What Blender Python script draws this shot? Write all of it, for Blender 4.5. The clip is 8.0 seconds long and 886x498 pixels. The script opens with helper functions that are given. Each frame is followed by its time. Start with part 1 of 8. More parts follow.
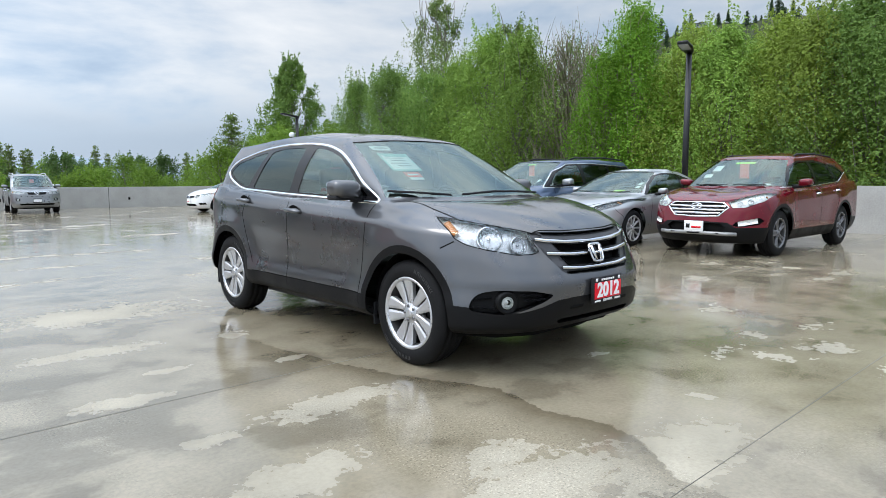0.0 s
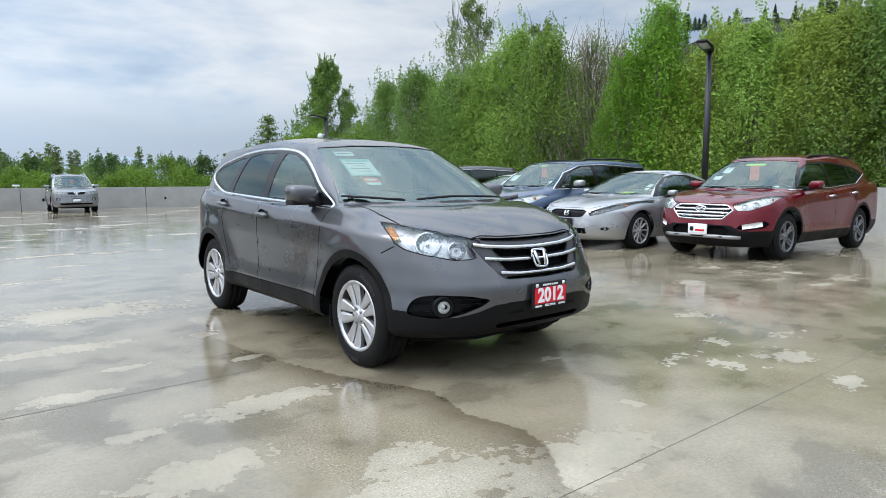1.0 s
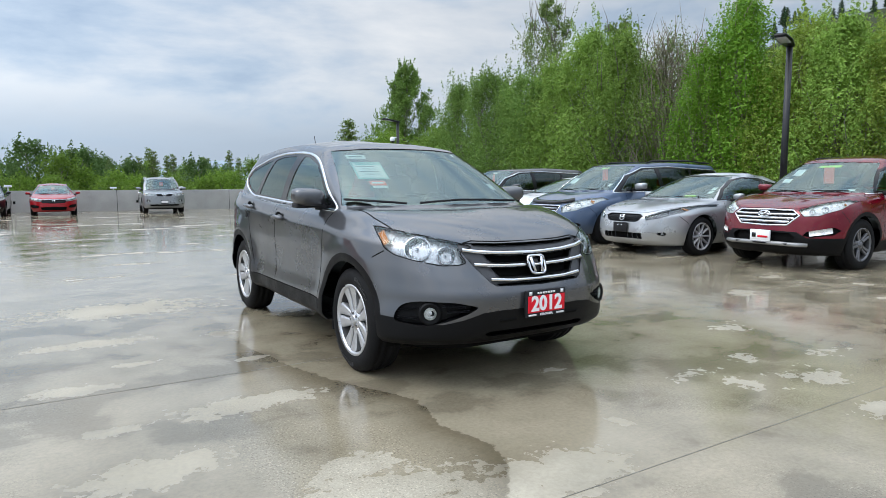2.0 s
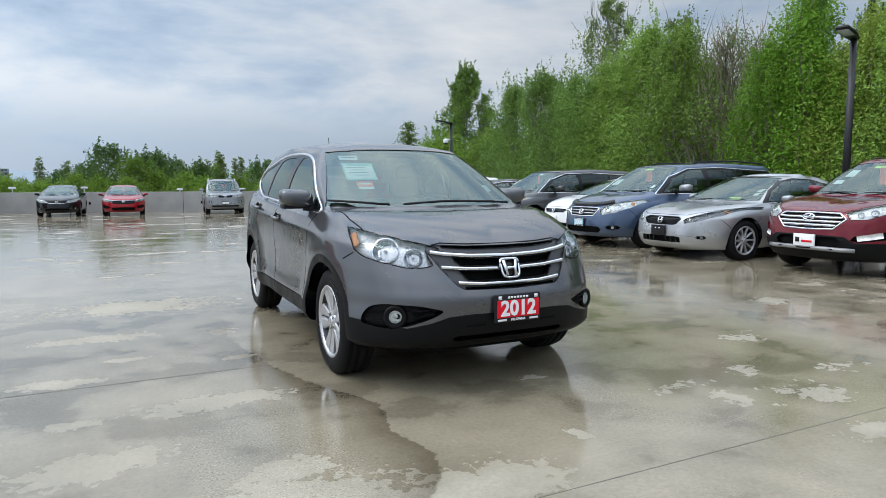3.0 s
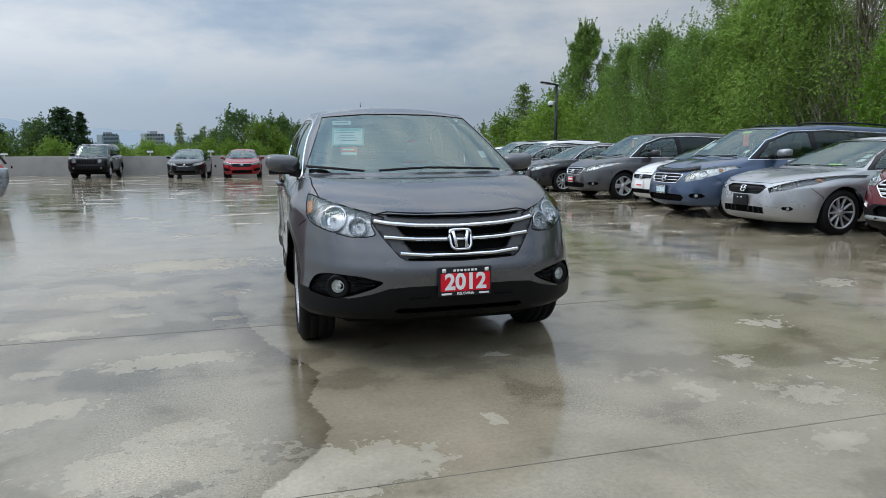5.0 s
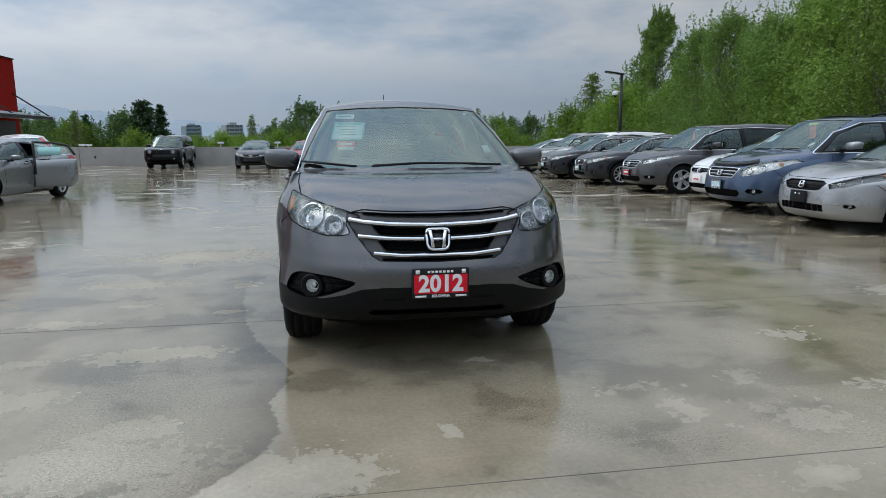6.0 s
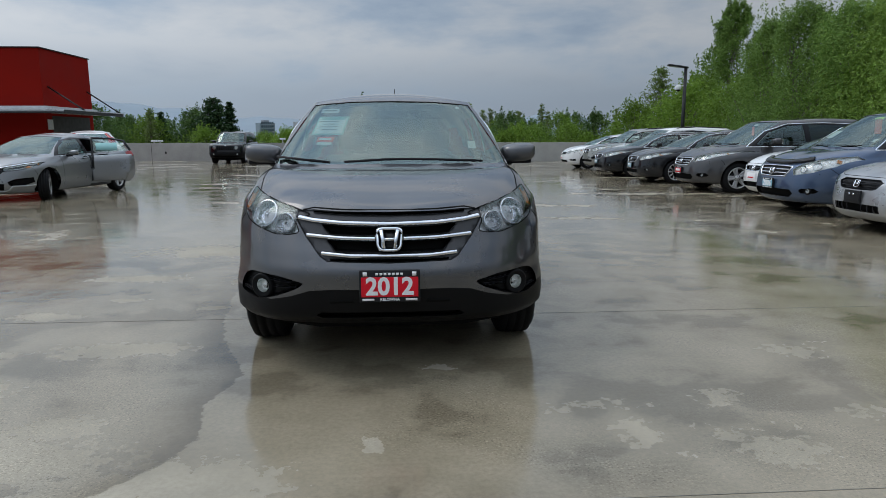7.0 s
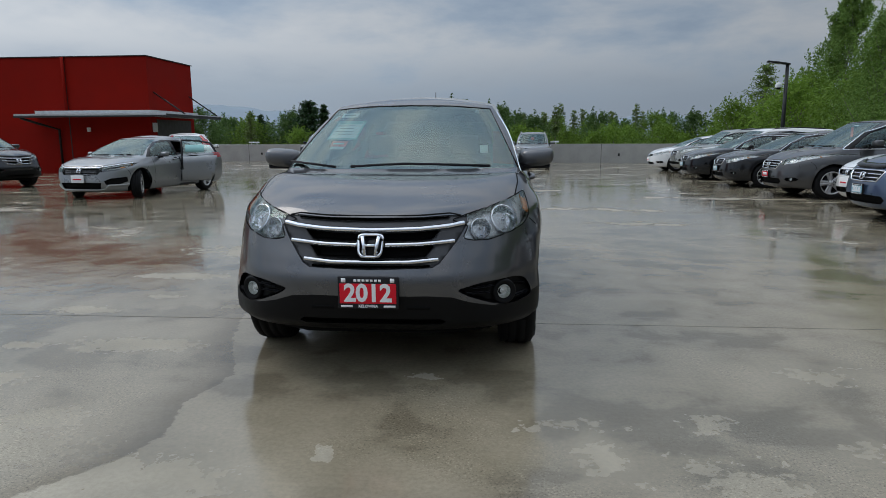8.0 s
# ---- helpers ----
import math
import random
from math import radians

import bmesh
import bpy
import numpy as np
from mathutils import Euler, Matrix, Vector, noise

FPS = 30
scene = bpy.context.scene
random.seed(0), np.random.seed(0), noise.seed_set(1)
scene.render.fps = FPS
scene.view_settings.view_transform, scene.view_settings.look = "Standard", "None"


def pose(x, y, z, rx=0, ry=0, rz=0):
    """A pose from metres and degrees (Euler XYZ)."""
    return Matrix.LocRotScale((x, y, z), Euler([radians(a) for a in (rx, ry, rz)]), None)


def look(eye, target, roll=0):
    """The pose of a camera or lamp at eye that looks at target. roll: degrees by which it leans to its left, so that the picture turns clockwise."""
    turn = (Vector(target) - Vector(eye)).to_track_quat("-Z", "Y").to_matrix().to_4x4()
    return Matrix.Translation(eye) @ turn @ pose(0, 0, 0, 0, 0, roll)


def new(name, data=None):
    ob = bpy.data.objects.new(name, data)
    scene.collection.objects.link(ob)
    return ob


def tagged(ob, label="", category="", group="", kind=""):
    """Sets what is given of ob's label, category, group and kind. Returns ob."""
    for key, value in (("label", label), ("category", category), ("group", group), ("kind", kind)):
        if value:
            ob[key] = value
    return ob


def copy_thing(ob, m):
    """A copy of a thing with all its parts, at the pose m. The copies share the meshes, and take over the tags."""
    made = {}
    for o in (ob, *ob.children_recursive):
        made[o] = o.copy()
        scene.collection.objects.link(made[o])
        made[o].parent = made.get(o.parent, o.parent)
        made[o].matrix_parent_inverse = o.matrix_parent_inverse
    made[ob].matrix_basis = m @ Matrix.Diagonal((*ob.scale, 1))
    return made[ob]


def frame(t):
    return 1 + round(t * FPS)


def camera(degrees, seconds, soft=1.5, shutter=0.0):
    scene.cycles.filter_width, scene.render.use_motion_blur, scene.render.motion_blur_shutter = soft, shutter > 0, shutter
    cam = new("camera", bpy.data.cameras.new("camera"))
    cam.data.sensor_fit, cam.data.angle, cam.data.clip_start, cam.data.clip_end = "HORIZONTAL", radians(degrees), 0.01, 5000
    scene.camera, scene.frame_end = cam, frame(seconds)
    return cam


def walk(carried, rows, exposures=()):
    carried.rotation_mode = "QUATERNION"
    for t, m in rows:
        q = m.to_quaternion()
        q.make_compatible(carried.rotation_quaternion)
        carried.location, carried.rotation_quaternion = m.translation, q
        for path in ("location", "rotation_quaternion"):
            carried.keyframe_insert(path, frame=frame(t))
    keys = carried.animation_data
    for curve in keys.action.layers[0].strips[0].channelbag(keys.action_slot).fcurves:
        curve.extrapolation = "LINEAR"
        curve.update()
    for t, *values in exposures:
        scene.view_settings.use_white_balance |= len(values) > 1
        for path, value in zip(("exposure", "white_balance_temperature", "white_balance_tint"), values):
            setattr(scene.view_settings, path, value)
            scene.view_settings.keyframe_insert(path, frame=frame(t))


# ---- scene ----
cam = camera(68.6, 8.0, soft=0.4)
PATH = [
    (0, (-3.559, -4.567, 1.227), (-2.213, -3.103, 1.012), -0.2),
    (0.5, (-3.368, -4.822, 1.24), (-2.07, -3.317, 1.024), -0.2),
    (1, (-3.142, -5.019, 1.266), (-1.886, -3.477, 1.05), -0.2),
    (1.5, (-2.89, -5.143, 1.268), (-1.74, -3.522, 1.051), -0.2),
    (3, (-2.088, -5.471, 1.26), (-1.206, -3.687, 1.059), -0.2),
    (3.5, (-1.826, -5.536, 1.25), (-1.047, -3.708, 1.027), -0.3),
    (4, (-1.583, -5.62, 1.253), (-0.865, -3.77, 1.007), -0.2),
    (4.5, (-1.34, -5.683, 1.267), (-0.717, -3.803, 0.988), -0.2),
    (5.8, (-0.656, -5.653, 1.273), (-0.286, -3.716, 0.938), -0.2),
    (6, (-0.547, -5.632, 1.294), (-0.225, -3.686, 0.959), -0.2),
    (6.5, (-0.241, -5.554, 1.281), (-0.017, -3.595, 0.944), -0.2),
    (7, (0.073, -5.495, 1.283), (0.194, -3.529, 0.938), -0.2),
    (7.5, (0.362, -5.497, 1.309), (0.384, -3.527, 0.962), -0.2),
    (8, (0.642, -5.416, 1.304), (0.481, -3.452, 0.963), -0.3),
]
walk(cam, [(t, look(eye, target, roll)) for t, eye, target, roll in PATH],
     exposures=[(0, 0.21), (1.5, 0.12), (3.0, -0.08), (4.5, -0.33), (6.0, -0.61), (7.0, -0.8), (8.0, -0.93)])

# ---- world and light: a bright overcast sky with broken cloud ----
world = bpy.data.worlds.new("overcast_sky")
scene.world = world
world.use_nodes = True
wn, wl = world.node_tree.nodes, world.node_tree.links
wn.clear()
w_out = wn.new("ShaderNodeOutputWorld")
w_bg = wn.new("ShaderNodeBackground")
w_sky = wn.new("ShaderNodeTexSky")
w_sky.sky_type = "NISHITA"
w_sky.sun_disc = False
SUN_UP, SUN_AZ = 50.0, 290.0
w_sky.sun_elevation, w_sky.sun_rotation = radians(SUN_UP), radians(SUN_AZ)
w_tc = wn.new("ShaderNodeTexCoord")
w_map = wn.new("ShaderNodeMapping")
w_map.inputs["Scale"].default_value = (1.0, 1.0, 3.0)
w_map.inputs["Location"].default_value = (1.65, 0.45, 0.2)
w_n1 = wn.new("ShaderNodeTexNoise")
w_n1.inputs["Scale"].default_value = 3.0
w_n1.inputs["Detail"].default_value = 8
w_n1.inputs["Roughness"].default_value = 0.55
w_n1.inputs["Distortion"].default_value = 0.15
w_n2 = wn.new("ShaderNodeTexNoise")
w_n2.inputs["Scale"].default_value = 0.9
w_n2.inputs["Detail"].default_value = 3
w_mix = wn.new("ShaderNodeMix")
w_mix.data_type = "FLOAT"
w_mix.inputs["Factor"].default_value = 0.3
w_ramp = wn.new("ShaderNodeValToRGB")
w_ramp.color_ramp.elements[0].position = 0.36
w_ramp.color_ramp.elements[0].color = (3.2, 4.35, 6.1, 1)
w_ramp.color_ramp.elements[1].position = 0.66
w_ramp.color_ramp.elements[1].color = (9.5, 9.65, 9.85, 1)
for pos, col in ((0.45, (4.9, 6.0, 7.45, 1)), (0.54, (7.25, 7.8, 8.5, 1))):
    el = w_ramp.color_ramp.elements.new(pos)
    el.color = col
w_cover = wn.new("ShaderNodeMix")
w_cover.data_type = "RGBA"
w_cover.inputs["Factor"].default_value = 0.88
wl.new(w_tc.outputs["Generated"], w_map.inputs["Vector"])
wl.new(w_map.outputs["Vector"], w_n1.inputs["Vector"])
wl.new(w_map.outputs["Vector"], w_n2.inputs["Vector"])
wl.new(w_n1.outputs["Fac"], w_mix.inputs["A"])
wl.new(w_n2.outputs["Fac"], w_mix.inputs["B"])
wl.new(w_mix.outputs["Result"], w_ramp.inputs["Fac"])
wl.new(w_sky.outputs["Color"], w_cover.inputs["A"])
# low over the land the cloud thins out into a blue-grey haze with an uneven upper edge
w_sep = wn.new("ShaderNodeSeparateXYZ")
wl.new(w_tc.outputs["Generated"], w_sep.inputs["Vector"])
w_edge = wn.new("ShaderNodeMath")
w_edge.operation = "MULTIPLY_ADD"
w_edge.inputs[1].default_value = -0.28
wl.new(w_mix.outputs["Result"], w_edge.inputs[0])
wl.new(w_sep.outputs["Z"], w_edge.inputs[2])
w_low = wn.new("ShaderNodeMapRange")
w_low.interpolation_type = "SMOOTHSTEP"
w_low.inputs["From Min"].default_value, w_low.inputs["From Max"].default_value = -0.1, -0.01
w_low.inputs["To Min"].default_value, w_low.inputs["To Max"].default_value = 0.95, 0.0
wl.new(w_edge.outputs["Value"], w_low.inputs["Value"])
w_haze = wn.new("ShaderNodeMix")
w_haze.data_type = "RGBA"
w_haze.inputs["B"].default_value = (4.0, 4.95, 6.3, 1)
wl.new(w_low.outputs["Result"], w_haze.inputs["Factor"])
wl.new(w_ramp.outputs["Color"], w_haze.inputs["A"])
wl.new(w_haze.outputs["Result"], w_cover.inputs["B"])
# an overcast sky is about twice as bright overhead as low down
w_rise = wn.new("ShaderNodeMapRange")
w_rise.inputs["From Min"].default_value, w_rise.inputs["From Max"].default_value = 0.25, 0.9
w_rise.inputs["To Min"].default_value, w_rise.inputs["To Max"].default_value = 0.91, 3.15
wl.new(w_sep.outputs["Z"], w_rise.inputs["Value"])
w_mul = wn.new("ShaderNodeVectorMath")
w_mul.operation = "SCALE"
wl.new(w_cover.outputs["Result"], w_mul.inputs["Vector"])
# and brighter on the side where the sun stands behind the cloud
w_side = wn.new("ShaderNodeVectorMath")
w_side.operation = "DOT_PRODUCT"
w_side.inputs[1].default_value = (-0.94, 0.34, 0.0)
wl.new(w_tc.outputs["Generated"], w_side.inputs[0])
w_glow = wn.new("ShaderNodeMapRange")
w_glow.inputs["From Min"].default_value, w_glow.inputs["From Max"].default_value = -1.0, 0.9
w_glow.inputs["To Min"].default_value, w_glow.inputs["To Max"].default_value = 0.0, 1.0
wl.new(w_side.outputs["Value"], w_glow.inputs["Value"])
w_square = wn.new("ShaderNodeMath")
w_square.operation = "POWER"
w_square.inputs[1].default_value = 2.0
wl.new(w_glow.outputs["Result"], w_square.inputs[0])
w_gain = wn.new("ShaderNodeMath")
w_gain.operation = "MULTIPLY_ADD"
w_gain.inputs[1].default_value, w_gain.inputs[2].default_value = 0.8, 0.88
wl.new(w_square.outputs["Value"], w_gain.inputs[0])
w_both = wn.new("ShaderNodeMath")
w_both.operation = "MULTIPLY"
wl.new(w_rise.outputs["Result"], w_both.inputs[0])
wl.new(w_gain.outputs["Value"], w_both.inputs[1])
wl.new(w_both.outputs["Value"], w_mul.inputs["Scale"])
wl.new(w_mul.outputs["Vector"], w_bg.inputs["Color"])
w_bg.inputs["Strength"].default_value = 0.1
wl.new(w_bg.outputs["Background"], w_out.inputs["Surface"])

sun_data = bpy.data.lights.new("sun", "SUN")
sun_data.energy, sun_data.angle, sun_data.color = 0.9, radians(24), (1.0, 0.93, 0.84)
sun = new("sun", sun_data)
sun.matrix_world = look((0, 0, 30), (30 * math.sin(radians(SUN_AZ)) * -0.84, 30 * math.cos(radians(SUN_AZ)) * -0.84, 30 - 30 * 1.0))

# ---- materials ----
def nodes_of(name):
    m = bpy.data.materials.new(name)
    m.use_nodes = True
    m.node_tree.nodes.clear()
    n, l = m.node_tree.nodes, m.node_tree.links
    out = n.new("ShaderNodeOutputMaterial")
    b = n.new("ShaderNodeBsdfPrincipled")
    l.new(b.outputs["BSDF"], out.inputs["Surface"])
    return m, n, l, b, out


def rgb(c, k=1.0):
    return (c[0] * k, c[1] * k, c[2] * k, 1)


def noise_node(n, l, scale, detail=4, rough=0.5, coords="Object", distort=0.0):
    tc = n.new("ShaderNodeTexCoord")
    t = n.new("ShaderNodeTexNoise")
    t.inputs["Scale"].default_value = scale
    t.inputs["Detail"].default_value = detail
    t.inputs["Roughness"].default_value = rough
    t.inputs["Distortion"].default_value = distort
    l.new(tc.outputs[coords], t.inputs["Vector"])
    return t


def ramp_node(n, l, source, stops):
    r = n.new("ShaderNodeValToRGB")
    e = r.color_ramp.elements
    e[0].position, e[0].color = stops[0][0], stops[0][1]
    e[1].position, e[1].color = stops[-1][0], stops[-1][1]
    for p, c in stops[1:-1]:
        k = e.new(p)
        k.color = c
    l.new(source, r.inputs["Fac"])
    return r


def grey(v):
    return (v, v, v, 1)


def bump_node(n, l, b, source, strength, distance=0.01):
    k = n.new("ShaderNodeBump")
    k.inputs["Strength"].default_value = strength
    k.inputs["Distance"].default_value = distance
    l.new(source, k.inputs["Height"])
    l.new(k.outputs["Normal"], b.inputs["Normal"])
    return k


def surface(name, base, rough=0.5, metal=0.0, spread=0.25, scale=6.0, fine=60.0, bump=0.0, coat=0.0, rough_spread=0.1, coords="Object", spec=0.5):
    """A plain surface with variation at two scales."""
    m, n, l, b, out = nodes_of(name)
    a = noise_node(n, l, scale, 5, 0.55, coords)
    f = noise_node(n, l, fine, 3, 0.5, coords)
    mix = n.new("ShaderNodeMix")
    mix.data_type = "FLOAT"
    mix.inputs["Factor"].default_value = 0.4
    l.new(a.outputs["Fac"], mix.inputs["A"])
    l.new(f.outputs["Fac"], mix.inputs["B"])
    r = ramp_node(n, l, mix.outputs["Result"], [(0.3, rgb(base, 1 - spread)), (0.7, rgb(base, 1 + spread))])
    l.new(r.outputs["Color"], b.inputs["Base Color"])
    rr = ramp_node(n, l, a.outputs["Fac"], [(0.3, grey(max(0.02, rough - rough_spread))), (0.7, grey(min(1, rough + rough_spread)))])
    l.new(rr.outputs["Color"], b.inputs["Roughness"])
    b.inputs["Metallic"].default_value = metal
    b.inputs["Coat Weight"].default_value = coat
    b.inputs["Coat Roughness"].default_value = 0.03
    b.inputs["Specular IOR Level"].default_value = spec
    if bump:
        bump_node(n, l, b, f.outputs["Fac"], bump, 0.004)
    return m


def car_paint(name, base, metal=0.5, rough=0.32, beads=True):
    """Clear-coated paint with flakes, rain beads and a trace of road film."""
    m, n, l, b, out = nodes_of(name)
    fl = noise_node(n, l, 900, 2, 0.5)
    dirt = noise_node(n, l, 3.0, 6, 0.6)
    r = ramp_node(n, l, fl.outputs["Fac"], [(0.3, rgb(base, 0.95)), (0.7, rgb(base, 1.06))])
    l.new(r.outputs["Color"], b.inputs["Base Color"])
    rr = ramp_node(n, l, dirt.outputs["Fac"], [(0.35, grey(rough - 0.05)), (0.7, grey(rough + 0.08))])
    l.new(rr.outputs["Color"], b.inputs["Roughness"])
    b.inputs["Metallic"].default_value = metal
    b.inputs["Coat Weight"].default_value = 1.0
    b.inputs["Specular IOR Level"].default_value = 0.15
    b.inputs["Specular Tint"].default_value = (0.3, 0.3, 0.3, 1)  # flakes do not brighten at a grazing angle
    cr = ramp_node(n, l, dirt.outputs["Fac"], [(0.35, grey(0.05)), (0.75, grey(0.1))])
    l.new(cr.outputs["Color"], b.inputs["Coat Roughness"])
    if beads:
        tc = n.new("ShaderNodeTexCoord")
        v = n.new("ShaderNodeTexVoronoi")
        v.inputs["Scale"].default_value = 70
        l.new(tc.outputs["Object"], v.inputs["Vector"])
        dr = ramp_node(n, l, v.outputs["Distance"], [(0.08, grey(1)), (0.2, grey(0))])
        k = n.new("ShaderNodeBump")
        k.inputs["Strength"].default_value = 0.18
        k.inputs["Distance"].default_value = 0.002
        geo = n.new("ShaderNodeNewGeometry")
        sep = n.new("ShaderNodeSeparateXYZ")
        l.new(geo.outputs["Normal"], sep.inputs["Vector"])
        up = ramp_node(n, l, sep.outputs["Z"], [(0.6, grey(0)), (0.9, grey(1))])
        mul = n.new("ShaderNodeMath")
        mul.operation = "MULTIPLY"
        l.new(dr.outputs["Color"], mul.inputs[0])
        l.new(up.outputs["Color"], mul.inputs[1])
        l.new(mul.outputs["Value"], k.inputs["Height"])
        l.new(k.outputs["Normal"], b.inputs["Coat Normal"])
    return m


def pane(name, tint, gloss=0.9, ior=2.0):
    """Thin glass: what is behind shows through the tint, the sky lies on it by Fresnel."""
    m, n, l, b, out = nodes_of(name)
    n.remove(b)
    tr = n.new("ShaderNodeBsdfTransparent")
    tr.inputs["Color"].default_value = rgb(tint)
    gl = n.new("ShaderNodeBsdfGlossy")
    gl.inputs["Roughness"].default_value = 0.02
    gl.inputs["Color"].default_value = (gloss * 0.84, gloss, gloss * 0.96, 1)
    fr = n.new("ShaderNodeFresnel")
    fr.inputs["IOR"].default_value = ior
    mix = n.new("ShaderNodeMixShader")
    l.new(fr.outputs["Fac"], mix.inputs["Fac"])
    l.new(tr.outputs["BSDF"], mix.inputs[1])
    l.new(gl.outputs["BSDF"], mix.inputs[2])
    l.new(mix.outputs["Shader"], out.inputs["Surface"])
    return m


M_CRV = car_paint("graphite_paint", (0.104, 0.105, 0.111), 0.7, 0.3)
M_PLASTIC = surface("black_plastic", (0.022, 0.022, 0.024), 0.45, spread=0.2, fine=300, bump=0.15, spec=0.12)
M_CLAD = surface("dark_cladding", (0.008, 0.008, 0.0085), 0.45, spread=0.2, fine=300, bump=0.1, spec=0.11)
M_GLOSSBLACK = surface("gloss_black", (0.01, 0.01, 0.011), 0.15, spread=0.1, spec=0.25)
M_GRILLE = surface("gunmetal_grille_plastic", (0.06, 0.06, 0.064), 0.4, spread=0.2, fine=200, spec=0.3)
M_CHROME = surface("chrome", (0.75, 0.76, 0.78), 0.09, metal=1.0, spread=0.05, rough_spread=0.03)
M_RIM = surface("silver_alloy", (0.54, 0.54, 0.55), 0.32, metal=0.7, spread=0.08)
M_DARKRIM = surface("grey_alloy", (0.17, 0.17, 0.18), 0.3, metal=0.7, spread=0.1)
M_STEELTRIM = surface("dull_silver_trim", (0.3, 0.3, 0.3), 0.4, metal=0.4, spread=0.1)
M_DISC = surface("brake_iron", (0.05, 0.05, 0.05), 0.5, metal=0.4, spread=0.3)
M_TYRE = surface("tyre_rubber", (0.011, 0.011, 0.0115), 0.65, spread=0.3, fine=120, bump=0.3, spec=0.12)
M_TYREMARK = surface("scuffed_rubber", (0.045, 0.045, 0.046), 0.7, spread=0.3)
M_GLASS = pane("clear_glass", (0.74, 0.86, 0.8), 0.95, 2.1)
M_GLASS_ROW = pane("pale_glass", (0.74, 0.84, 0.8), 0.95, 1.95)
M_TINT = pane("dark_glass", (0.1, 0.11, 0.11), 0.9, 1.6)
M_LENS = pane("lamp_lens", (0.93, 0.94, 0.95), 0.9, 1.45)
M_REFLECTOR = surface("lamp_reflector", (0.72, 0.72, 0.74), 0.2, metal=0.95, spread=0.15, fine=95, bump=0.25)
M_LAMPGREY = surface("lamp_housing", (0.66, 0.66, 0.665), 0.28, metal=0.4, spread=0.25, scale=20)
M_LAMPDARK = surface("smoked_lamp_housing", (0.14, 0.14, 0.145), 0.3, metal=0.4, spread=0.25, scale=25)
M_LAMPROW = surface("silvered_lamp_housing", (0.78, 0.775, 0.75), 0.3, metal=0.15, spread=0.25, scale=25)
M_AMBER = surface("amber_lens", (0.62, 0.27, 0.1), 0.15, spread=0.1)
M_REDLENS = surface("red_lens", (0.35, 0.02, 0.02), 0.12, spread=0.15)
M_SEAT = surface("dark_upholstery", (0.05, 0.05, 0.052), 0.8, spread=0.2, fine=200, bump=0.2)
M_LIGHTSEAT = surface("grey_upholstery", (0.16, 0.16, 0.155), 0.8, spread=0.2, fine=200, bump=0.2)
M_GAP = surface("panel_gap", (0.006, 0.006, 0.006), 0.8, spread=0.1, spec=0.1)
M_PAPER = surface("white_paper", (0.75, 0.77, 0.78), 0.6, spread=0.04)
M_PRINT = surface("print_ink", (0.2, 0.24, 0.26), 0.6, spread=0.1)
M_PAPERBLUE = surface("teal_printed_paper", (0.3, 0.56, 0.55), 0.6, spread=0.06)
M_PAPERRED = surface("red_paper", (0.9, 0.17, 0.1), 0.5, spread=0.06)
M_PAPERGREEN = surface("lime_paper", (0.5, 0.75, 0.12), 0.5, spread=0.06)
M_PLATERED = surface("plate_red", (0.7, 0.015, 0.03), 0.35, spread=0.06, spec=0.2)
M_PLATEWHITE = surface("plate_white", (0.85, 0.85, 0.85), 0.35, spread=0.04, spec=0.2)
M_PLATEBLUE = surface("plate_blue", (0.25, 0.5, 0.62), 0.35, spread=0.06)
M_RED = car_paint("red_paint", (0.14, 0.001, 0.009), 0.35, 0.24)
M_BRIGHTRED = car_paint("bright_red_paint", (0.3, 0.005, 0.01), 0.3)
M_SILVER = car_paint("silver_paint", (0.42, 0.43, 0.44), 0.65)
M_STEEL = car_paint("steel_paint", (0.27, 0.28, 0.29), 0.65)
M_BLUE = car_paint("blue_paint", (0.07, 0.105, 0.175), 0.55)
M_WHITE = car_paint("white_paint", (0.78, 0.78, 0.77), 0.0)
M_GREY = car_paint("warm_grey_paint", (0.078, 0.078, 0.081), 0.6)
M_DARK = car_paint("charcoal_paint", (0.019, 0.0195, 0.022), 0.4)
M_BLACKP = car_paint("black_paint", (0.008, 0.009, 0.011), 0.2)
M_PEWTER = car_paint("pewter_paint", (0.3, 0.31, 0.29), 0.6)
M_POLE = surface("black_pole_paint", (0.01, 0.01, 0.011), 0.45, spread=0.2)


DRY_WEST = ((-1.68, -1.6, 0.36, 0.15), (-2.52, -0.8, 0.25, 0.12), (-2.1, -0.34, 0.14, 0.06), (-2.28, -2.27, 0.32, 0.16), (-1.5, -3.0, 0.46, 0.2), (-1.49, -2.67, 0.2, 0.13),
            (-0.72, -3.2, 0.36, 0.2), (-1.38, 0.29, 0.13, 0.12), (-1.35, -0.63, 0.12, 0.06), (-2.0, 1.9, 0.8, 0.4), (-2.3, 0.45, 0.45, 0.14), (-2.4, -1.65, 0.16, 0.07), (-1.1, -3.25, 0.35, 0.18))
DRY_EAST = ((-0.07, -2.94, 0.08, 0.12), (1.0, -2.58, 0.36, 0.14), (1.6, -2.55, 0.25, 0.16), (1.58, -3.05, 0.3, 0.26), (1.2, -3.1, 0.14, 0.1), (2.45, -1.9, 0.3, 0.18),
            (4.1, -0.9, 0.36, 0.25), (2.35, -2.76, 0.25, 0.15), (1.3, -3.55, 0.3, 0.13), (0.25, -2.03, 0.14, 0.07), (1.12, -2.93, 0.15, 0.18))


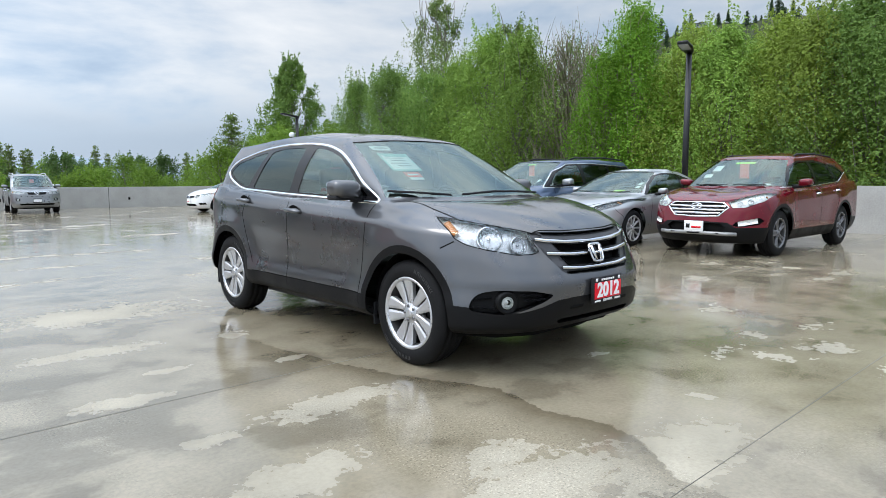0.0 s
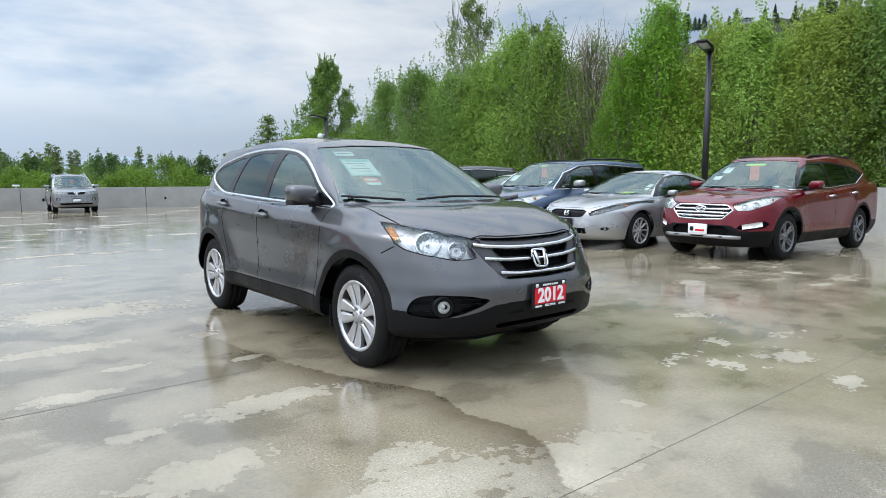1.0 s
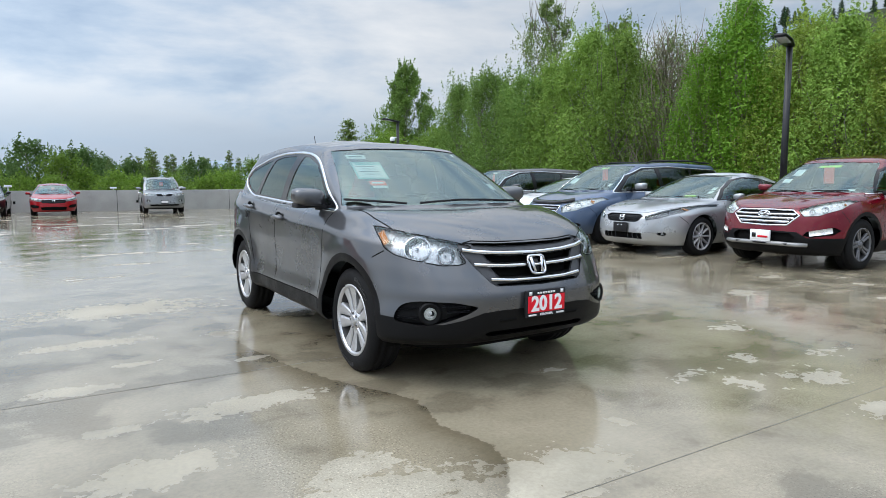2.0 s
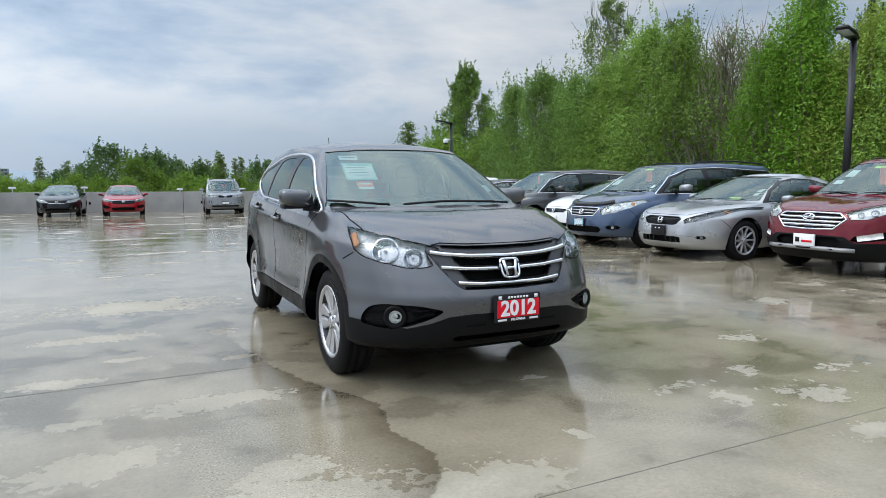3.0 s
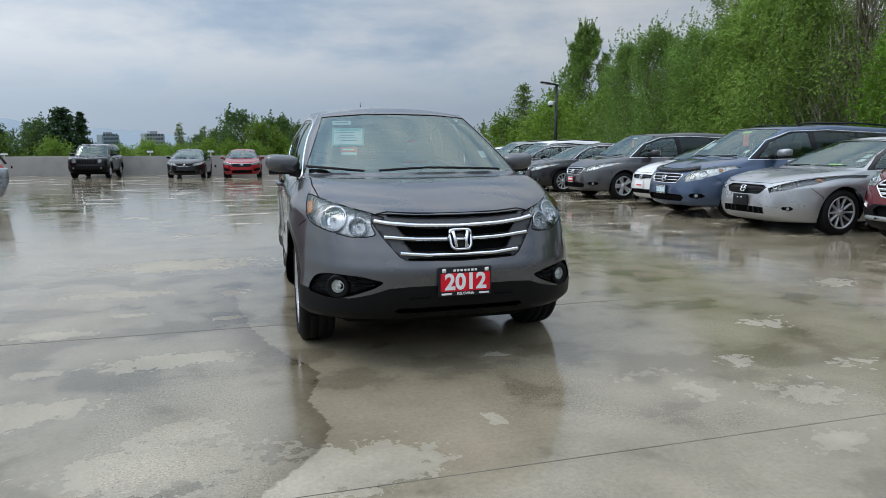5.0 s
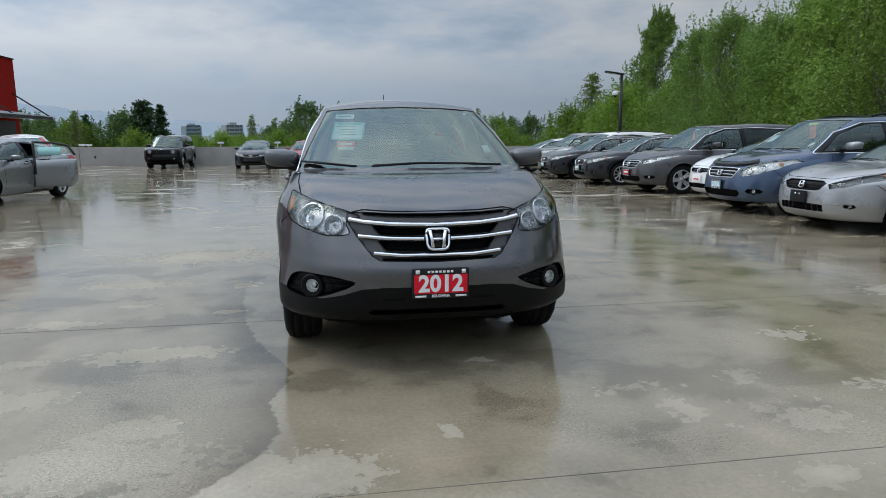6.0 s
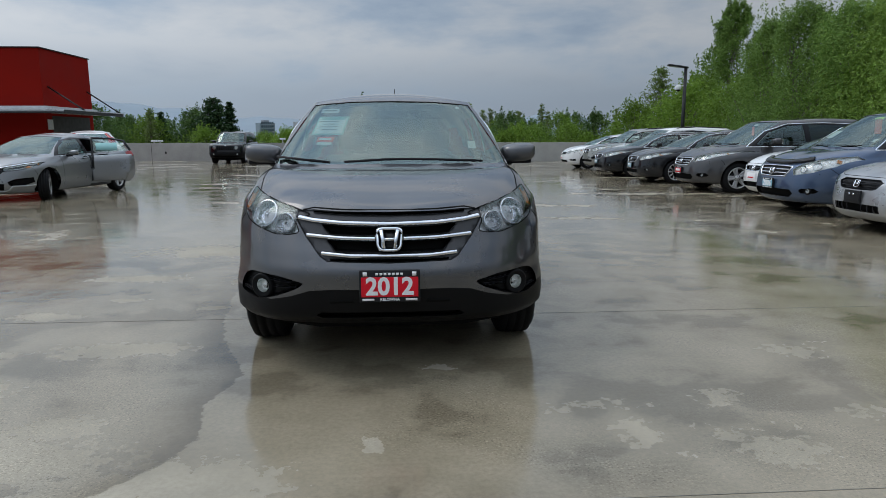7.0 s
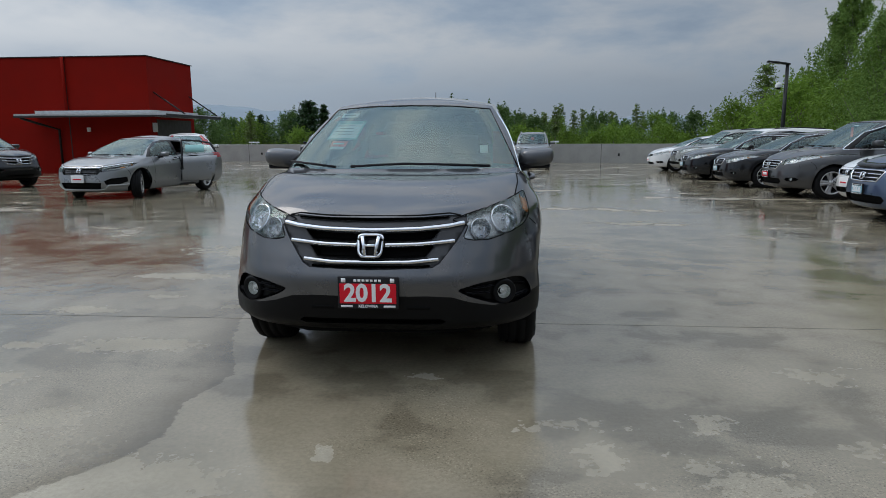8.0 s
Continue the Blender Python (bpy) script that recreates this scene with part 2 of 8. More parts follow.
def wet_concrete():
    m, n, l, b, out = nodes_of("wet_concrete")

    def blend(f, a, c):
        k = n.new("ShaderNodeMix")
        k.data_type = "FLOAT"
        k.inputs["Factor"].default_value = f
        l.new(a, k.inputs["A"])
        l.new(c, k.inputs["B"])
        return k.outputs["Result"]

    def tint(f, a, c, mode="MIX"):
        k = n.new("ShaderNodeMix")
        k.data_type, k.blend_type = "RGBA", mode
        if isinstance(f, float):
            k.inputs["Factor"].default_value = f
        else:
            l.new(f, k.inputs["Factor"])
        l.new(a, k.inputs["A"])
        l.new(c, k.inputs["B"])
        return k.outputs["Result"]

    tc = n.new("ShaderNodeTexCoord")
    big = noise_node(n, l, 0.5, 3, 0.5, distort=0.3)
    mid = noise_node(n, l, 1.9, 5, 0.55, distort=0.25)
    edge = noise_node(n, l, 14, 4, 0.6)
    fine = noise_node(n, l, 42, 4, 0.65)
    grit = noise_node(n, l, 150, 3, 0.6)
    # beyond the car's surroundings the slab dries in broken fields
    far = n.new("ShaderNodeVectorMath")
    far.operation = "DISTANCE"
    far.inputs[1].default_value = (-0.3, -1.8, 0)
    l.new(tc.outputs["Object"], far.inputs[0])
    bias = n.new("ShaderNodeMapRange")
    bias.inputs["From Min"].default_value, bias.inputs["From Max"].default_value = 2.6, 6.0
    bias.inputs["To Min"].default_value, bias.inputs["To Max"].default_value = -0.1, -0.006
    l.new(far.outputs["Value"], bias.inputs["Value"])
    # long thin tongues of water left by the wind
    tongue = n.new("ShaderNodeMapping")
    tongue.inputs["Scale"].default_value = (0.3, 1.5, 1.0)
    tongue.inputs["Rotation"].default_value = (0, 0, radians(12))
    l.new(tc.outputs["Object"], tongue.inputs["Vector"])
    streak = noise_node(n, l, 1.0, 4, 0.55)
    l.new(tongue.outputs["Vector"], streak.inputs["Vector"])
    base = blend(0.4, blend(0.42, big.outputs["Fac"], mid.outputs["Fac"]), streak.outputs["Fac"])
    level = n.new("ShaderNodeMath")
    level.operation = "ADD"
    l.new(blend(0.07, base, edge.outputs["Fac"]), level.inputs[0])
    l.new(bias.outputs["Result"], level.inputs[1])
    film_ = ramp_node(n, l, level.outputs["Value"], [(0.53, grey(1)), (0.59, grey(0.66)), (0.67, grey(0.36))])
    # the dry islands round the car: middle and half extents of each
    ragged_edge = n.new("ShaderNodeMath")
    ragged_edge.operation = "MULTIPLY_ADD"
    l.new(blend(0.45, noise_node(n, l, 3.4, 5, 0.6, distort=0.5).outputs["Fac"], edge.outputs["Fac"]), ragged_edge.inputs[0])
    ragged_edge.inputs[1].default_value, ragged_edge.inputs[2].default_value = 4.4, -2.2
    islands = None
    for cx, cy, rx, ry, faint in [(*p, -0.04) for p in DRY_WEST] + [(*p, 0.38) for p in DRY_EAST]:
        to = n.new("ShaderNodeMapping")
        to.vector_type = "POINT"
        to.inputs["Location"].default_value = (-cx / rx, -cy / ry, 0)
        to.inputs["Scale"].default_value = (1 / rx, 1 / ry, 0)
        l.new(tc.outputs["Object"], to.inputs["Vector"])
        away = n.new("ShaderNodeVectorMath")
        away.operation = "LENGTH"
        l.new(to.outputs["Vector"], away.inputs[0])
        fade = n.new("ShaderNodeMath")
        fade.inputs[1].default_value = faint
        l.new(away.outputs["Value"], fade.inputs[0])
        away = fade
        if islands is None:
            islands = away.outputs["Value"]
        else:
            least = n.new("ShaderNodeMath")
            least.operation = "SMOOTH_MIN"
            least.inputs[2].default_value = 0.35
            l.new(islands, least.inputs[0])
            l.new(away.outputs["Value"], least.inputs[1])
            islands = least.outputs["Value"]
    reach_ = n.new("ShaderNodeMath")
    reach_.operation = "ADD"
    l.new(islands, reach_.inputs[0])
    l.new(ragged_edge.outputs["Value"], reach_.inputs[1])
    island = ramp_node(n, l, reach_.outputs["Value"], [(0.0, grey(0.08)), (0.55, grey(0.3)), (0.85, grey(0.55)), (0.94, grey(0.93)), (1.0, grey(1))])
    both = n.new("ShaderNodeMath")
    both.operation = "MINIMUM"
    l.new(film_.outputs["Color"], both.inputs[0])
    l.new(island.outputs["Color"], both.inputs[1])
    wet = ramp_node(n, l, both.outputs["Value"], [(0.0, grey(0)), (1.0, grey(1))])
    damp = ramp_node(n, l, blend(0.5, streak.outputs["Fac"], mid.outputs["Fac"]), [(0.44, grey(0)), (0.475, grey(0.75)), (0.56, grey(1))])
    dry_c = ramp_node(n, l, mid.outputs["Fac"], [(0.3, (0.3, 0.266, 0.2, 1)), (0.7, (0.4, 0.357, 0.277, 1))])
    wet_c = ramp_node(n, l, mid.outputs["Fac"], [(0.3, (0.188, 0.159, 0.108, 1)), (0.7, (0.265, 0.228, 0.164, 1))])
    film = ramp_node(n, l, damp.outputs["Color"], [(0.0, grey(0.82)), (1.0, grey(1.13))])
    # the edge of an old puddle: sharp towards the car, fading out on the other side
    sep = n.new("ShaderNodeSeparateXYZ")
    l.new(tc.outputs["Object"], sep.inputs["Vector"])

    def span(source, a0, a1, b0, b1):
        k = n.new("ShaderNodeMapRange")
        k.inputs["From Min"].default_value, k.inputs["From Max"].default_value = a0, a1
        k.inputs["To Min"].default_value, k.inputs["To Max"].default_value = b0, b1
        l.new(source, k.inputs["Value"])
        return k.outputs["Result"]

    def math2(kind, a, c):
        k = n.new("ShaderNodeMath")
        k.operation = kind
        for i, v in enumerate((a, c)):
            if isinstance(v, float):
                k.inputs[i].default_value = v
            else:
                l.new(v, k.inputs[i])
        return k.outputs["Value"]

    shore = ((1.22, -1.26), (0.71, -1.28), (0.08, -1.33), (-0.53, -1.29), (-0.95, -1.2), (-1.4, -1.1), (-1.7, -0.97), (-2.05, -0.82), (-2.25, -0.85), (-2.45, -0.91), (-2.8, -0.83), (-3.05, -0.92), (-3.35, -1.12))
    line = ramp_node(n, l, span(sep.outputs["Y"], -4.0, 2.0, 0.0, 1.0), [((y + 4) / 6, grey(x + 1.5)) for y, x in reversed(shore)])
    line.color_ramp.interpolation = "LINEAR"
    off = math2("SUBTRACT", math2("SUBTRACT", sep.outputs["X"], line.outputs["Color"]), -1.5)
    ragged = math2("ADD", off, math2("ADD", span(edge.outputs["Fac"], 0.0, 1.0, -0.05, 0.05), span(mid.outputs["Fac"], 0.0, 1.0, -0.06, 0.06)))
    band = ramp_node(n, l, span(ragged, -0.5, 0.1, 0.0, 1.0), [(0.3, grey(0)), (0.58, grey(0.45)), (0.8, grey(1)), (0.832, grey(1)), (0.85, grey(0))])
    ends = math2("MULTIPLY", span(sep.outputs["Y"], 1.5, 0.6, 0.0, 1.0), span(sep.outputs["Y"], -3.9, -3.2, 0.0, 1.0))
    reach = math2("MULTIPLY", ends, span(sep.outputs["Y"], 0.5, -1.8, 0.5, 1.0))
    shade = math2("MULTIPLY", band.outputs["Color"], reach)
    sandy = ramp_node(n, l, span(ragged, -1.5, 0.1, 0.0, 1.0), [(0.1, grey(0)), (0.5, grey(1)), (0.88, grey(1)), (0.94, grey(0))])
    col = tint(wet.outputs["Color"], dry_c.outputs["Color"], tint(1.0, wet_c.outputs["Color"], film.outputs["Color"], "MULTIPLY"))
    speck = ramp_node(n, l, fine.outputs["Fac"], [(0.32, grey(0.88)), (0.5, grey(1.0)), (0.68, grey(1.1))])
    col = tint(1.0, col, speck.outputs["Color"], "MULTIPLY")
    # fields of worn slab where the sand of the mix shows
    worn = ramp_node(n, l, math2("ADD", noise_node(n, l, 0.8, 4, 0.55, distort=0.4).outputs["Fac"], math2("MULTIPLY", math2("MULTIPLY", sandy.outputs["Color"], reach), 0.09)), [(0.485, grey(0)), (0.585, grey(0.9))])
    pits = ramp_node(n, l, noise_node(n, l, 95, 2, 0.6).outputs["Fac"], [(0.34, grey(0.5)), (0.42, grey(0.96)), (0.58, grey(1.0)), (0.67, grey(1.5))])
    col = tint(worn.outputs["Color"], col, tint(1.0, col, pits.outputs["Color"], "MULTIPLY"))
    dark = n.new("ShaderNodeRGB")
    dark.outputs[0].default_value = (0.52, 0.5, 0.46, 1)
    col = tint(shade, col, tint(1.0, col, dark.outputs[0], "MULTIPLY"))
    l.new(col, b.inputs["Base Color"])
    ro = ramp_node(n, l, wet.outputs["Color"], [(0.0, grey(0.6)), (0.5, grey(0.36)), (0.9, grey(0.1)), (1.0, grey(0.05))])
    rough = n.new("ShaderNodeMath")
    rough.operation = "MULTIPLY_ADD"
    l.new(damp.outputs["Color"], rough.inputs[0])
    rough.inputs[1].default_value = 0.07
    l.new(ro.outputs["Color"], rough.inputs[2])
    l.new(rough.outputs["Value"], b.inputs["Roughness"])
    b.inputs["IOR"].default_value = 1.5
    h = ramp_node(n, l, wet.outputs["Color"], [(0.0, grey(0.22)), (1.0, grey(0.08))])
    bm_ = bump_node(n, l, b, grit.outputs["Fac"], 0.2, 0.002)
    l.new(h.outputs["Color"], bm_.inputs["Strength"])
    # slow unevenness of the slab breaks the mirror image up
    wave = noise_node(n, l, 5.0, 3, 0.5)
    second = n.new("ShaderNodeBump")
    second.inputs["Strength"].default_value = 0.11
    second.inputs["Distance"].default_value = 0.02
    l.new(wave.outputs["Fac"], second.inputs["Height"])
    l.new(second.outputs["Normal"], bm_.inputs["Normal"])
    return m


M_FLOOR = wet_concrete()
M_WALL = surface("parapet_concrete", (0.36, 0.355, 0.335), 0.8, spread=0.18, scale=1.6, fine=30, bump=0.25)
M_JOINT = surface("joint_filler", (0.13, 0.122, 0.1), 0.5, spread=0.6, scale=2.5, fine=30)
M_GROUND = surface("far_ground", (0.09, 0.12, 0.05), 0.9, spread=0.3, scale=0.05, fine=0.6)

# ---- mesh helpers ----
def part(name, bm, material, parent=None, label="", smooth=True, at=None):
    """Links a bmesh as one mesh object."""
    me = bpy.data.meshes.new(name)
    bm.to_mesh(me)
    bm.free()
    for k in (material if isinstance(material, (list, tuple)) else (material,)):
        me.materials.append(k)
    if smooth:
        me.shade_smooth()
    ob = new(name, me)
    if parent is not None:
        ob.parent = parent
    if at is not None:
        ob.matrix_basis = at
    if label:
        ob["label"] = label
    return ob


def thing(name, label, category, at=None, group="", kind=""):
    ob = new(name)
    if at is not None:
        ob.matrix_basis = at
    return tagged(ob, label, category, group, kind)


def add_box(bm, lo, hi, bevel=0.0, m=None, seg=2):
    vs = bmesh.ops.create_cube(bm, size=1.0)["verts"]
    for v in vs:
        v.co = Vector([lo[i] + (v.co[i] + 0.5) * (hi[i] - lo[i]) for i in range(3)])
    if bevel:
        es = list({e for v in vs for e in v.link_edges})
        res = bmesh.ops.bevel(bm, geom=es, offset=bevel, segments=seg, profile=0.6, affect="EDGES")
        vs = list({v for f in res["faces"] for v in f.verts} | {v for v in vs if v.is_valid})
    if m is not None:
        bmesh.ops.transform(bm, matrix=m, verts=vs)
    return vs


def box(lo, hi, bevel=0.0, m=None):
    bm = bmesh.new()
    add_box(bm, lo, hi, bevel, m)
    return bm


def lathe(profile, axis="x", steps=48, bm=None, m=None):
    """Turns (along, radius) pairs round an axis."""
    bm = bm or bmesh.new()
    rings = []
    for a, r in profile:
        ring = []
        for k in range(steps):
            c, s = math.cos(2 * math.pi * k / steps) * r, math.sin(2 * math.pi * k / steps) * r
            p = {"x": (a, c, s), "y": (c, a, s), "z": (c, s, a)}[axis]
            ring.append(bm.verts.new(m @ Vector(p) if m is not None else p))
        rings.append(ring)
    for r0, r1 in zip(rings, rings[1:]):
        for k in range(steps):
            bm.faces.new((r0[k], r0[(k + 1) % steps], r1[(k + 1) % steps], r1[k]))
    bmesh.ops.recalc_face_normals(bm, faces=bm.faces)
    return bm


def tube(points, radius, steps=8, bm=None, closed=False, flat=1.0):
    """A round bar along points."""
    bm = bm or bmesh.new()
    pts = [Vector(p) for p in points]
    n = len(pts)
    rings = []
    ref = Vector((0, 0, 1))
    for i, p in enumerate(pts):
        a = pts[(i - 1) % n] if closed or i > 0 else p
        b = pts[(i + 1) % n] if closed or i < n - 1 else p
        d = (b - a).normalized()
        u = d.cross(ref)
        if u.length < 0.05:
            u = d.cross(Vector((0, 1, 0)))
        u.normalize()
        w = u.cross(d).normalized()
        r = radius[i] if isinstance(radius, (list, tuple)) else radius
        rings.append([bm.verts.new(p + u * r * flat * math.cos(2 * math.pi * k / steps) + w * r * math.sin(2 * math.pi * k / steps)) for k in range(steps)])
    pairs = list(zip(rings, rings[1:]))
    if closed:
        pairs.append((rings[-1], rings[0]))
    for r0, r1 in pairs:
        for k in range(steps):
            bm.faces.new((r0[k], r0[(k + 1) % steps], r1[(k + 1) % steps], r1[k]))
    if not closed:
        bm.faces.new(rings[0][::-1])
        bm.faces.new(rings[-1])
    return bm


def monotone(xs, ys):
    """A smooth curve through the points that never overshoots."""
    xs, ys = list(map(float, xs)), list(map(float, ys))
    n = len(xs)
    h = [xs[i + 1] - xs[i] for i in range(n - 1)]
    d = [(ys[i + 1] - ys[i]) / h[i] for i in range(n - 1)]
    m = [d[0]] + [0 if d[i - 1] * d[i] <= 0 else 2 * d[i - 1] * d[i] / (d[i - 1] + d[i]) for i in range(1, n - 1)] + [d[-1]]

    def at(x):
        if x <= xs[0]:
            return ys[0]
        if x >= xs[-1]:
            return ys[-1]
        i = max(k for k in range(n - 1) if xs[k] <= x)
        t = (x - xs[i]) / h[i]
        return ((1 + 2 * t) * (1 - t) ** 2 * ys[i] + t * (1 - t) ** 2 * h[i] * m[i]
                + t * t * (3 - 2 * t) * ys[i + 1] + t * t * (t - 1) * h[i] * m[i + 1])
    return at


def rounded(points, cut=0.03, steps=4):
    """A closed polygon with its corners rounded."""
    out, n = [], len(points)
    for i in range(n):
        p, a, b = Vector(points[i]), Vector(points[i - 1]), Vector(points[(i + 1) % n])
        ca, cb = min(cut, (a - p).length * 0.45), min(cut, (b - p).length * 0.45)
        q, r = p + (a - p).normalized() * ca, p + (b - p).normalized() * cb
        for k in range(steps + 1):
            t = k / steps
            out.append(tuple((1 - t) ** 2 * q + 2 * t * (1 - t) * p + t * t * r))
    return out


def loop(points, cut):
    """A closed path with rounded corners, its first point repeated at the end."""
    ring = rounded(points, cut, 5)
    return ring + [ring[0]]


def inside(poly, x, y):
    hit, j = False, len(poly) - 1
    for i in range(len(poly)):
        xi, yi = poly[i]
        xj, yj = poly[j]
        if (yi > y) != (yj > y) and x < (xj - xi) * (y - yi) / (yj - yi) + xi:
            hit = not hit
        j = i
    return hit


# ---- the car shell: one loft of plan outlines from the sill to the roof ----
def outline(yf, yr, w, cf, cr, nf, nr, bow, counts):
    """Half a plan outline, from the middle of the nose round the side to the middle of the tail."""
    def quarter(c, n, count, front):
        pts = []
        for k in range(161):
            a = math.pi / 2 * k / 160
            x, y = w * math.sin(a) ** (2 / n), c * math.cos(a) ** (2 / n)
            pts.append((x, y))
        cum = [0]
        for p, q in zip(pts, pts[1:]):
            cum.append(cum[-1] + math.hypot(q[0] - p[0], q[1] - p[1]))
        out, j = [], 0
        for k in range(count + 1):
            t = cum[-1] * k / count
            while j < 159 and cum[j + 1] < t:
                j += 1
            u = (t - cum[j]) / max(1e-9, cum[j + 1] - cum[j])
            out.append((pts[j][0] + u * (pts[j + 1][0] - pts[j][0]), pts[j][1] + u * (pts[j + 1][1] - pts[j][1])))
        return out
    n1, n2, n3 = counts
    front = [(x, yf + cf - y) for x, y in quarter(cf, nf, n1, True)]
    back = [(x, yr - cr + y) for x, y in quarter(cr, nr, n3, False)][::-1]
    y0, y1 = yf + cf, yr - cr
    side = [(w, y0 + (y1 - y0) * k / n2) for k in range(1, n2)]
    pts = front + side + back
    return [(x + bow * (1 - min(1.0, abs((y - (y0 + y1) / 2) / max(0.3, (y1 - y0) / 2))) ** 2) * min(1, x / max(w, 1e-6)), y) for x, y in pts]


def car_shell(rows, glass, roof, counts=(26, 36, 20), levels=26, hood=10, hood_crown=0.05, deck_crown=0.02, bow=0.015, cap=7, roof_crown=0.05, flares=(), belly=None):
    """rows: (z nose, z front corner, z middle, z rear corner, z tail, y nose, half width, y tail, front corner, rear corner, front power, rear power);
    glass: rows of the same kind from the cowl up; roof: the roof's edge."""
    n1, n2, n3 = counts
    total = n1 + n2 + n3 + 1
    stops = [0, n1, n1 + n2 / 2, n1 + n2, total - 1]

    def ring(r):
        pts = outline(r[5], r[7], r[6], r[8], r[9], r[10], r[11], bow, counts)
        zc = monotone(stops, r[:5])
        return [Vector((x, y, zc(i))) for i, (x, y) in enumerate(pts)]

    def between(rs, count):
        ks = [monotone(range(len(rs)), [r[i] for r in rs]) for i in range(12)]
        return [ring([k((len(rs) - 1) * j / (count - 1)) for k in ks]) for j in range(count)]

    wall = between(rows, levels)
    up = between(list(glass) + [roof], 12)
    belt, cowl = wall[-1], up[0]
    grid = []
    belly = rows[0][0] - 0.03 if belly is None else belly
    low = [Vector((p.x * 0.9, p.y * 0.97, belly)) for p in wall[0]]
    grid.append([Vector((0, p.y * 0.9, belly)) for p in wall[0]])
    grid.append(low)
    grid += wall
    for j in range(1, hood):
        t = j / hood
        r = []
        for i, (a, b) in enumerate(zip(belt, cowl)):
            p = a.lerp(b, t)
            wf = 1 if i <= n1 * 0.75 else max(0, 1 - (i - n1 * 0.75) / (n1 * 0.3))
            wr = 1 if i >= n1 + n2 + 2 else 0
            p.z += 4 * t * (1 - t) * (hood_crown * wf + deck_crown * wr) * (1.25 - 0.5 * t)
            r.append(p)
        grid.append(r)
    grid += up
    top = up[-1]
    y0, y1 = roof[5] + 0.45, roof[7] - 0.45
    for j in range(1, cap + 1):
        q = j / cap
        e = 1 - (1 - q) ** 1.6
        r = []
        for p in top:
            ym = min(max(p.y, y0), y1)
            r.append(Vector((p.x * (1 - e), p.y + (ym - p.y) * e, p.z + roof_crown * (1 - (1 - e) ** 2))))
        grid.append(r)
    for y, z, radius, grow in flares:
        for r in grid:
            for p in r:
                d = math.hypot(p.y - y, p.z - z)
                if p.x > 0.5 and 0.15 < p.z < 1.0:
                    p.x += grow * math.exp(-((d - radius) / 0.13) ** 2)
    bm = bmesh.new()
    vs = [[bm.verts.new(p) for p in r] for r in grid]
    for r0, r1 in zip(vs, vs[1:]):
        for i in range(total - 1):
            try:
                bm.faces.new((r0[i], r0[i + 1], r1[i + 1], r1[i]))
            except ValueError:
                pass
    bmesh.ops.remove_doubles(bm, verts=bm.verts, dist=0.0008)
    bmesh.ops.recalc_face_normals(bm, faces=bm.faces)
    if sum(f.normal.x * f.calc_area() for f in bm.faces) < 0:
        bmesh.ops.reverse_faces(bm, faces=bm.faces)
    bm.faces.layers.int.new("tag")
    return bm


def imprint(bm, poly, axes, keep, tag):
    """Cuts a polygon, seen along the third axis, into the shell and tags the faces within it."""
    a, b = axes
    lay = bm.faces.layers.int["tag"]
    xs, ys = [p[0] for p in poly], [p[1] for p in poly]
    x0, x1, y0, y1 = min(xs), max(xs), min(ys), max(ys)

    def near(f, lo_a, hi_a, lo_b, hi_b):
        ca = [v.co[a] for v in f.verts]
        cb = [v.co[b] for v in f.verts]
        return max(ca) >= lo_a and min(ca) <= hi_a and max(cb) >= lo_b and min(cb) <= hi_b

    pool = {f for f in bm.faces if keep(f.calc_center_median()) and near(f, x0, x1, y0, y1)}
    for i in range(len(poly)):
        p, q = poly[i - 1], poly[i]
        d = (q[0] - p[0], q[1] - p[1])
        if math.hypot(*d) < 1e-6:
            continue
        no = [0.0, 0.0, 0.0]
        no[a], no[b] = -d[1], d[0]
        co = [0.0, 0.0, 0.0]
        co[a], co[b] = p
        pool = {f for f in pool if f.is_valid}
        sel = [f for f in pool if near(f, min(p[0], q[0]), max(p[0], q[0]), min(p[1], q[1]), max(p[1], q[1]))]
        if not sel:
            continue
        geom = sel + list({e for f in sel for e in f.edges}) + list({v for f in sel for v in f.verts})
        res = bmesh.ops.bisect_plane(bm, geom=geom, dist=1e-5, plane_co=co, plane_no=Vector(no).normalized())
        pool |= {g for g in res["geom"] if isinstance(g, bmesh.types.BMFace)}
        pool |= {f for g in res["geom_cut"] if isinstance(g, bmesh.types.BMEdge) for f in g.link_faces}
    hits = []
    for f in pool:
        if f.is_valid:
            c = f.calc_center_median()
            if keep(c) and inside(poly, c[a], c[b]):
                f[lay] = tag
                hits.append(f)
    return hits


def take(bm, tags, side=0, push=0.0):
    """A new bmesh of the faces with these tags; side 0: both halves, 1: left (+x), -1: right."""
    lay = bm.faces.layers.int["tag"]
    bm.normal_update()
    out = bmesh.new()
    for s in ((1, -1) if side == 0 else (side,)):
        made = {}
        for f in bm.faces:
            if f[lay] in tags:
                vs = []
                for v in f.verts:
                    if v not in made:
                        c = v.co + v.normal * push
                        made[v] = out.verts.new((c.x * s, c.y, c.z))
                    vs.append(made[v])
                try:
                    out.faces.new(vs if s > 0 else vs[::-1])
                except ValueError:
                    pass
    bmesh.ops.remove_doubles(out, verts=[v for v in out.verts if abs(v.co.x) < 0.002], dist=0.002)
    return out


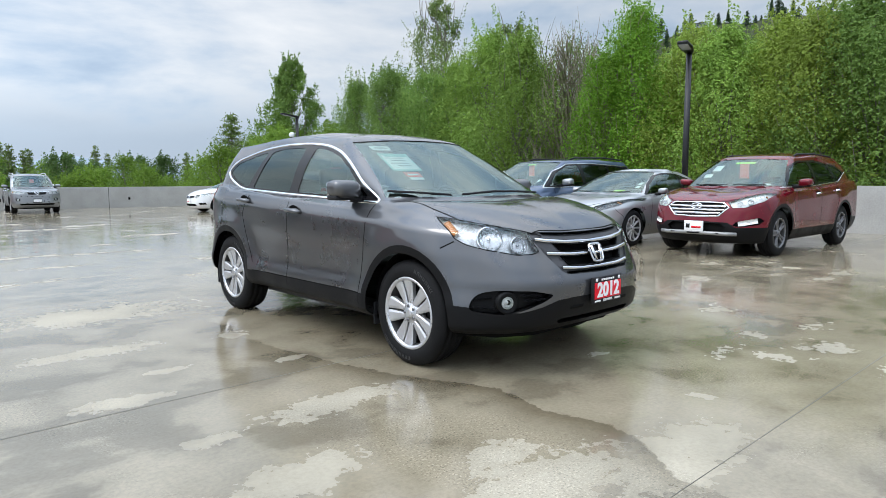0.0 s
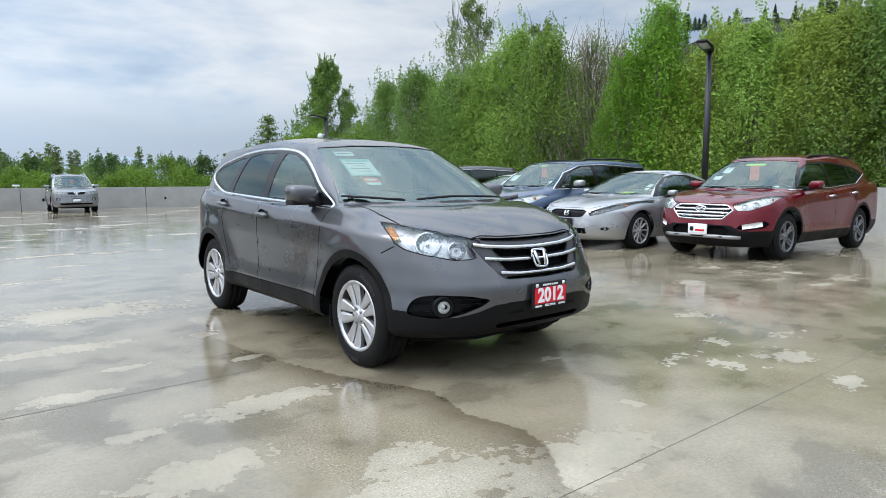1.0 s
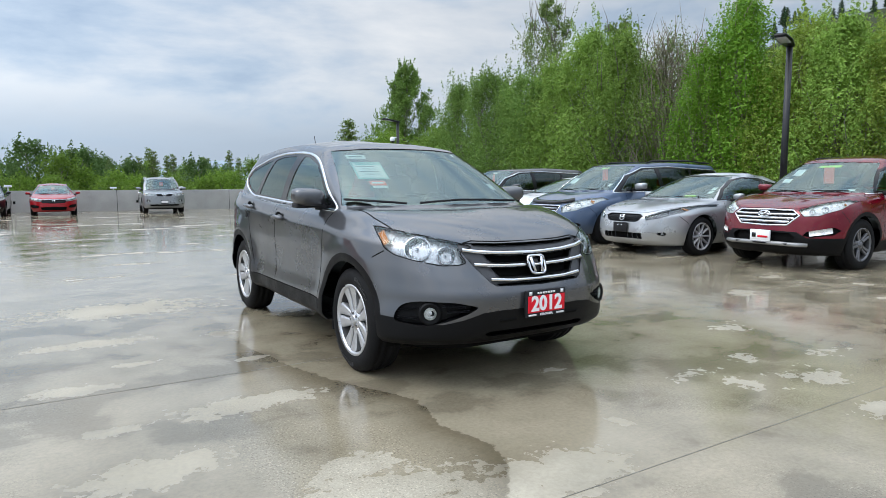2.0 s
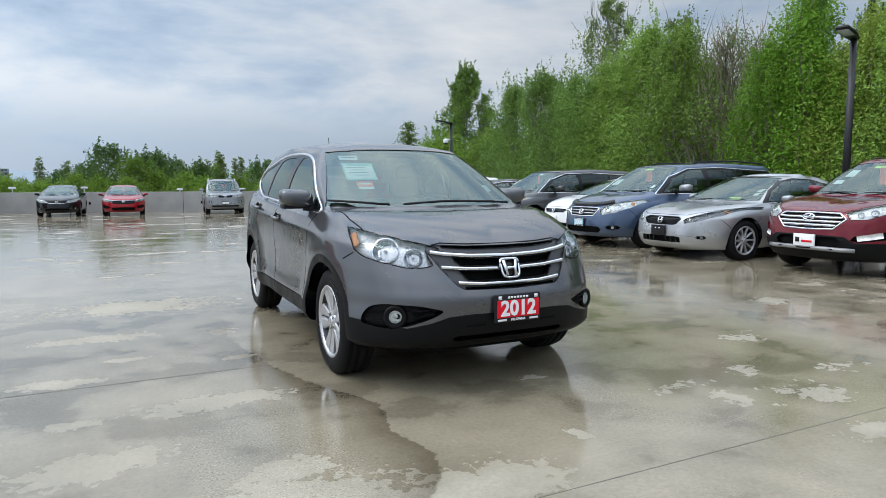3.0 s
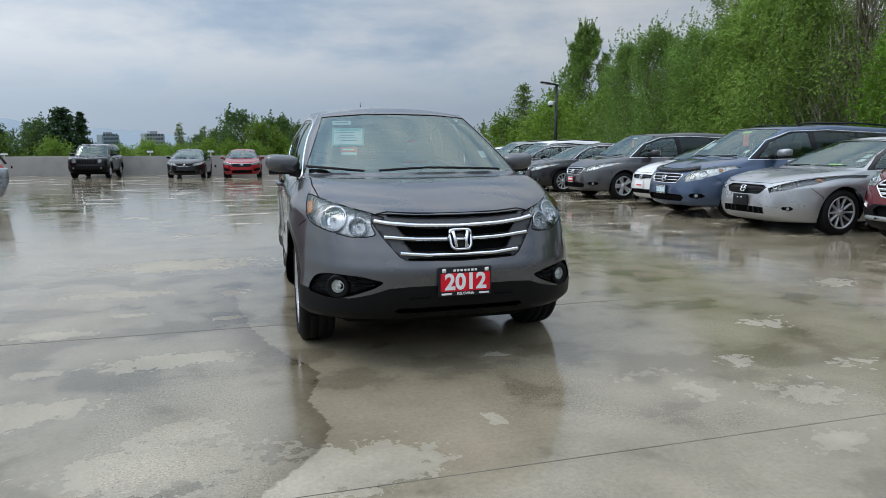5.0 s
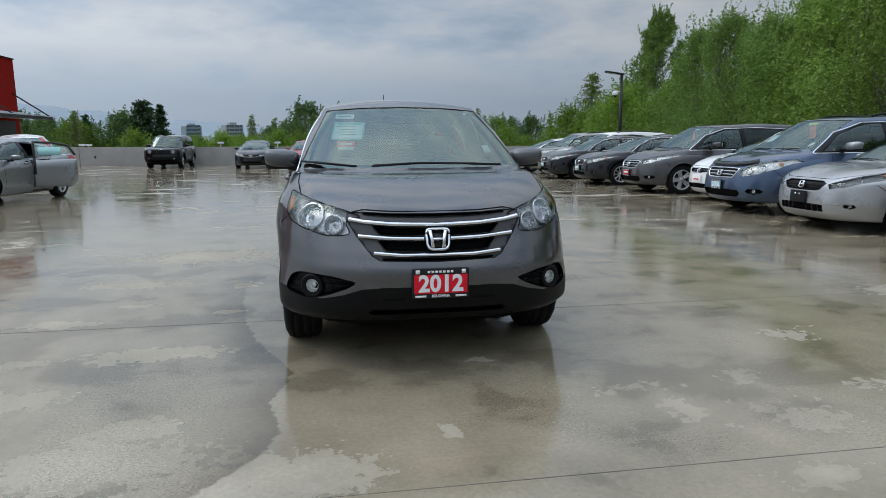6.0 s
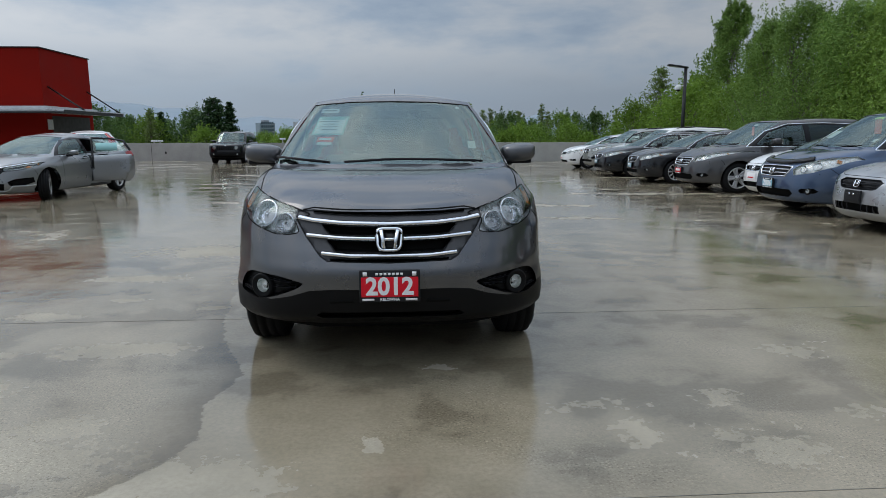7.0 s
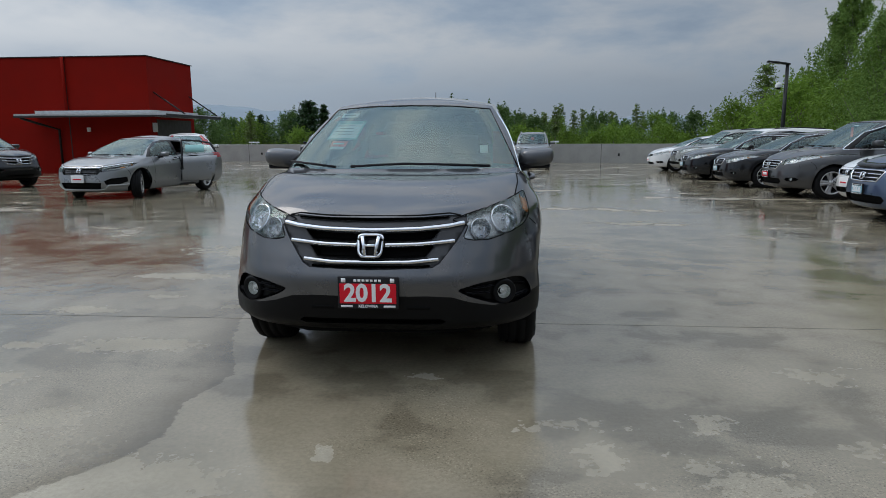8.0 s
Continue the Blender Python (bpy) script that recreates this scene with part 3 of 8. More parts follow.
def settle_normals(ob, faces, tree):
    """Gives a patch of the shell the smooth normals that the shell had before it was cut."""
    out = []
    for v in ob.data.vertices:
        side = 1 if v.co.x >= 0 else -1
        co = Vector((abs(v.co.x), v.co.y, v.co.z))
        hit = tree.find_nearest(co)
        ring = faces[hit[2]]
        w = poly_3d_calc([q for q, no in ring], hit[0])
        no = Vector((0, 0, 0))
        for k, (q, n_) in zip(w, ring):
            no += n_ * k
        if co.x < 0.003:
            no.x = 0
        out.append(Vector((no.x * side, no.y, no.z)).normalized())
    ob.data.normals_split_custom_set_from_vertices(out)


def sink(bm, vec):
    """Pushes a patch back and leaves walls round it."""
    rim = [e for e in bm.edges if len(e.link_faces) == 1 and not all(abs(v.co.x) < 0.003 for v in e.verts)]
    front = {}
    for e in rim:
        for v in e.verts:
            if v not in front:
                front[v] = bm.verts.new(v.co)
    lips = set(front.values())
    for v in list(bm.verts):
        if v not in lips:
            v.co = v.co + Vector(vec)
    for e in rim:
        a, b = e.verts
        bm.faces.new((a, b, front[b], front[a]))
    return bm


def sink_in(bm, depth, side=1):
    """Pushes a patch back and inwards and leaves walls round it."""
    bm.normal_update()
    way = Vector((-0.45 * side, 0.85, -0.28)) * depth
    inner = {v: v.co + way for v in bm.verts}
    rim = [e for e in bm.edges if len(e.link_faces) == 1]
    front = {}
    for e in rim:
        for v in e.verts:
            if v not in front:
                front[v] = bm.verts.new(v.co)
    for v, co in inner.items():
        v.co = co
    for e in rim:
        a, b = e.verts
        bm.faces.new((a, b, front[b], front[a]))
    return bm


def thick(bm, depth):
    """Gives a patch a thickness along its normals."""
    bm.normal_update()
    res = bmesh.ops.extrude_face_region(bm, geom=list(bm.faces))
    for v in [g for g in res["geom"] if isinstance(g, bmesh.types.BMVert)]:
        v.co = v.co + v.normal * depth
    bmesh.ops.recalc_face_normals(bm, faces=bm.faces)
    return bm


def ribbon(tree, path, axes, side, width=0.006, lift=0.0012, third=None, bm=None, rise=None):
    """A narrow band along a path that is seen along one axis and lies on the shell."""
    bm = bm or bmesh.new()
    a, b = axes
    c = 3 - a - b
    pts = []
    dense = []
    for p, q in zip(path, path[1:]):
        k = max(1, int(math.hypot(q[0] - p[0], q[1] - p[1]) / 0.04))
        dense += [(p[0] + (q[0] - p[0]) * i / k, p[1] + (q[1] - p[1]) * i / k) for i in range(k)]
    dense.append(path[-1])
    way = [0.0, 0.0, 0.0]
    way[c] = -third
    for p in dense:
        o = [0.0, 0.0, 0.0]
        o[a], o[b], o[c] = p[0], p[1], third * 4.0
        hit = tree.ray_cast(Vector(o), Vector(way))
        if hit[0] is not None:
            pts.append((hit[0], hit[1]))
    if len(pts) < 2:
        return bm
    prev = None
    for i, (p, no) in enumerate(pts):
        d = (pts[min(i + 1, len(pts) - 1)][0] - pts[max(i - 1, 0)][0]).normalized()
        if no.dot(Vector(way)) > 0:
            no = -no
        u = d.cross(no).normalized() * width / 2
        h = rise if rise else 0.0
        row = [p + u - no * 0.002, p + u + no * (lift + h * 0.6), p + no * (lift + h), p - u + no * (lift + h * 0.6), p - u - no * 0.002]
        row = [bm.verts.new((v.x * side, v.y, v.z)) for v in row]
        if prev:
            for k in range(4):
                bm.faces.new((prev[k], prev[k + 1], row[k + 1], row[k]))
        prev = row
    bmesh.ops.recalc_face_normals(bm, faces=bm.faces)
    return bm

# ---- cars ----
from mathutils.bvhtree import BVHTree
from mathutils.interpolate import poly_3d_calc


def words(body, size, depth=0.002):
    """Flat letters in Blender's own font, centred, as a bmesh in the x-z plane facing -y."""
    cu = bpy.data.curves.new("letters", "FONT")
    cu.body, cu.size, cu.align_x, cu.align_y, cu.extrude = body, size, "CENTER", "CENTER", depth
    cu.offset = size * 0.032
    cu.resolution_u = 3
    ob = bpy.data.objects.new("letters", cu)
    scene.collection.objects.link(ob)
    bpy.context.view_layer.update()
    me = bpy.data.meshes.new_from_object(ob.evaluated_get(bpy.context.evaluated_depsgraph_get()))
    bm = bmesh.new()
    bm.from_mesh(me)
    bpy.data.objects.remove(ob)
    bpy.data.curves.remove(cu)
    bpy.data.meshes.remove(me)
    bmesh.ops.rotate(bm, verts=bm.verts, matrix=Matrix.Rotation(radians(90), 3, "X"))
    return bm


def slab(poly, axes, level, depth, bevel=0.0):
    """A flat plate cut to a polygon; level is its place on the third axis."""
    a, b = axes
    c = 3 - a - b
    bm = bmesh.new()
    vs = []
    for p in poly:
        co = [0.0, 0.0, 0.0]
        co[a], co[b], co[c] = p[0], p[1], level
        vs.append(bm.verts.new(co))
    f = bm.faces.new(vs)
    res = bmesh.ops.extrude_face_region(bm, geom=[f])
    vec = [0.0, 0.0, 0.0]
    vec[c] = depth
    bmesh.ops.translate(bm, verts=[g for g in res["geom"] if isinstance(g, bmesh.types.BMVert)], vec=vec)
    bmesh.ops.recalc_face_normals(bm, faces=bm.faces)
    if bevel:
        bmesh.ops.bevel(bm, geom=[e for e in bm.edges if e.calc_face_angle(0) > 0.8], offset=bevel, segments=2, affect="EDGES")
    return bm


def wheel(parent, at, radius, width, rim, style, steps=48, material=None, marks=False):
    """A wheel whose outer face looks to +x: tyre, rim, spokes, hub, disc."""
    material = material or M_RIM
    hw = width / 2
    w = new("wheel")
    w.parent = parent
    w.matrix_basis = at
    tyre = lathe([(-hw * 0.9, rim), (-hw, rim + 0.02), (-hw * 1.02, radius - 0.05), (-hw * 0.82, radius - 0.008), (-hw * 0.55, radius), (-hw * 0.5, radius - 0.008), (-hw * 0.44, radius - 0.008), (-hw * 0.4, radius),
                  (-0.012, radius), (-0.008, radius - 0.009), (0.008, radius - 0.009), (0.012, radius), (hw * 0.4, radius), (hw * 0.44, radius - 0.008), (hw * 0.5, radius - 0.008),
                  (hw * 0.55, radius), (hw * 0.82, radius - 0.008), (hw * 1.0, radius - 0.045), (hw * 1.03, rim + 0.045), (hw * 1.0, rim + 0.02), (hw * 0.93, rim + 0.004), (hw * 0.9, rim)], "x", steps)
    part("tyre", tyre, M_TYRE, w)
    barrel = lathe([(hw * 0.93, rim + 0.006), (hw * 0.98, rim + 0.002), (hw * 0.95, rim - 0.012), (hw * 0.84, rim - 0.02)], "x", steps)
    part("rim", barrel, material, w)
    part("barrel", lathe([(hw * 0.84, rim - 0.02), (hw * 0.6, rim - 0.03), (-hw * 0.8, rim - 0.035)], "x", 32), M_DISC, w)
    back = lathe([(hw * 0.1, 0.001), (hw * 0.1, rim * 0.62), (hw * 0.02, rim * 0.62)], "x", 32)
    part("brake_disc", back, M_DISC, w)
    well = lathe([(-hw * 0.4, 0.001), (-hw * 0.4, rim - 0.02)], "x", 24)
    part("backing_plate", well, M_PLASTIC, w)
    hub = lathe([(hw * 0.2, 0.085), (hw * 0.74, 0.07), (hw * 0.8, 0.062), (hw * 0.8, 0.036), (hw * 0.86, 0.034), (hw * 0.9, 0.028), (hw * 0.9, 0.001)], "x", 24)
    part("hub", hub, material, w)
    for k in range(5):
        a = 2 * math.pi * (k + 0.5) / 5
        nut = lathe([(hw * 0.7, 0.011), (hw * 0.86, 0.01), (hw * 0.86, 0.001)], "x", 8, m=Matrix.Translation((0, 0.05 * math.cos(a), 0.05 * math.sin(a))))
        part("lug_nut", nut, M_DARKRIM, w)
    if marks:
        raised = bmesh.new()
        for start, letters in ((2.25, 10), (5.35, 7)):
            for k in range(letters):
                turn = Matrix.Rotation(start + k * 0.105, 4, "X")
                for off, half in ((-0.009, 0.0022), (0.006, 0.0022), (-0.0015, 0.0075)):
                    z0 = rim + (0.05 if half < 0.005 else 0.053 + 0.008 * (k % 3))
                    add_box(raised, (hw * 1.0, off - half, z0), (hw * 1.03 + 0.0012, off + half, z0 + (0.024 if half < 0.005 else 0.004)), 0, turn)
        part("sidewall_relief", raised, M_TYREMARK, w, smooth=False)
    count, pair, r_in, r_out, w_in, w_out = style
    spoke = None
    for k in range(count):
        for side in ((-1, 1) if pair else (0,)):
            turn = Matrix.Rotation(2 * math.pi * k / count + math.pi / 2, 4, "X")
            if spoke is None or pair:
                bm = bmesh.new()
                rows = []
                for t in (0, 0.15, 0.4, 0.7, 1.0):
                    r = r_in + (rim - 0.012 - r_in) * t
                    half = w_in + (w_out - w_in) * t
                    off = side * (pair * (0.55 + 0.6 * t))
                    x = hw * (0.78 + 0.1 * t - 0.05 * math.sin(t * math.pi))
                    rows.append([bm.verts.new((x - 0.035, off - half, r)), bm.verts.new((x - 0.006, off - half, r)), bm.verts.new((x, off - half * 0.6, r)),
                                 bm.verts.new((x, off + half * 0.6, r)), bm.verts.new((x - 0.006, off + half, r)), bm.verts.new((x - 0.035, off + half, r))])
                for r0, r1 in zip(rows, rows[1:]):
                    for i in range(5):
                        bm.faces.new((r0[i], r0[i + 1], r1[i + 1], r1[i]))
                bmesh.ops.recalc_face_normals(bm, faces=bm.faces)
                part("spoke", bm, material, w, at=turn, smooth=False)
    return w


def fluted_dish(r, steps=40, pitch=0.011, depth=0.0035):
    """A lamp reflector whose mirror is pressed into upright flutes."""
    bm = bmesh.new()
    rows = []
    for y, k in ((0.012, 1.06), (-0.004, 1.04), (-0.006, 0.97), (0.008, 0.93), (0.018, 0.8), (0.026, 0.64), (0.032, 0.46), (0.036, 0.28), (0.038, 0.16)):
        row = []
        for i in range(steps):
            a = 2 * math.pi * i / steps
            x, z = r * k * math.cos(a), r * k * math.sin(a)
            dent = depth * (abs(((x / pitch) % 2) - 1) - 0.5) * 2 if k < 0.95 else 0
            row.append(bm.verts.new((x, y + dent, z)))
        rows.append(row)
    for r0, r1 in zip(rows, rows[1:]):
        for i in range(steps):
            bm.faces.new((r0[i], r0[(i + 1) % steps], r1[(i + 1) % steps], r1[i]))
    bm.faces.new(rows[-1])
    bmesh.ops.recalc_face_normals(bm, faces=bm.faces)
    return bm


def seat(parent, x, y, z, material, tall=0.62):
    s = part("seat", box((x - 0.25, y - 0.28, z), (x + 0.25, y + 0.25, z + 0.16), 0.05), material, parent)
    part("backrest", box((x - 0.24, y + 0.18, z + 0.1), (x + 0.24, y + 0.33, z + tall), 0.06, m=Matrix.Translation((0, 0.0, 0))), material, s)
    part("headrest", box((x - 0.13, y + 0.24, z + tall + 0.03), (x + 0.13, y + 0.34, z + tall + 0.2), 0.045), material, s)
    return s


def dealer_plate(parent, y, z, face, text="", letters=None, wide=0.31, high=0.165, lines=True, x=0.0, frame_mat=None):
    """A dealer's plate in its frame on a bumper; its small lettering is plain bars."""
    p = part("plate_frame", box((x - wide / 2, y - 0.012, z - high / 2), (x + wide / 2, y + 0.012, z + high / 2), 0.004), frame_mat or M_PLASTIC, parent)
    part("plate_panel", box((x - wide / 2 + 0.01, y - 0.016, z - high / 2 + 0.028), (x + wide / 2 - 0.01, y - 0.01, z + high / 2 - 0.034), 0.001), face, p)
    if text:
        bm = words(text, 0.126)
        bmesh.ops.scale(bm, vec=(0.97, 1, 1), verts=bm.verts)
        bmesh.ops.translate(bm, verts=bm.verts, vec=(x, y - 0.0175, z - 0.003))
        part("number", bm, letters or M_PLATEWHITE, p, smooth=False)
    if lines:
        for k in range(7):
            part("lettering_bar", box((x - 0.072 + k * 0.021, y - 0.0145, z + high / 2 - 0.024), (x - 0.058 + k * 0.021, y - 0.01, z + high / 2 - 0.012)), M_PLATEWHITE, p)
        for sx in (-1, 1):
            part("corner_sticker", box((x + sx * 0.125 - 0.011, y - 0.0145, z + high / 2 - 0.028), (x + sx * 0.125 + 0.011, y - 0.01, z + high / 2 - 0.007)), M_PLATEWHITE, p)
            part("lettering_bar", box((x + sx * 0.11 - 0.03, y - 0.0145, z - high / 2 + 0.008), (x + sx * 0.11 + 0.03, y - 0.01, z - high / 2 + 0.019)), M_PLATEWHITE, p)
        town = words("KELOWNA", 0.02, 0.001)
        bmesh.ops.translate(town, verts=town.verts, vec=(x, y - 0.0135, z - high / 2 + 0.014))
        part("town_name", town, M_PLATEWHITE, p, smooth=False)
    return p


def on_shell(tree, a, b, axes, third):
    c = 3 - axes[0] - axes[1]
    o, way = [0.0, 0.0, 0.0], [0.0, 0.0, 0.0]
    o[axes[0]], o[axes[1]], o[c], way[c] = a, b, third * 4.0, -third
    hit = tree.ray_cast(Vector(o), Vector(way))
    return hit[0], (hit[1] if hit[0] is None or hit[1].dot(Vector(way)) < 0 else -hit[1])


def sticker(tree, parent, cx, cz, w, h, material, name="sticker", inset=-0.012, label="", tilt=0.0):
    """A sheet behind the windscreen, laid on its slope."""
    bm = bmesh.new()
    rows = []
    for j in range(4):
        row = []
        for i in range(4):
            u, v = (i / 3 - 0.5) * w, (j / 3 - 0.5) * h
            p, no = on_shell(tree, cx + u + v * tilt, cz + v, (0, 2), -1)
            if p is None:
                bm.free()
                return None
            row.append(bm.verts.new(p + no * inset))
        rows.append(row)
    for r0, r1 in zip(rows, rows[1:]):
        for i in range(3):
            bm.faces.new((r0[i], r0[i + 1], r1[i + 1], r1[i]))
    return part(name, bm, material, parent, label)


def build_car(c, paint, name="parked_car", label="", category="car", at=None, group="", extra=None):
    """Builds one car from its measures: shell, glass, lamps, grille, wheels, mirrors, seats and trim."""
    car = thing(name, label, category, at, group)
    bm = car_shell(c["rows"], c["glass"], c["roof"], **c.get("shell", {}))
    full = take(bm, {0})
    tree = BVHTree.FromBMesh(full)
    full.free()
    bm.normal_update()
    half_shell = BVHTree.FromBMesh(bm)
    smooth = [[(v.co.copy(), v.normal.copy()) for v in f.verts] for f in bm.faces]
    wb, wx, wr, ww = c["axle"], c["track"], c["radius"], c["tyre"]
    up = c["glass"][0][2] - 0.06
    front_keep = lambda p: p.y < c["nose_to"]
    clad = c.get("clad", 0)
    arch_r = wr + c.get("arch", 0.05)
    for y0 in wb:
        if clad:
            imprint(bm, [(y0 + (arch_r + clad) * math.cos(a), c["hub"] + (arch_r + clad) * math.sin(a)) for a in np.linspace(0, 2 * math.pi, 40)[:-1]], (1, 2), lambda p: p.x > 0.45 and p.z < 1.0, 6)
    if "sill" in c:
        imprint(bm, [(wb[0], 0.05), (wb[1], 0.05), (wb[1], c["sill"]), (wb[0], c["sill"])], (1, 2), lambda p: p.x > 0.45, 6)
    for poly in c.get("lower", ()):
        imprint(bm, poly, (0, 2), front_keep, 6)
    if "rear_lower" in c:
        imprint(bm, [(-0.01, 0.05), (1.2, 0.05), (1.2, c["rear_lower"]), (-0.01, c["rear_lower"])], (0, 2), lambda p: p.y > wb[1] + 0.3, 6)
    for y0 in wb:
        imprint(bm, [(y0 + arch_r * math.cos(a), c["hub"] + arch_r * math.sin(a)) for a in np.linspace(0, 2 * math.pi, 44)[:-1]], (1, 2), lambda p: p.x > 0.45 and p.z < 1.0, 12)
    if "dlo" in c:
        imprint(bm, rounded(c["dlo"], c.get("dlo_cut", 0.035)), (1, 2), lambda p: p.x > 0.25 and p.z > up - 0.15, 13)
    for poly, tag in c.get("windows", ()):
        imprint(bm, rounded(poly, 0.03), (1, 2), lambda p: p.x > 0.25 and p.z > up - 0.15, tag)
    cowl_y = c["glass"][0][5]
    imprint(bm, c["screen"], (0, 2), lambda p: p.y > cowl_y - 0.02 and p.y < c["screen_to"] and p.z > c["screen"][0][1] - 0.02, 4)
    if "back" in c:
        imprint(bm, c["back"], (0, 2), lambda p: p.y > c["back_from"] and p.z > c["back"][0][1] - 0.02, 5)
    for key, tag in (("head", 7), ("grille", 8), ("slots", 15), ("fog", 9), ("intake", 10)):
        for poly in (c[key] if isinstance(c.get(key), tuple) else (c[key],)) if key in c else ():
            imprint(bm, rounded(poly, c["fog_cut"], 3) if key == "fog" and "fog_cut" in c else poly, (0, 2), front_keep, tag)
    if "door" in c:
        imprint(bm, c["door"], (1, 2), lambda p: p.x > 0.45 and p.z < up + 0.08, 14)
    if "tail" in c:
        imprint(bm, c["tail"], (0, 2), lambda p: p.y > c.get("tail_from", wb[1] + 0.45), 11)
    # body
    body = part("body", take(bm, {0}), paint, car)
    trim = part("cladding", take(bm, {6}), M_CLAD, body)
    for ob in (body, trim):
        settle_normals(ob, smooth, half_shell)
    if "door" in c:
        settle_normals(part("door", take(bm, {14}, -1), paint, car), smooth, half_shell)
        hy, swing = c["hinge"], c["swing"]
        hinge, no = on_shell(tree, hy, 0.6, (1, 2), 1)
        m = Matrix.Translation((hinge.x, hy, 0)) @ Matrix.Rotation(radians(swing), 4, "Z") @ Matrix.Translation((-hinge.x, -hy, 0))
        door = part("open_door", thick(take(bm, {14}, 1), -0.07), paint, car, at=m)
        part("door_window", take(bm, {2}, 1, -0.01), M_GLASS, door)
        frame_ = [(hy + 0.03, c["door"][2][1] - 0.02)] + [tuple(q) for q in c["door_frame"]]
        part("window_frame", ribbon(tree, frame_, (1, 2), 1, 0.05, 0.004, third=1, rise=0.01), M_GLOSSBLACK, door)
        w0 = c["door_paper"]
        part("window_sheet", ribbon(tree, [(w0[0], w0[2]), (w0[1], w0[2])], (1, 2), 1, w0[3], 0.001, third=1), M_PAPERBLUE, door)
        part("door_sill", box((0.3, hy, 0.2), (hinge.x - 0.06, hy + 1.0, 0.34), 0.02), M_SEAT, car)
    for s in (1, -1):
        part("window_pillar", take(bm, {13}, s), M_GLOSSBLACK, body)
    glass_back = c.get("rear_glass", M_TINT)
    screen = part("windscreen", take(bm, {4}, 0, -0.004), c.get("screen_glass", M_GLASS_ROW), car)
    settle_normals(screen, smooth, half_shell)
    if "back" in c:
        part("rear_window", take(bm, {5}, 0, -0.004), glass_back, car)
    for s in (1, -1):
        for tag, glass in ((1, M_GLASS_ROW), (2, glass_back), (3, glass_back)):
            if tag == 2 and s > 0 and "door" in c:
                continue
            patch = take(bm, {tag}, s, -0.004)
            if len(patch.faces):
                settle_normals(part("side_window", patch, glass, car), smooth, half_shell)
            else:
                patch.free()
        # lamps: a clear lens over a sunk housing
        patch = take(bm, {7}, s, 0.0)
        if len(patch.faces):
            head = part("headlight", patch, M_LENS, car)
            settle_normals(head, smooth, half_shell)
            if "lamp_gap" in c:
                part("lamp_gap", ribbon(tree, loop(c["head"], 0.02), (0, 2), s, c["lamp_gap"], 0.0006, third=-1), M_GAP, head)
            housing = sink_in(take(bm, {7}, s, -0.002), c.get("lamp_depth", 0.045), s)
            part("housing", housing, c.get("lamp_mat", M_LAMPGREY if "lamp_depth" in c else M_LAMPROW), head)
            for path, width in c.get("lamp_strips", ()):
                part("lamp_strip", ribbon(tree, path, (0, 2), s, width, -0.008, third=-1), M_LAMPROW, head)
            for lx, lz, lr in c.get("bulbs", ()):
                p, no = on_shell(tree, lx, lz, (0, 2), -1)
                if p is not None:
                    dish = fluted_dish(lr, 56 if "lamp_depth" in c else 28, lr * 0.15)
                    way = (-no * 0.72 + Vector((0, 1, 0)) * 0.28).normalized()
                    turn = Vector((0, 1, 0)).rotation_difference(Vector((way.x * s, way.y, way.z))).to_matrix().to_4x4()
                    q = p - no * (0.026 if lr < 0.06 else 0.03)
                    part("reflector", dish, M_REFLECTOR, head, smooth=False, at=Matrix.Translation((q.x * s, q.y, q.z)) @ turn)
                    part("bulb", lathe([(0.036, lr * 0.16), (0.012, lr * 0.15), (0.006, lr * 0.09), (0.004, 0.001)], "y", 14), M_REFLECTOR, head, at=Matrix.Translation((q.x * s, q.y, q.z)) @ turn)
            if "indicator" in c:
                part("indicator", ribbon(tree, c["indicator"][0], (0, 2), s, c["indicator"][1], -0.014, third=-1), M_AMBER, head)
            if "amber" in c:
                ax, az, aw, ah = c["amber"]
                p, no = on_shell(tree, ax, az, (0, 2), -1)
                if p is not None:
                    turn = Vector((0, -1, 0)).rotation_difference(Vector((no.x * s, no.y, no.z))).to_matrix().to_4x4()
                    q = p - no * 0.02
                    part("indicator", box((-aw / 2, -0.006, -ah / 2), (aw / 2, 0.012, ah / 2), 0.006), M_AMBER, head, at=Matrix.Translation((q.x * s, q.y, q.z)) @ turn)
        else:
            patch.free()
        patch = take(bm, {11}, s, 0.002)
        if len(patch.faces):
            part("tail_light", patch, M_REDLENS, car)
        else:
            patch.free()
        patch = take(bm, {9}, s, 0.0)
        if len(patch.faces):
            pocket = part("fog_lamp_pocket", sink(patch, (0, 0.05, 0)), M_CLAD if "pocket_ribs" in c else M_GAP, car)
            for path, width in c.get("pocket_ribs", ()):
                part("pocket_rib", ribbon(tree, path, (0, 2), s, width, -0.03, third=-1, rise=0.006), M_PLASTIC, pocket)
            if "fog_at" in c:
                fx, fz, fr = c["fog_at"]
                p, no = on_shell(tree, fx, fz, (0, 2), -1)
                turn = Matrix.Translation((fx * s, p.y + 0.016, fz)) @ Matrix.Rotation(radians(26 * s), 4, "Z")
                ring = lathe([(0.04, fr * 1.95), (-0.004, fr * 1.9), (-0.012, fr * 1.6), (0.002, fr * 1.2), (0.002, fr * 1.05)], "y", 28)
                part("fog_lamp_ring", ring, M_CLAD, pocket, at=turn)
                lamp = lathe([(0.0, fr * 1.05), (0.0, fr), (0.018, fr * 0.8), (0.026, fr * 0.4), (0.014, fr * 0.3), (0.012, 0.001)], "y", 24)
                part("fog_lamp", lamp, M_LAMPROW, pocket, at=turn)
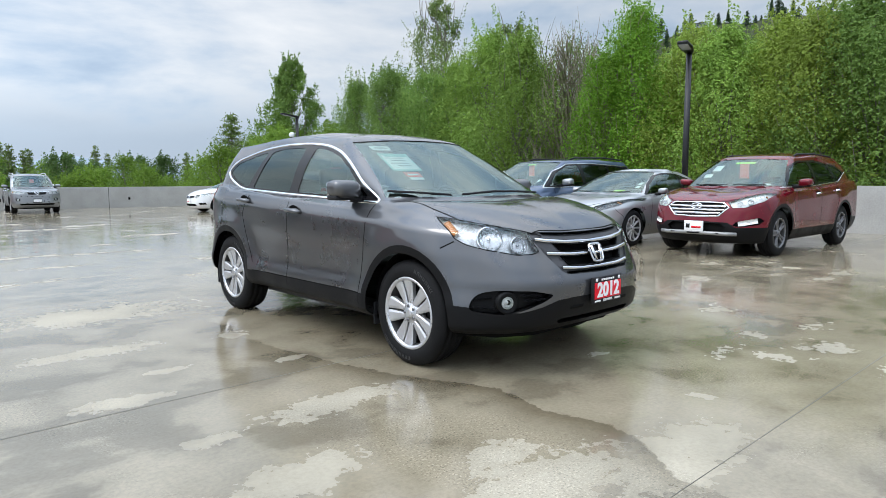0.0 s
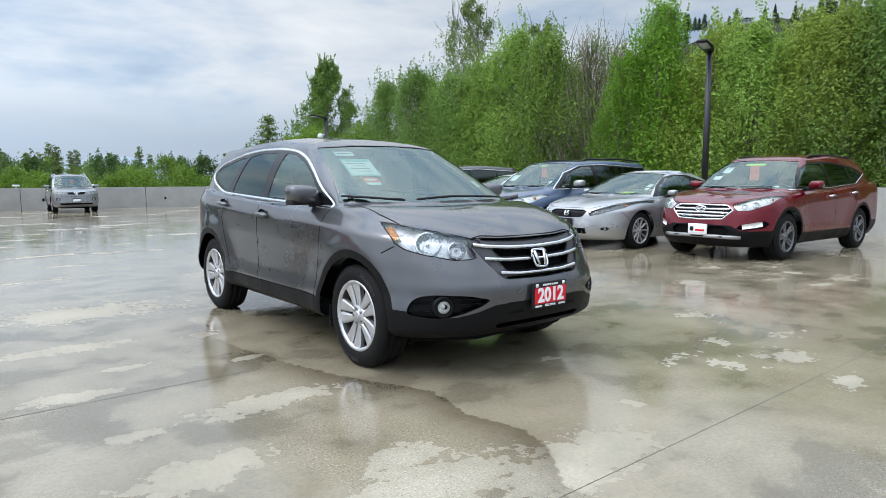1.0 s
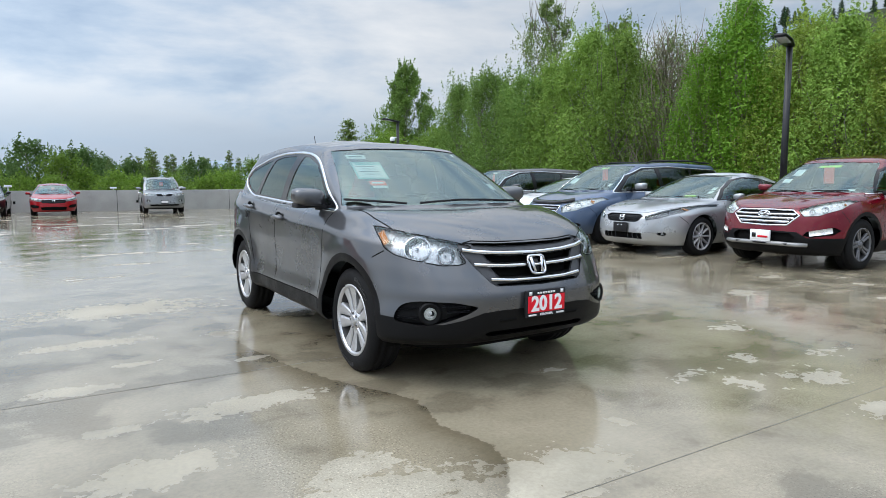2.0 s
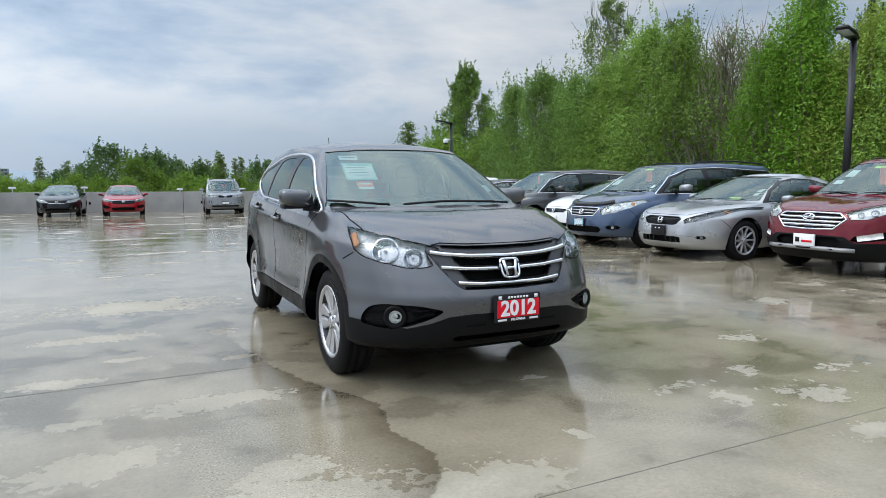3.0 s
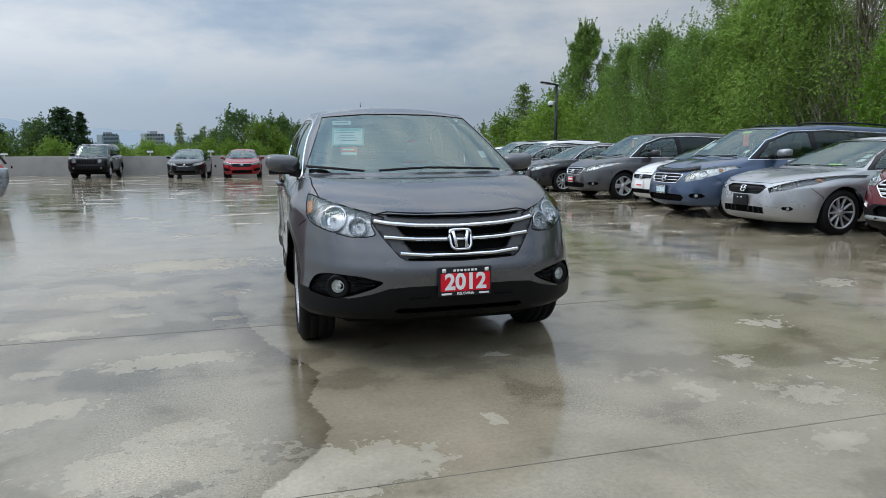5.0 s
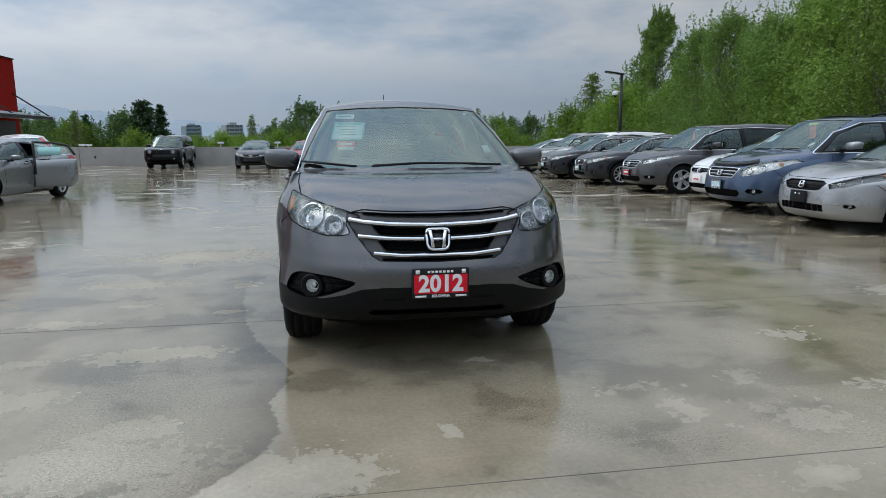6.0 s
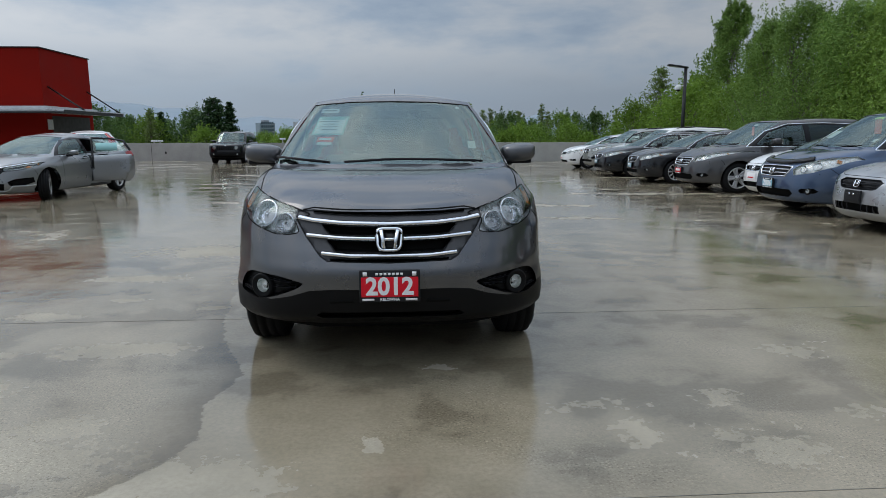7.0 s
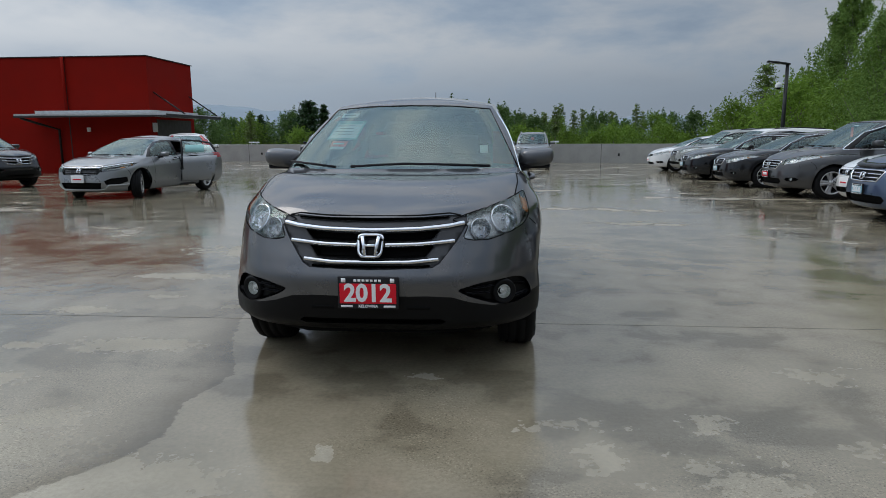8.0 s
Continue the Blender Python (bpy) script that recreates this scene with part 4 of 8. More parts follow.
                part("fog_lens", lathe([(-0.002, fr * 1.04), (-0.008, fr * 0.6), (-0.01, 0.001)], "y", 24), M_LENS, pocket, at=turn)
        else:
            patch.free()
    patch = take(bm, {8})
    if len(patch.faces):
        grille = part("grille", sink(patch, (0, 0.012 if "slots" in c else 0.035, 0)), c.get("grille_mat", M_PLASTIC), car)
        if "slots" in c:
            part("grille_slot", sink(take(bm, {15}), (0, 0.06, 0)), M_GAP, grille)
        for path, width, rise, material in c.get("bars", ()):
            g = bmesh.new()
            for s in (1, -1):
                ribbon(tree, path, (0, 2), s, width, 0.0, third=-1, bm=g, rise=rise)
            bmesh.ops.remove_doubles(g, verts=[v for v in g.verts if abs(v.co.x) < 0.003], dist=0.004)
            part("grille_bar", g, material, grille)
    else:
        patch.free()
    patch = take(bm, {10})
    if len(patch.faces):
        part("lower_intake", sink(patch, (0, 0.06, 0)), M_GAP, car)
    else:
        patch.free()
    if "badge" in c:
        bx, bz, bw, bh, shape = c["badge"]
        p, no = on_shell(tree, bx, bz, (0, 2), -1)
        base = Matrix.Translation((0, p.y - 0.022, bz)) @ Matrix.Rotation(radians(c.get("badge_tilt", -16)), 4, "X")
        if shape == "oval":
            oval = [(bw * math.cos(a), 0, bh * math.sin(a)) for a in np.linspace(0, 2 * math.pi, 25)[:-1]]
            b_ = part("badge", tube(oval, 0.009, 6, closed=True), M_CHROME, car, at=base)
            part("badge_stroke", tube([(-bw * 0.4, 0, -bh * 0.7), (0, 0, 0), (bw * 0.4, 0, bh * 0.7)], 0.012, 6), M_CHROME, b_)
        else:
            trap = rounded([(-bw, bh), (bw, bh), (bw * 0.8, -bh), (-bw * 0.8, -bh)], bw * 0.5, 4)
            b_ = part("badge", tube([(x, 0, z) for x, z in trap], 0.0085 * bw / 0.07, 6, closed=True), M_CHROME, car, at=base)
            part("badge_backing", slab([(x * 0.95, z * 0.95) for x, z in trap], (0, 2), 0.006, 0.012), M_GLOSSBLACK, b_)
            for s in (-1, 1):
                part("badge_stroke", tube([(s * bw * 0.62, -0.004, bh * 0.82), (s * bw * 0.44, -0.004, 0), (s * bw * 0.46, -0.004, -bh * 0.82)], 0.0115 * bw / 0.07, 8), M_CHROME, b_)
            part("badge_stroke", tube([(-bw * 0.42, -0.004, 0), (bw * 0.42, -0.004, 0)], 0.009 * bw / 0.07, 8), M_CHROME, b_)
    # seams and trim
    for path in c.get("seams", ()):
        for s in (1, -1):
            part("seam", ribbon(tree, path, (1, 2), s, 0.008, 0.0008, third=1), M_GAP, body)
    for path in c.get("front_seams", ()):
        for s in (1, -1):
            part("seam", ribbon(tree, path, (0, 2), s, 0.009, 0.0008, third=-1), M_GAP, body)
    for path in c.get("top_seams", ()):
        for s in (1, -1):
            part("seam", ribbon(tree, path, (0, 1), s, 0.008, 0.0008, third=1), M_GAP, body)
    for path, width, material in c.get("trims", ()):
        for s in (1, -1):
            part("window_trim", ribbon(tree, path, (1, 2), s, width, 0.001, third=1, rise=0.006), material, body)
    for y, z in c.get("handles", ()):
        for s in (1, -1):
            p, no = on_shell(tree, y, z, (1, 2), 1)
            m = Matrix.Translation((p.x * s, y, z)) @ Matrix.Rotation(radians(4), 4, "X")
            cup = lathe([(0.004, 0.075), (-0.004, 0.06), (-0.012, 0.001)], "x", 20)
            bmesh.ops.scale(cup, vec=(s, 1.2, 0.62), verts=cup.verts)
            part("handle_cup", cup, M_GAP, car, at=m)
            bar = tube([(0.0, -0.1, 0), (0.03 * s, -0.085, 0.003), (0.036 * s, 0, 0.005), (0.03 * s, 0.085, 0.003), (0.0, 0.1, 0)], [0.015, 0.018, 0.019, 0.018, 0.015], 8)
            part("door_handle", bar, c.get("handle_mat", paint), car, at=m)
    my, mz, mx = c["mirror"]
    ms = c.get("mirror_size", 1.0)
    for s in (1, -1):
        mm = Matrix.Translation((mx * s, my, mz))
        shell = bmesh.new()
        bmesh.ops.create_uvsphere(shell, u_segments=20, v_segments=12, radius=1.0)
        for v in shell.verts:
            q = v.co.copy()
            k = lambda t, e: math.copysign(abs(t) ** e, t)
            v.co = Vector((k(q.x, 0.62) * 0.115 * ms, k(q.y, 0.75) * 0.095 * ms - 0.02 * q.x * s, (k(q.z, 0.62) * 0.062 + 0.012 * q.x * s) * ms))
        mirror = part("mirror", shell, c.get("mirror_mat", paint), car, at=mm)
        part("mirror_skirt", box((-0.095 * ms, -0.05 * ms, -0.07 * ms), (0.09 * ms, 0.06 * ms, -0.036 * ms), 0.012), M_PLASTIC, mirror)
        part("mirror_glass", box((-0.08 * ms, 0.06 * ms, -0.042 * ms), (0.08 * ms, 0.086 * ms, 0.045 * ms), 0.004), M_CHROME, mirror)
        part("mirror_arm", tube([(-0.05 * s * ms, -0.01, -0.055), (-(mx - c["arm_x"]) * s, -0.03, -0.07)], [0.035 * ms, 0.03], 8), M_PLASTIC, mirror)
    # wheels
    for i, y0 in enumerate(wb):
        for s in (1, -1):
            m = Matrix.Translation((wx * s, y0, c["hub"]))
            if i == 0 and c.get("steer"):
                m = m @ Matrix.Rotation(radians(c["steer"]), 4, "Z")
            if s < 0:
                m = m @ Matrix.Rotation(math.pi, 4, "Z")
            wheel(car, m, wr, ww, c["rim"], c["spokes"], c.get("wheel_steps", 40), c.get("rim_mat"), c.get("tyre_marks", False))
            liner = bmesh.new()
            rr = arch_r + 0.015
            n = 20
            rows = []
            for k in range(n + 1):
                a = -0.25 + (math.pi + 0.5) * k / n
                p = (y0 + rr * math.cos(a), c["hub"] + rr * math.sin(a))
                rows.append((liner.verts.new((s * (wx - 0.22), *p)), liner.verts.new((s * (wx + 0.055), *p))))
            for r0, r1 in zip(rows, rows[1:]):
                liner.faces.new((r0[0], r0[1], r1[1], r1[0]))
            liner.faces.new([r[0] for r in rows])
            part("wheel_arch_liner", liner, M_GAP, car)
    # cabin
    sz, sy = c["seat"]
    cloth = c.get("cloth", M_SEAT)
    part("underbody", box((-wx + 0.2, wb[0] - 0.4, 0.2), (wx - 0.2, wb[1] + 0.6, 0.33), 0.03), M_GAP, car)
    part("cabin_floor", box((-wx + 0.1, wb[0] + 0.35, 0.2), (wx - 0.1, wb[1] - 0.1, 0.3)), M_SEAT, car)
    dz = c["glass"][0][0]
    part("dashboard", box((-c["glass"][0][6] + 0.1, cowl_y + 0.22, dz - 0.3), (c["glass"][0][6] - 0.1, cowl_y + 0.72, dz - 0.035), 0.05), M_SEAT, car)
    for s in (1, -1):
        seat(car, 0.36 * s, sy, sz, cloth)
    part("rear_bench", box((-0.6, sy + 0.75, sz), (0.6, sy + 1.2, sz + 0.16), 0.05), cloth, car)
    part("rear_backrest", box((-0.6, sy + 1.15, sz + 0.1), (0.6, sy + 1.3, sz + 0.6), 0.06), cloth, car)
    ring = tube([(0.36 + 0.185 * math.cos(a), cowl_y + 0.86 + 0.07 * math.sin(a), dz - 0.09 + 0.165 * math.sin(a)) for a in np.linspace(0, 2 * math.pi, 25)[:-1]], 0.016, 8, closed=True)
    wheel_ = part("steering_wheel", ring, M_SEAT, car)
    part("steering_hub", box((0.29, cowl_y + 0.82, dz - 0.15), (0.43, cowl_y + 0.88, dz - 0.05), 0.03), M_SEAT, wheel_)
    # wipers
    for path in c.get("wipers", ()):
        pts = []
        for x, z in path:
            p, no = on_shell(tree, x, z, (0, 2), -1)
            if p is not None:
                pts.append(p + no * 0.018)
        if len(pts) > 1:
            part("wiper", tube(pts, c.get("wiper_size", 0.007), 6), M_PLASTIC, car)
    for path in c.get("rails", ()):
        for s in (1, -1):
            part("roof_rail", tube([(x * s, y, z) for x, y, z in path], 0.018, 8), c.get("rail_mat", M_PLASTIC), car)
    if extra:
        extra(car, tree, c)
    bm.free()
    return car

# ---- the deck, its parapets and the land round it ----
FALL = 0.007


def deck_z(y):
    """The deck falls gently to the north for drainage."""
    return -FALL * max(0.0, y - 3.0)


def rest(x, y, turn):
    """A pose on the deck."""
    m = Matrix.Translation((x, y, deck_z(y)))
    if y > 3:
        m = m @ Matrix.Rotation(-math.atan(FALL), 4, "X")
    return m @ Matrix.Rotation(radians(turn), 4, "Z")


def strip(x0, x1, ys, z0, z1):
    """A long bar of concrete that bends with the deck."""
    bm = bmesh.new()
    prev = None
    for y in ys:
        row = [bm.verts.new((x, y, z + deck_z(y))) for x, z in ((x0, z0), (x1, z0), (x1, z1), (x0, z1))]
        if prev:
            for a in range(4):
                b = (a + 1) % 4
                bm.faces.new((prev[a], prev[b], row[b], row[a]))
        else:
            bm.faces.new(row)
        prev = row
    bm.faces.new(prev[::-1])
    bmesh.ops.recalc_face_normals(bm, faces=bm.faces)
    return bm


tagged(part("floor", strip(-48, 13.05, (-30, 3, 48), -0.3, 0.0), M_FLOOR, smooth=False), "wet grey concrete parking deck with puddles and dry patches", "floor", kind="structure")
WALL_H = 1.08
tagged(part("wall_east", strip(12.8, 13.05, (-30, 3, 31), -0.02, 1.04), M_WALL, smooth=False), "plain grey concrete parapet wall", "wall", kind="structure")
wall = bmesh.new()
add_box(wall, (-42, -0.125, -0.4), (17, 0.125, WALL_H), 0.01)
NORTH_TURN, NORTH_Y = -12, 33.9
tagged(part("wall_north", wall, M_WALL, smooth=False, at=pose(-3.5, NORTH_Y, deck_z(NORTH_Y), 0, 0, NORTH_TURN)), "plain grey concrete parapet wall", "wall", kind="structure")
land = bmesh.new()
bmesh.ops.create_grid(land, x_segments=40, y_segments=40, size=2500)
bmesh.ops.translate(land, verts=land.verts, vec=(0, 0, -4.5))
tagged(part("ground", land, M_GROUND), "flat green land below the deck", "ground", kind="structure")
north = bpy.data.objects["wall_north"]
for k in range(9):
    x = -29 + k * 5.6
    part("panel_joint", box((x - 0.01, -0.128, 0.0), (x + 0.01, -0.1, WALL_H + 0.001)), M_GAP, north, smooth=False)
    part("scupper", box((x + 0.9, -0.129, 0.42), (x + 1.0, -0.1, 0.56)), M_GAP, north, smooth=False)
east = bpy.data.objects["wall_east"]
for k in range(8):
    y = -18 + k * 5.6
    part("panel_joint", box((12.797, y - 0.01, deck_z(y)), (12.82, y + 0.01, deck_z(y) + 1.041)), M_GAP, east, smooth=False)
for y in (-3.4, -0.95):
    j = tagged(part("floor_joint", box((-18, y - 0.0018, deck_z(y) - 0.02), (12.7, y + 0.0018, deck_z(y) + 0.0015)), M_JOINT, smooth=False), "sawn control joint in the concrete", "joint", kind="structure")

# ---- trees ----
def leaf_material(name, dark, light, back=0.5):
    m, n, l, b, out = nodes_of(name)
    geo = n.new("ShaderNodeNewGeometry")
    info = n.new("ShaderNodeObjectInfo")
    r = ramp_node(n, l, geo.outputs["Random Per Island"], [(0.0, rgb(dark)), (0.55, rgb([(a + c) / 2 for a, c in zip(dark, light)])), (1.0, rgb(light))])
    hue = n.new("ShaderNodeHueSaturation")
    vary = ramp_node(n, l, info.outputs["Random"], [(0.0, grey(0.8)), (1.0, grey(1.2))])
    l.new(vary.outputs["Color"], hue.inputs["Value"])
    l.new(r.outputs["Color"], hue.inputs["Color"])
    l.new(hue.outputs["Color"], b.inputs["Base Color"])
    b.inputs["Roughness"].default_value = 0.55
    b.inputs["Specular IOR Level"].default_value = 0.12
    tr = n.new("ShaderNodeBsdfTranslucent")
    l.new(hue.outputs["Color"], tr.inputs["Color"])
    mix = n.new("ShaderNodeMixShader")
    mix.inputs["Fac"].default_value = back
    l.new(b.outputs["BSDF"], mix.inputs[1])
    l.new(tr.outputs["BSDF"], mix.inputs[2])
    l.new(mix.outputs["Shader"], out.inputs["Surface"])
    return m


M_LEAF = leaf_material("cottonwood_leaf", (0.17, 0.285, 0.052), (0.3, 0.44, 0.09), 0.38)
M_LEAF_DEEP = leaf_material("deep_green_leaf", (0.122, 0.215, 0.047), (0.22, 0.335, 0.078), 0.4)
M_LEAF_LIME = leaf_material("fresh_leaf", (0.132, 0.28, 0.027), (0.22, 0.39, 0.046), 0.38)
M_LEAF_OLIVE = leaf_material("yellowish_leaf", (0.195, 0.27, 0.043), (0.3, 0.395, 0.075), 0.4)
M_LEAF_DULL = leaf_material("olive_leaf", (0.105, 0.16, 0.045), (0.21, 0.28, 0.09), 0.4)
M_LEAF_FAR = leaf_material("far_green_leaf", (0.06, 0.115, 0.03), (0.115, 0.19, 0.055))
M_LEAF_WILLOW = leaf_material("willow_leaf", (0.125, 0.215, 0.028), (0.205, 0.32, 0.052))
M_NEEDLE = leaf_material("dark_needles", (0.018, 0.042, 0.018), (0.055, 0.1, 0.04), 0.2)
M_TWIG = surface("pale_twig_bark", (0.2, 0.17, 0.125), 0.85, spread=0.3, scale=4, fine=30)
M_BARK = surface("grey_bark", (0.16, 0.145, 0.12), 0.85, spread=0.35, scale=4, fine=30, bump=0.5)


def leaves_mesh(name, centres, normals, size, rng, slim=0.62):
    """Many small leaves, three corners each, as one mesh."""
    n = len(centres)
    a = rng.normal(size=(n, 3))
    u = np.cross(normals, a)
    u /= np.linalg.norm(u, axis=1)[:, None] + 1e-9
    v = np.cross(normals, u)
    s = size * rng.uniform(0.6, 1.35, n)[:, None]
    pts = np.empty((n, 3, 3))
    pts[:, 0] = centres - u * s * 0.5
    pts[:, 1] = centres + u * s * 0.35 - v * s * 0.5 * slim
    pts[:, 2] = centres + u * s * 0.5 + v * s * 0.5 * slim
    me = bpy.data.meshes.new(name)
    me.vertices.add(n * 3)
    me.vertices.foreach_set("co", pts.reshape(-1).astype(np.float32))
    me.loops.add(n * 3)
    me.loops.foreach_set("vertex_index", np.arange(n * 3, dtype=np.int32))
    me.polygons.add(n)
    me.polygons.foreach_set("loop_start", np.arange(0, n * 3, 3, dtype=np.int32))
    me.update(calc_edges=True)
    return me


def broadleaf(name, label, seed, height, spread, leaves, size, material, low=0.12, lobes=60, upright=1.0, loose=0.55, bare=0, clump=1.0, twigs=0, bark=None):
    """A tapered trunk with forking limbs and a crown of leafy sprays round their ends."""
    rng = np.random.default_rng(seed)
    tree = thing(name, label, "tree")
    tr = bmesh.new()
    bends = [Vector((rng.normal() * 0.025 * height * k, rng.normal() * 0.025 * height * k, height * 0.93 * k)) for k in np.linspace(0, 1, 8)]
    tube(bends, [0.02 * height * (1 - 0.93 * k) + 0.01 for k in np.linspace(0, 1, 8)], 8, tr)
    part("trunk", tr, M_BARK, tree)
    limb_m = bmesh.new()
    centres, normals = [], []
    per = leaves // lobes
    for i in range(lobes):
        h = low + (1 - low) * ((i + rng.uniform(0, 1)) / lobes) ** 0.85
        z = h * height
        env = spread * (math.sin(math.pi * min(1, max(0.02, (h - low * 0.6) / (1.03 - low * 0.6))) ** 0.62) ** 0.7)
        a = i * 2.399 + rng.normal() * 0.5
        rad = env * rng.uniform(0.35, 1.08)
        tip = np.array([rad * math.cos(a), rad * math.sin(a), z])
        base_z = max(0.1, h - 0.13 * upright - rad / height * 0.55 * upright) * height
        k = base_z / (height * 0.93) * 7
        j = min(6, int(k))
        root = bends[j].lerp(bends[j + 1], k - j) if k < 7 else bends[7]
        mid = (np.array(root) + tip) / 2 + np.array([0, 0, -0.03 * height])
        tube([root, Vector(mid), Vector(tip)], [0.011 * height * (1.05 - h) + 0.012, 0.006 * height * (1.05 - h) + 0.009, 0.005], 5, limb_m)
        lr = (env * rng.uniform(0.28, 0.5) + 0.25) * clump
        n = int(per * rng.uniform(0.6, 1.4))
        d = rng.normal(size=(n, 3))
        d /= np.linalg.norm(d, axis=1)[:, None]
        r = lr * rng.uniform(0.15, 1.0, n)[:, None] ** loose
        stretch = np.array([1.0, 1.0, 1.15 * upright])
        c = tip + d * r * stretch
        centres.append(c)
        nn = d * np.array([0.75, 0.75, 0.35]) + rng.normal(size=(n, 3)) * 0.38 + np.array([0, 0, 0.5])
        normals.append(nn / np.linalg.norm(nn, axis=1)[:, None])
        # leafy shoots that break the outline
        for s in range(3):
            q = tip + d[s % n] * lr * np.array([1, 1, 1.1]) if n else tip
            up = np.array([rng.normal() * 0.25, rng.normal() * 0.25, 1.0]) * rng.uniform(0.3, 0.9) * (0.5 + 0.05 * height)
            m = max(4, int(per * 0.07))
            t = rng.uniform(0, 1, m)[:, None]
            centres.append(q + up * t + rng.normal(size=(m, 3)) * 0.09 * (1.1 - t))
            nn = rng.normal(size=(m, 3))
            normals.append(nn / np.linalg.norm(nn, axis=1)[:, None])
    for i in range(bare):
        a = rng.uniform(0, 6.28)
        p = Vector((0.35 * spread * math.cos(a), 0.35 * spread * math.sin(a), height * rng.uniform(0.82, 0.95)))
        q = p + Vector((rng.normal() * 0.4, rng.normal() * 0.4, rng.uniform(0.8, 1.9)))
        tube([p, (p + q) / 2 + Vector((rng.normal() * 0.1, 0, 0)), q], [0.02, 0.012, 0.004], 4, limb_m)
    for i in range(twigs):
        a, h = rng.uniform(0, 6.28), rng.uniform(0.3, 0.95)
        r = spread * rng.uniform(0.1, 0.75) * math.sin(math.pi * h ** 0.8)
        p = Vector((r * math.cos(a), r * math.sin(a), h * height))
        q = p + Vector((math.cos(a) * rng.uniform(0.1, 0.7), math.sin(a) * rng.uniform(0.1, 0.7), rng.uniform(0.5, 1.6)))
        tube([p, (p + q) / 2 + Vector((rng.normal() * 0.12, rng.normal() * 0.12, -0.08)), q], [0.022, 0.014, 0.005], 4, limb_m)
    part("branching", limb_m, bark or M_BARK, tree)
    me = leaves_mesh("crown", np.concatenate(centres), np.concatenate(normals), size, rng)
    me.materials.append(material)
    crown = new("crown", me)
    crown.parent = tree
    return tree


def conifer(name, label, seed, height, spread, leaves, size, material, power=1.0):
    rng = np.random.default_rng(seed)
    tree = thing(name, label, "tree")
    tr = bmesh.new()
    tube([(0, 0, 0), (0.02, 0, height * 0.5), (0, 0.02, height * 0.99)], [0.018 * height, 0.01 * height, 0.01], 8, tr)
    part("trunk", tr, M_BARK, tree)
    limb_m = bmesh.new()
    centres, normals = [], []
    whorls = 26
    for i in range(whorls):
        for k in range(7):
            h = 0.12 + 0.88 * (i + rng.uniform(0, 1)) / (whorls + 1)
            a = k * 0.9 + i * 0.77 + rng.normal() * 0.2
            ln = spread * (1 - h) ** power * rng.uniform(0.6, 1.15) + 0.12
            z = h * height
            tip = np.array([ln * math.cos(a), ln * math.sin(a), z + ln * rng.uniform(-0.15, 0.3)])
            if ln > 0.4:
                tube([(0, 0, z), tuple(tip)], [0.02, 0.006], 4, limb_m)
            m = int(leaves / whorls / 7 * (0.35 + 1.3 * (1 - h)))
            t = rng.uniform(0.15, 1.0, m)[:, None]
            centres.append(np.array([0, 0, z]) * (1 - t) + tip * t + rng.normal(size=(m, 3)) * np.array([0.14, 0.14, 0.1]) * (0.4 + ln * 0.4))
            nn = rng.normal(size=(m, 3)) * 0.7 + np.array([0, 0, 0.7])
            normals.append(nn / np.linalg.norm(nn, axis=1)[:, None])
    part("branching", limb_m, M_BARK, tree)
    me = leaves_mesh("crown", np.concatenate(centres), np.concatenate(normals), size, rng, 0.4)
    me.materials.append(material)
    crown = new("crown", me)
    crown.parent = tree
    return tree


LAND = -4.5


def plant(model, x, y, top, turn):
    """Sets a tree so that its top reaches a height over the deck; the model itself takes the first place."""
    k = (top - LAND) / model["tall"]
    m = Matrix.Translation((x, y, LAND)) @ Matrix.Rotation(radians(turn), 4, "Z")
    if not model.get("used"):
        model["used"] = True
        model["ob"].matrix_basis = m @ Matrix.Diagonal((k, k, k, 1))
        return model["ob"]
    c = copy_thing(model["ob"], m)
    c.scale = (k, k, k)
    c.rotation_euler = (0, 0, radians(turn))
    return c


def model(ob, tall):
    return {"ob": ob, "tall": tall}


BELT = "leafy cottonwood growing behind the parapet, fresh green"
T_A = model(broadleaf("cottonwood_tree", BELT, 3, 11, 2.3, 42000, 0.092, M_LEAF, low=0.2, lobes=85), 11)
T_B = model(broadleaf("cottonwood_tree", BELT, 8, 11, 2.6, 42000, 0.092, M_LEAF, low=0.15, lobes=75, bare=14), 11)
T_C = model(broadleaf("cottonwood_tree", "bright lime green cottonwood with pale stems behind the parapet", 21, 12, 2.0, 42000, 0.092, M_LEAF_LIME, low=0.15, lobes=85, upright=1.3, twigs=110, bark=M_TWIG), 12)
T_K = model(broadleaf("cottonwood_tree", "dense deep green cottonwood growing behind the parapet", 14, 11, 2.6, 42000, 0.092, M_LEAF_DEEP, low=0.15, lobes=75), 11)
T_L = model(broadleaf("cottonwood_tree", "tall deep green cottonwood growing behind the parapet", 19, 11, 2.3, 42000, 0.092, M_LEAF_DEEP, low=0.2, lobes=85), 11)
T_O = model(broadleaf("cottonwood_tree", "yellowish green young cottonwood growing behind the parapet", 27, 11, 2.2, 42000, 0.092, M_LEAF_OLIVE, low=0.15, lobes=85, upright=1.15, twigs=110, bark=M_TWIG), 11)
T_D = model(broadleaf("olive_tree", "sparse grey-green tree with bare twigs at the top", 33, 13, 2.7, 15000, 0.11, M_LEAF_DULL, low=0.25, lobes=60, bare=30, loose=0.8, clump=0.62, twigs=90), 13)
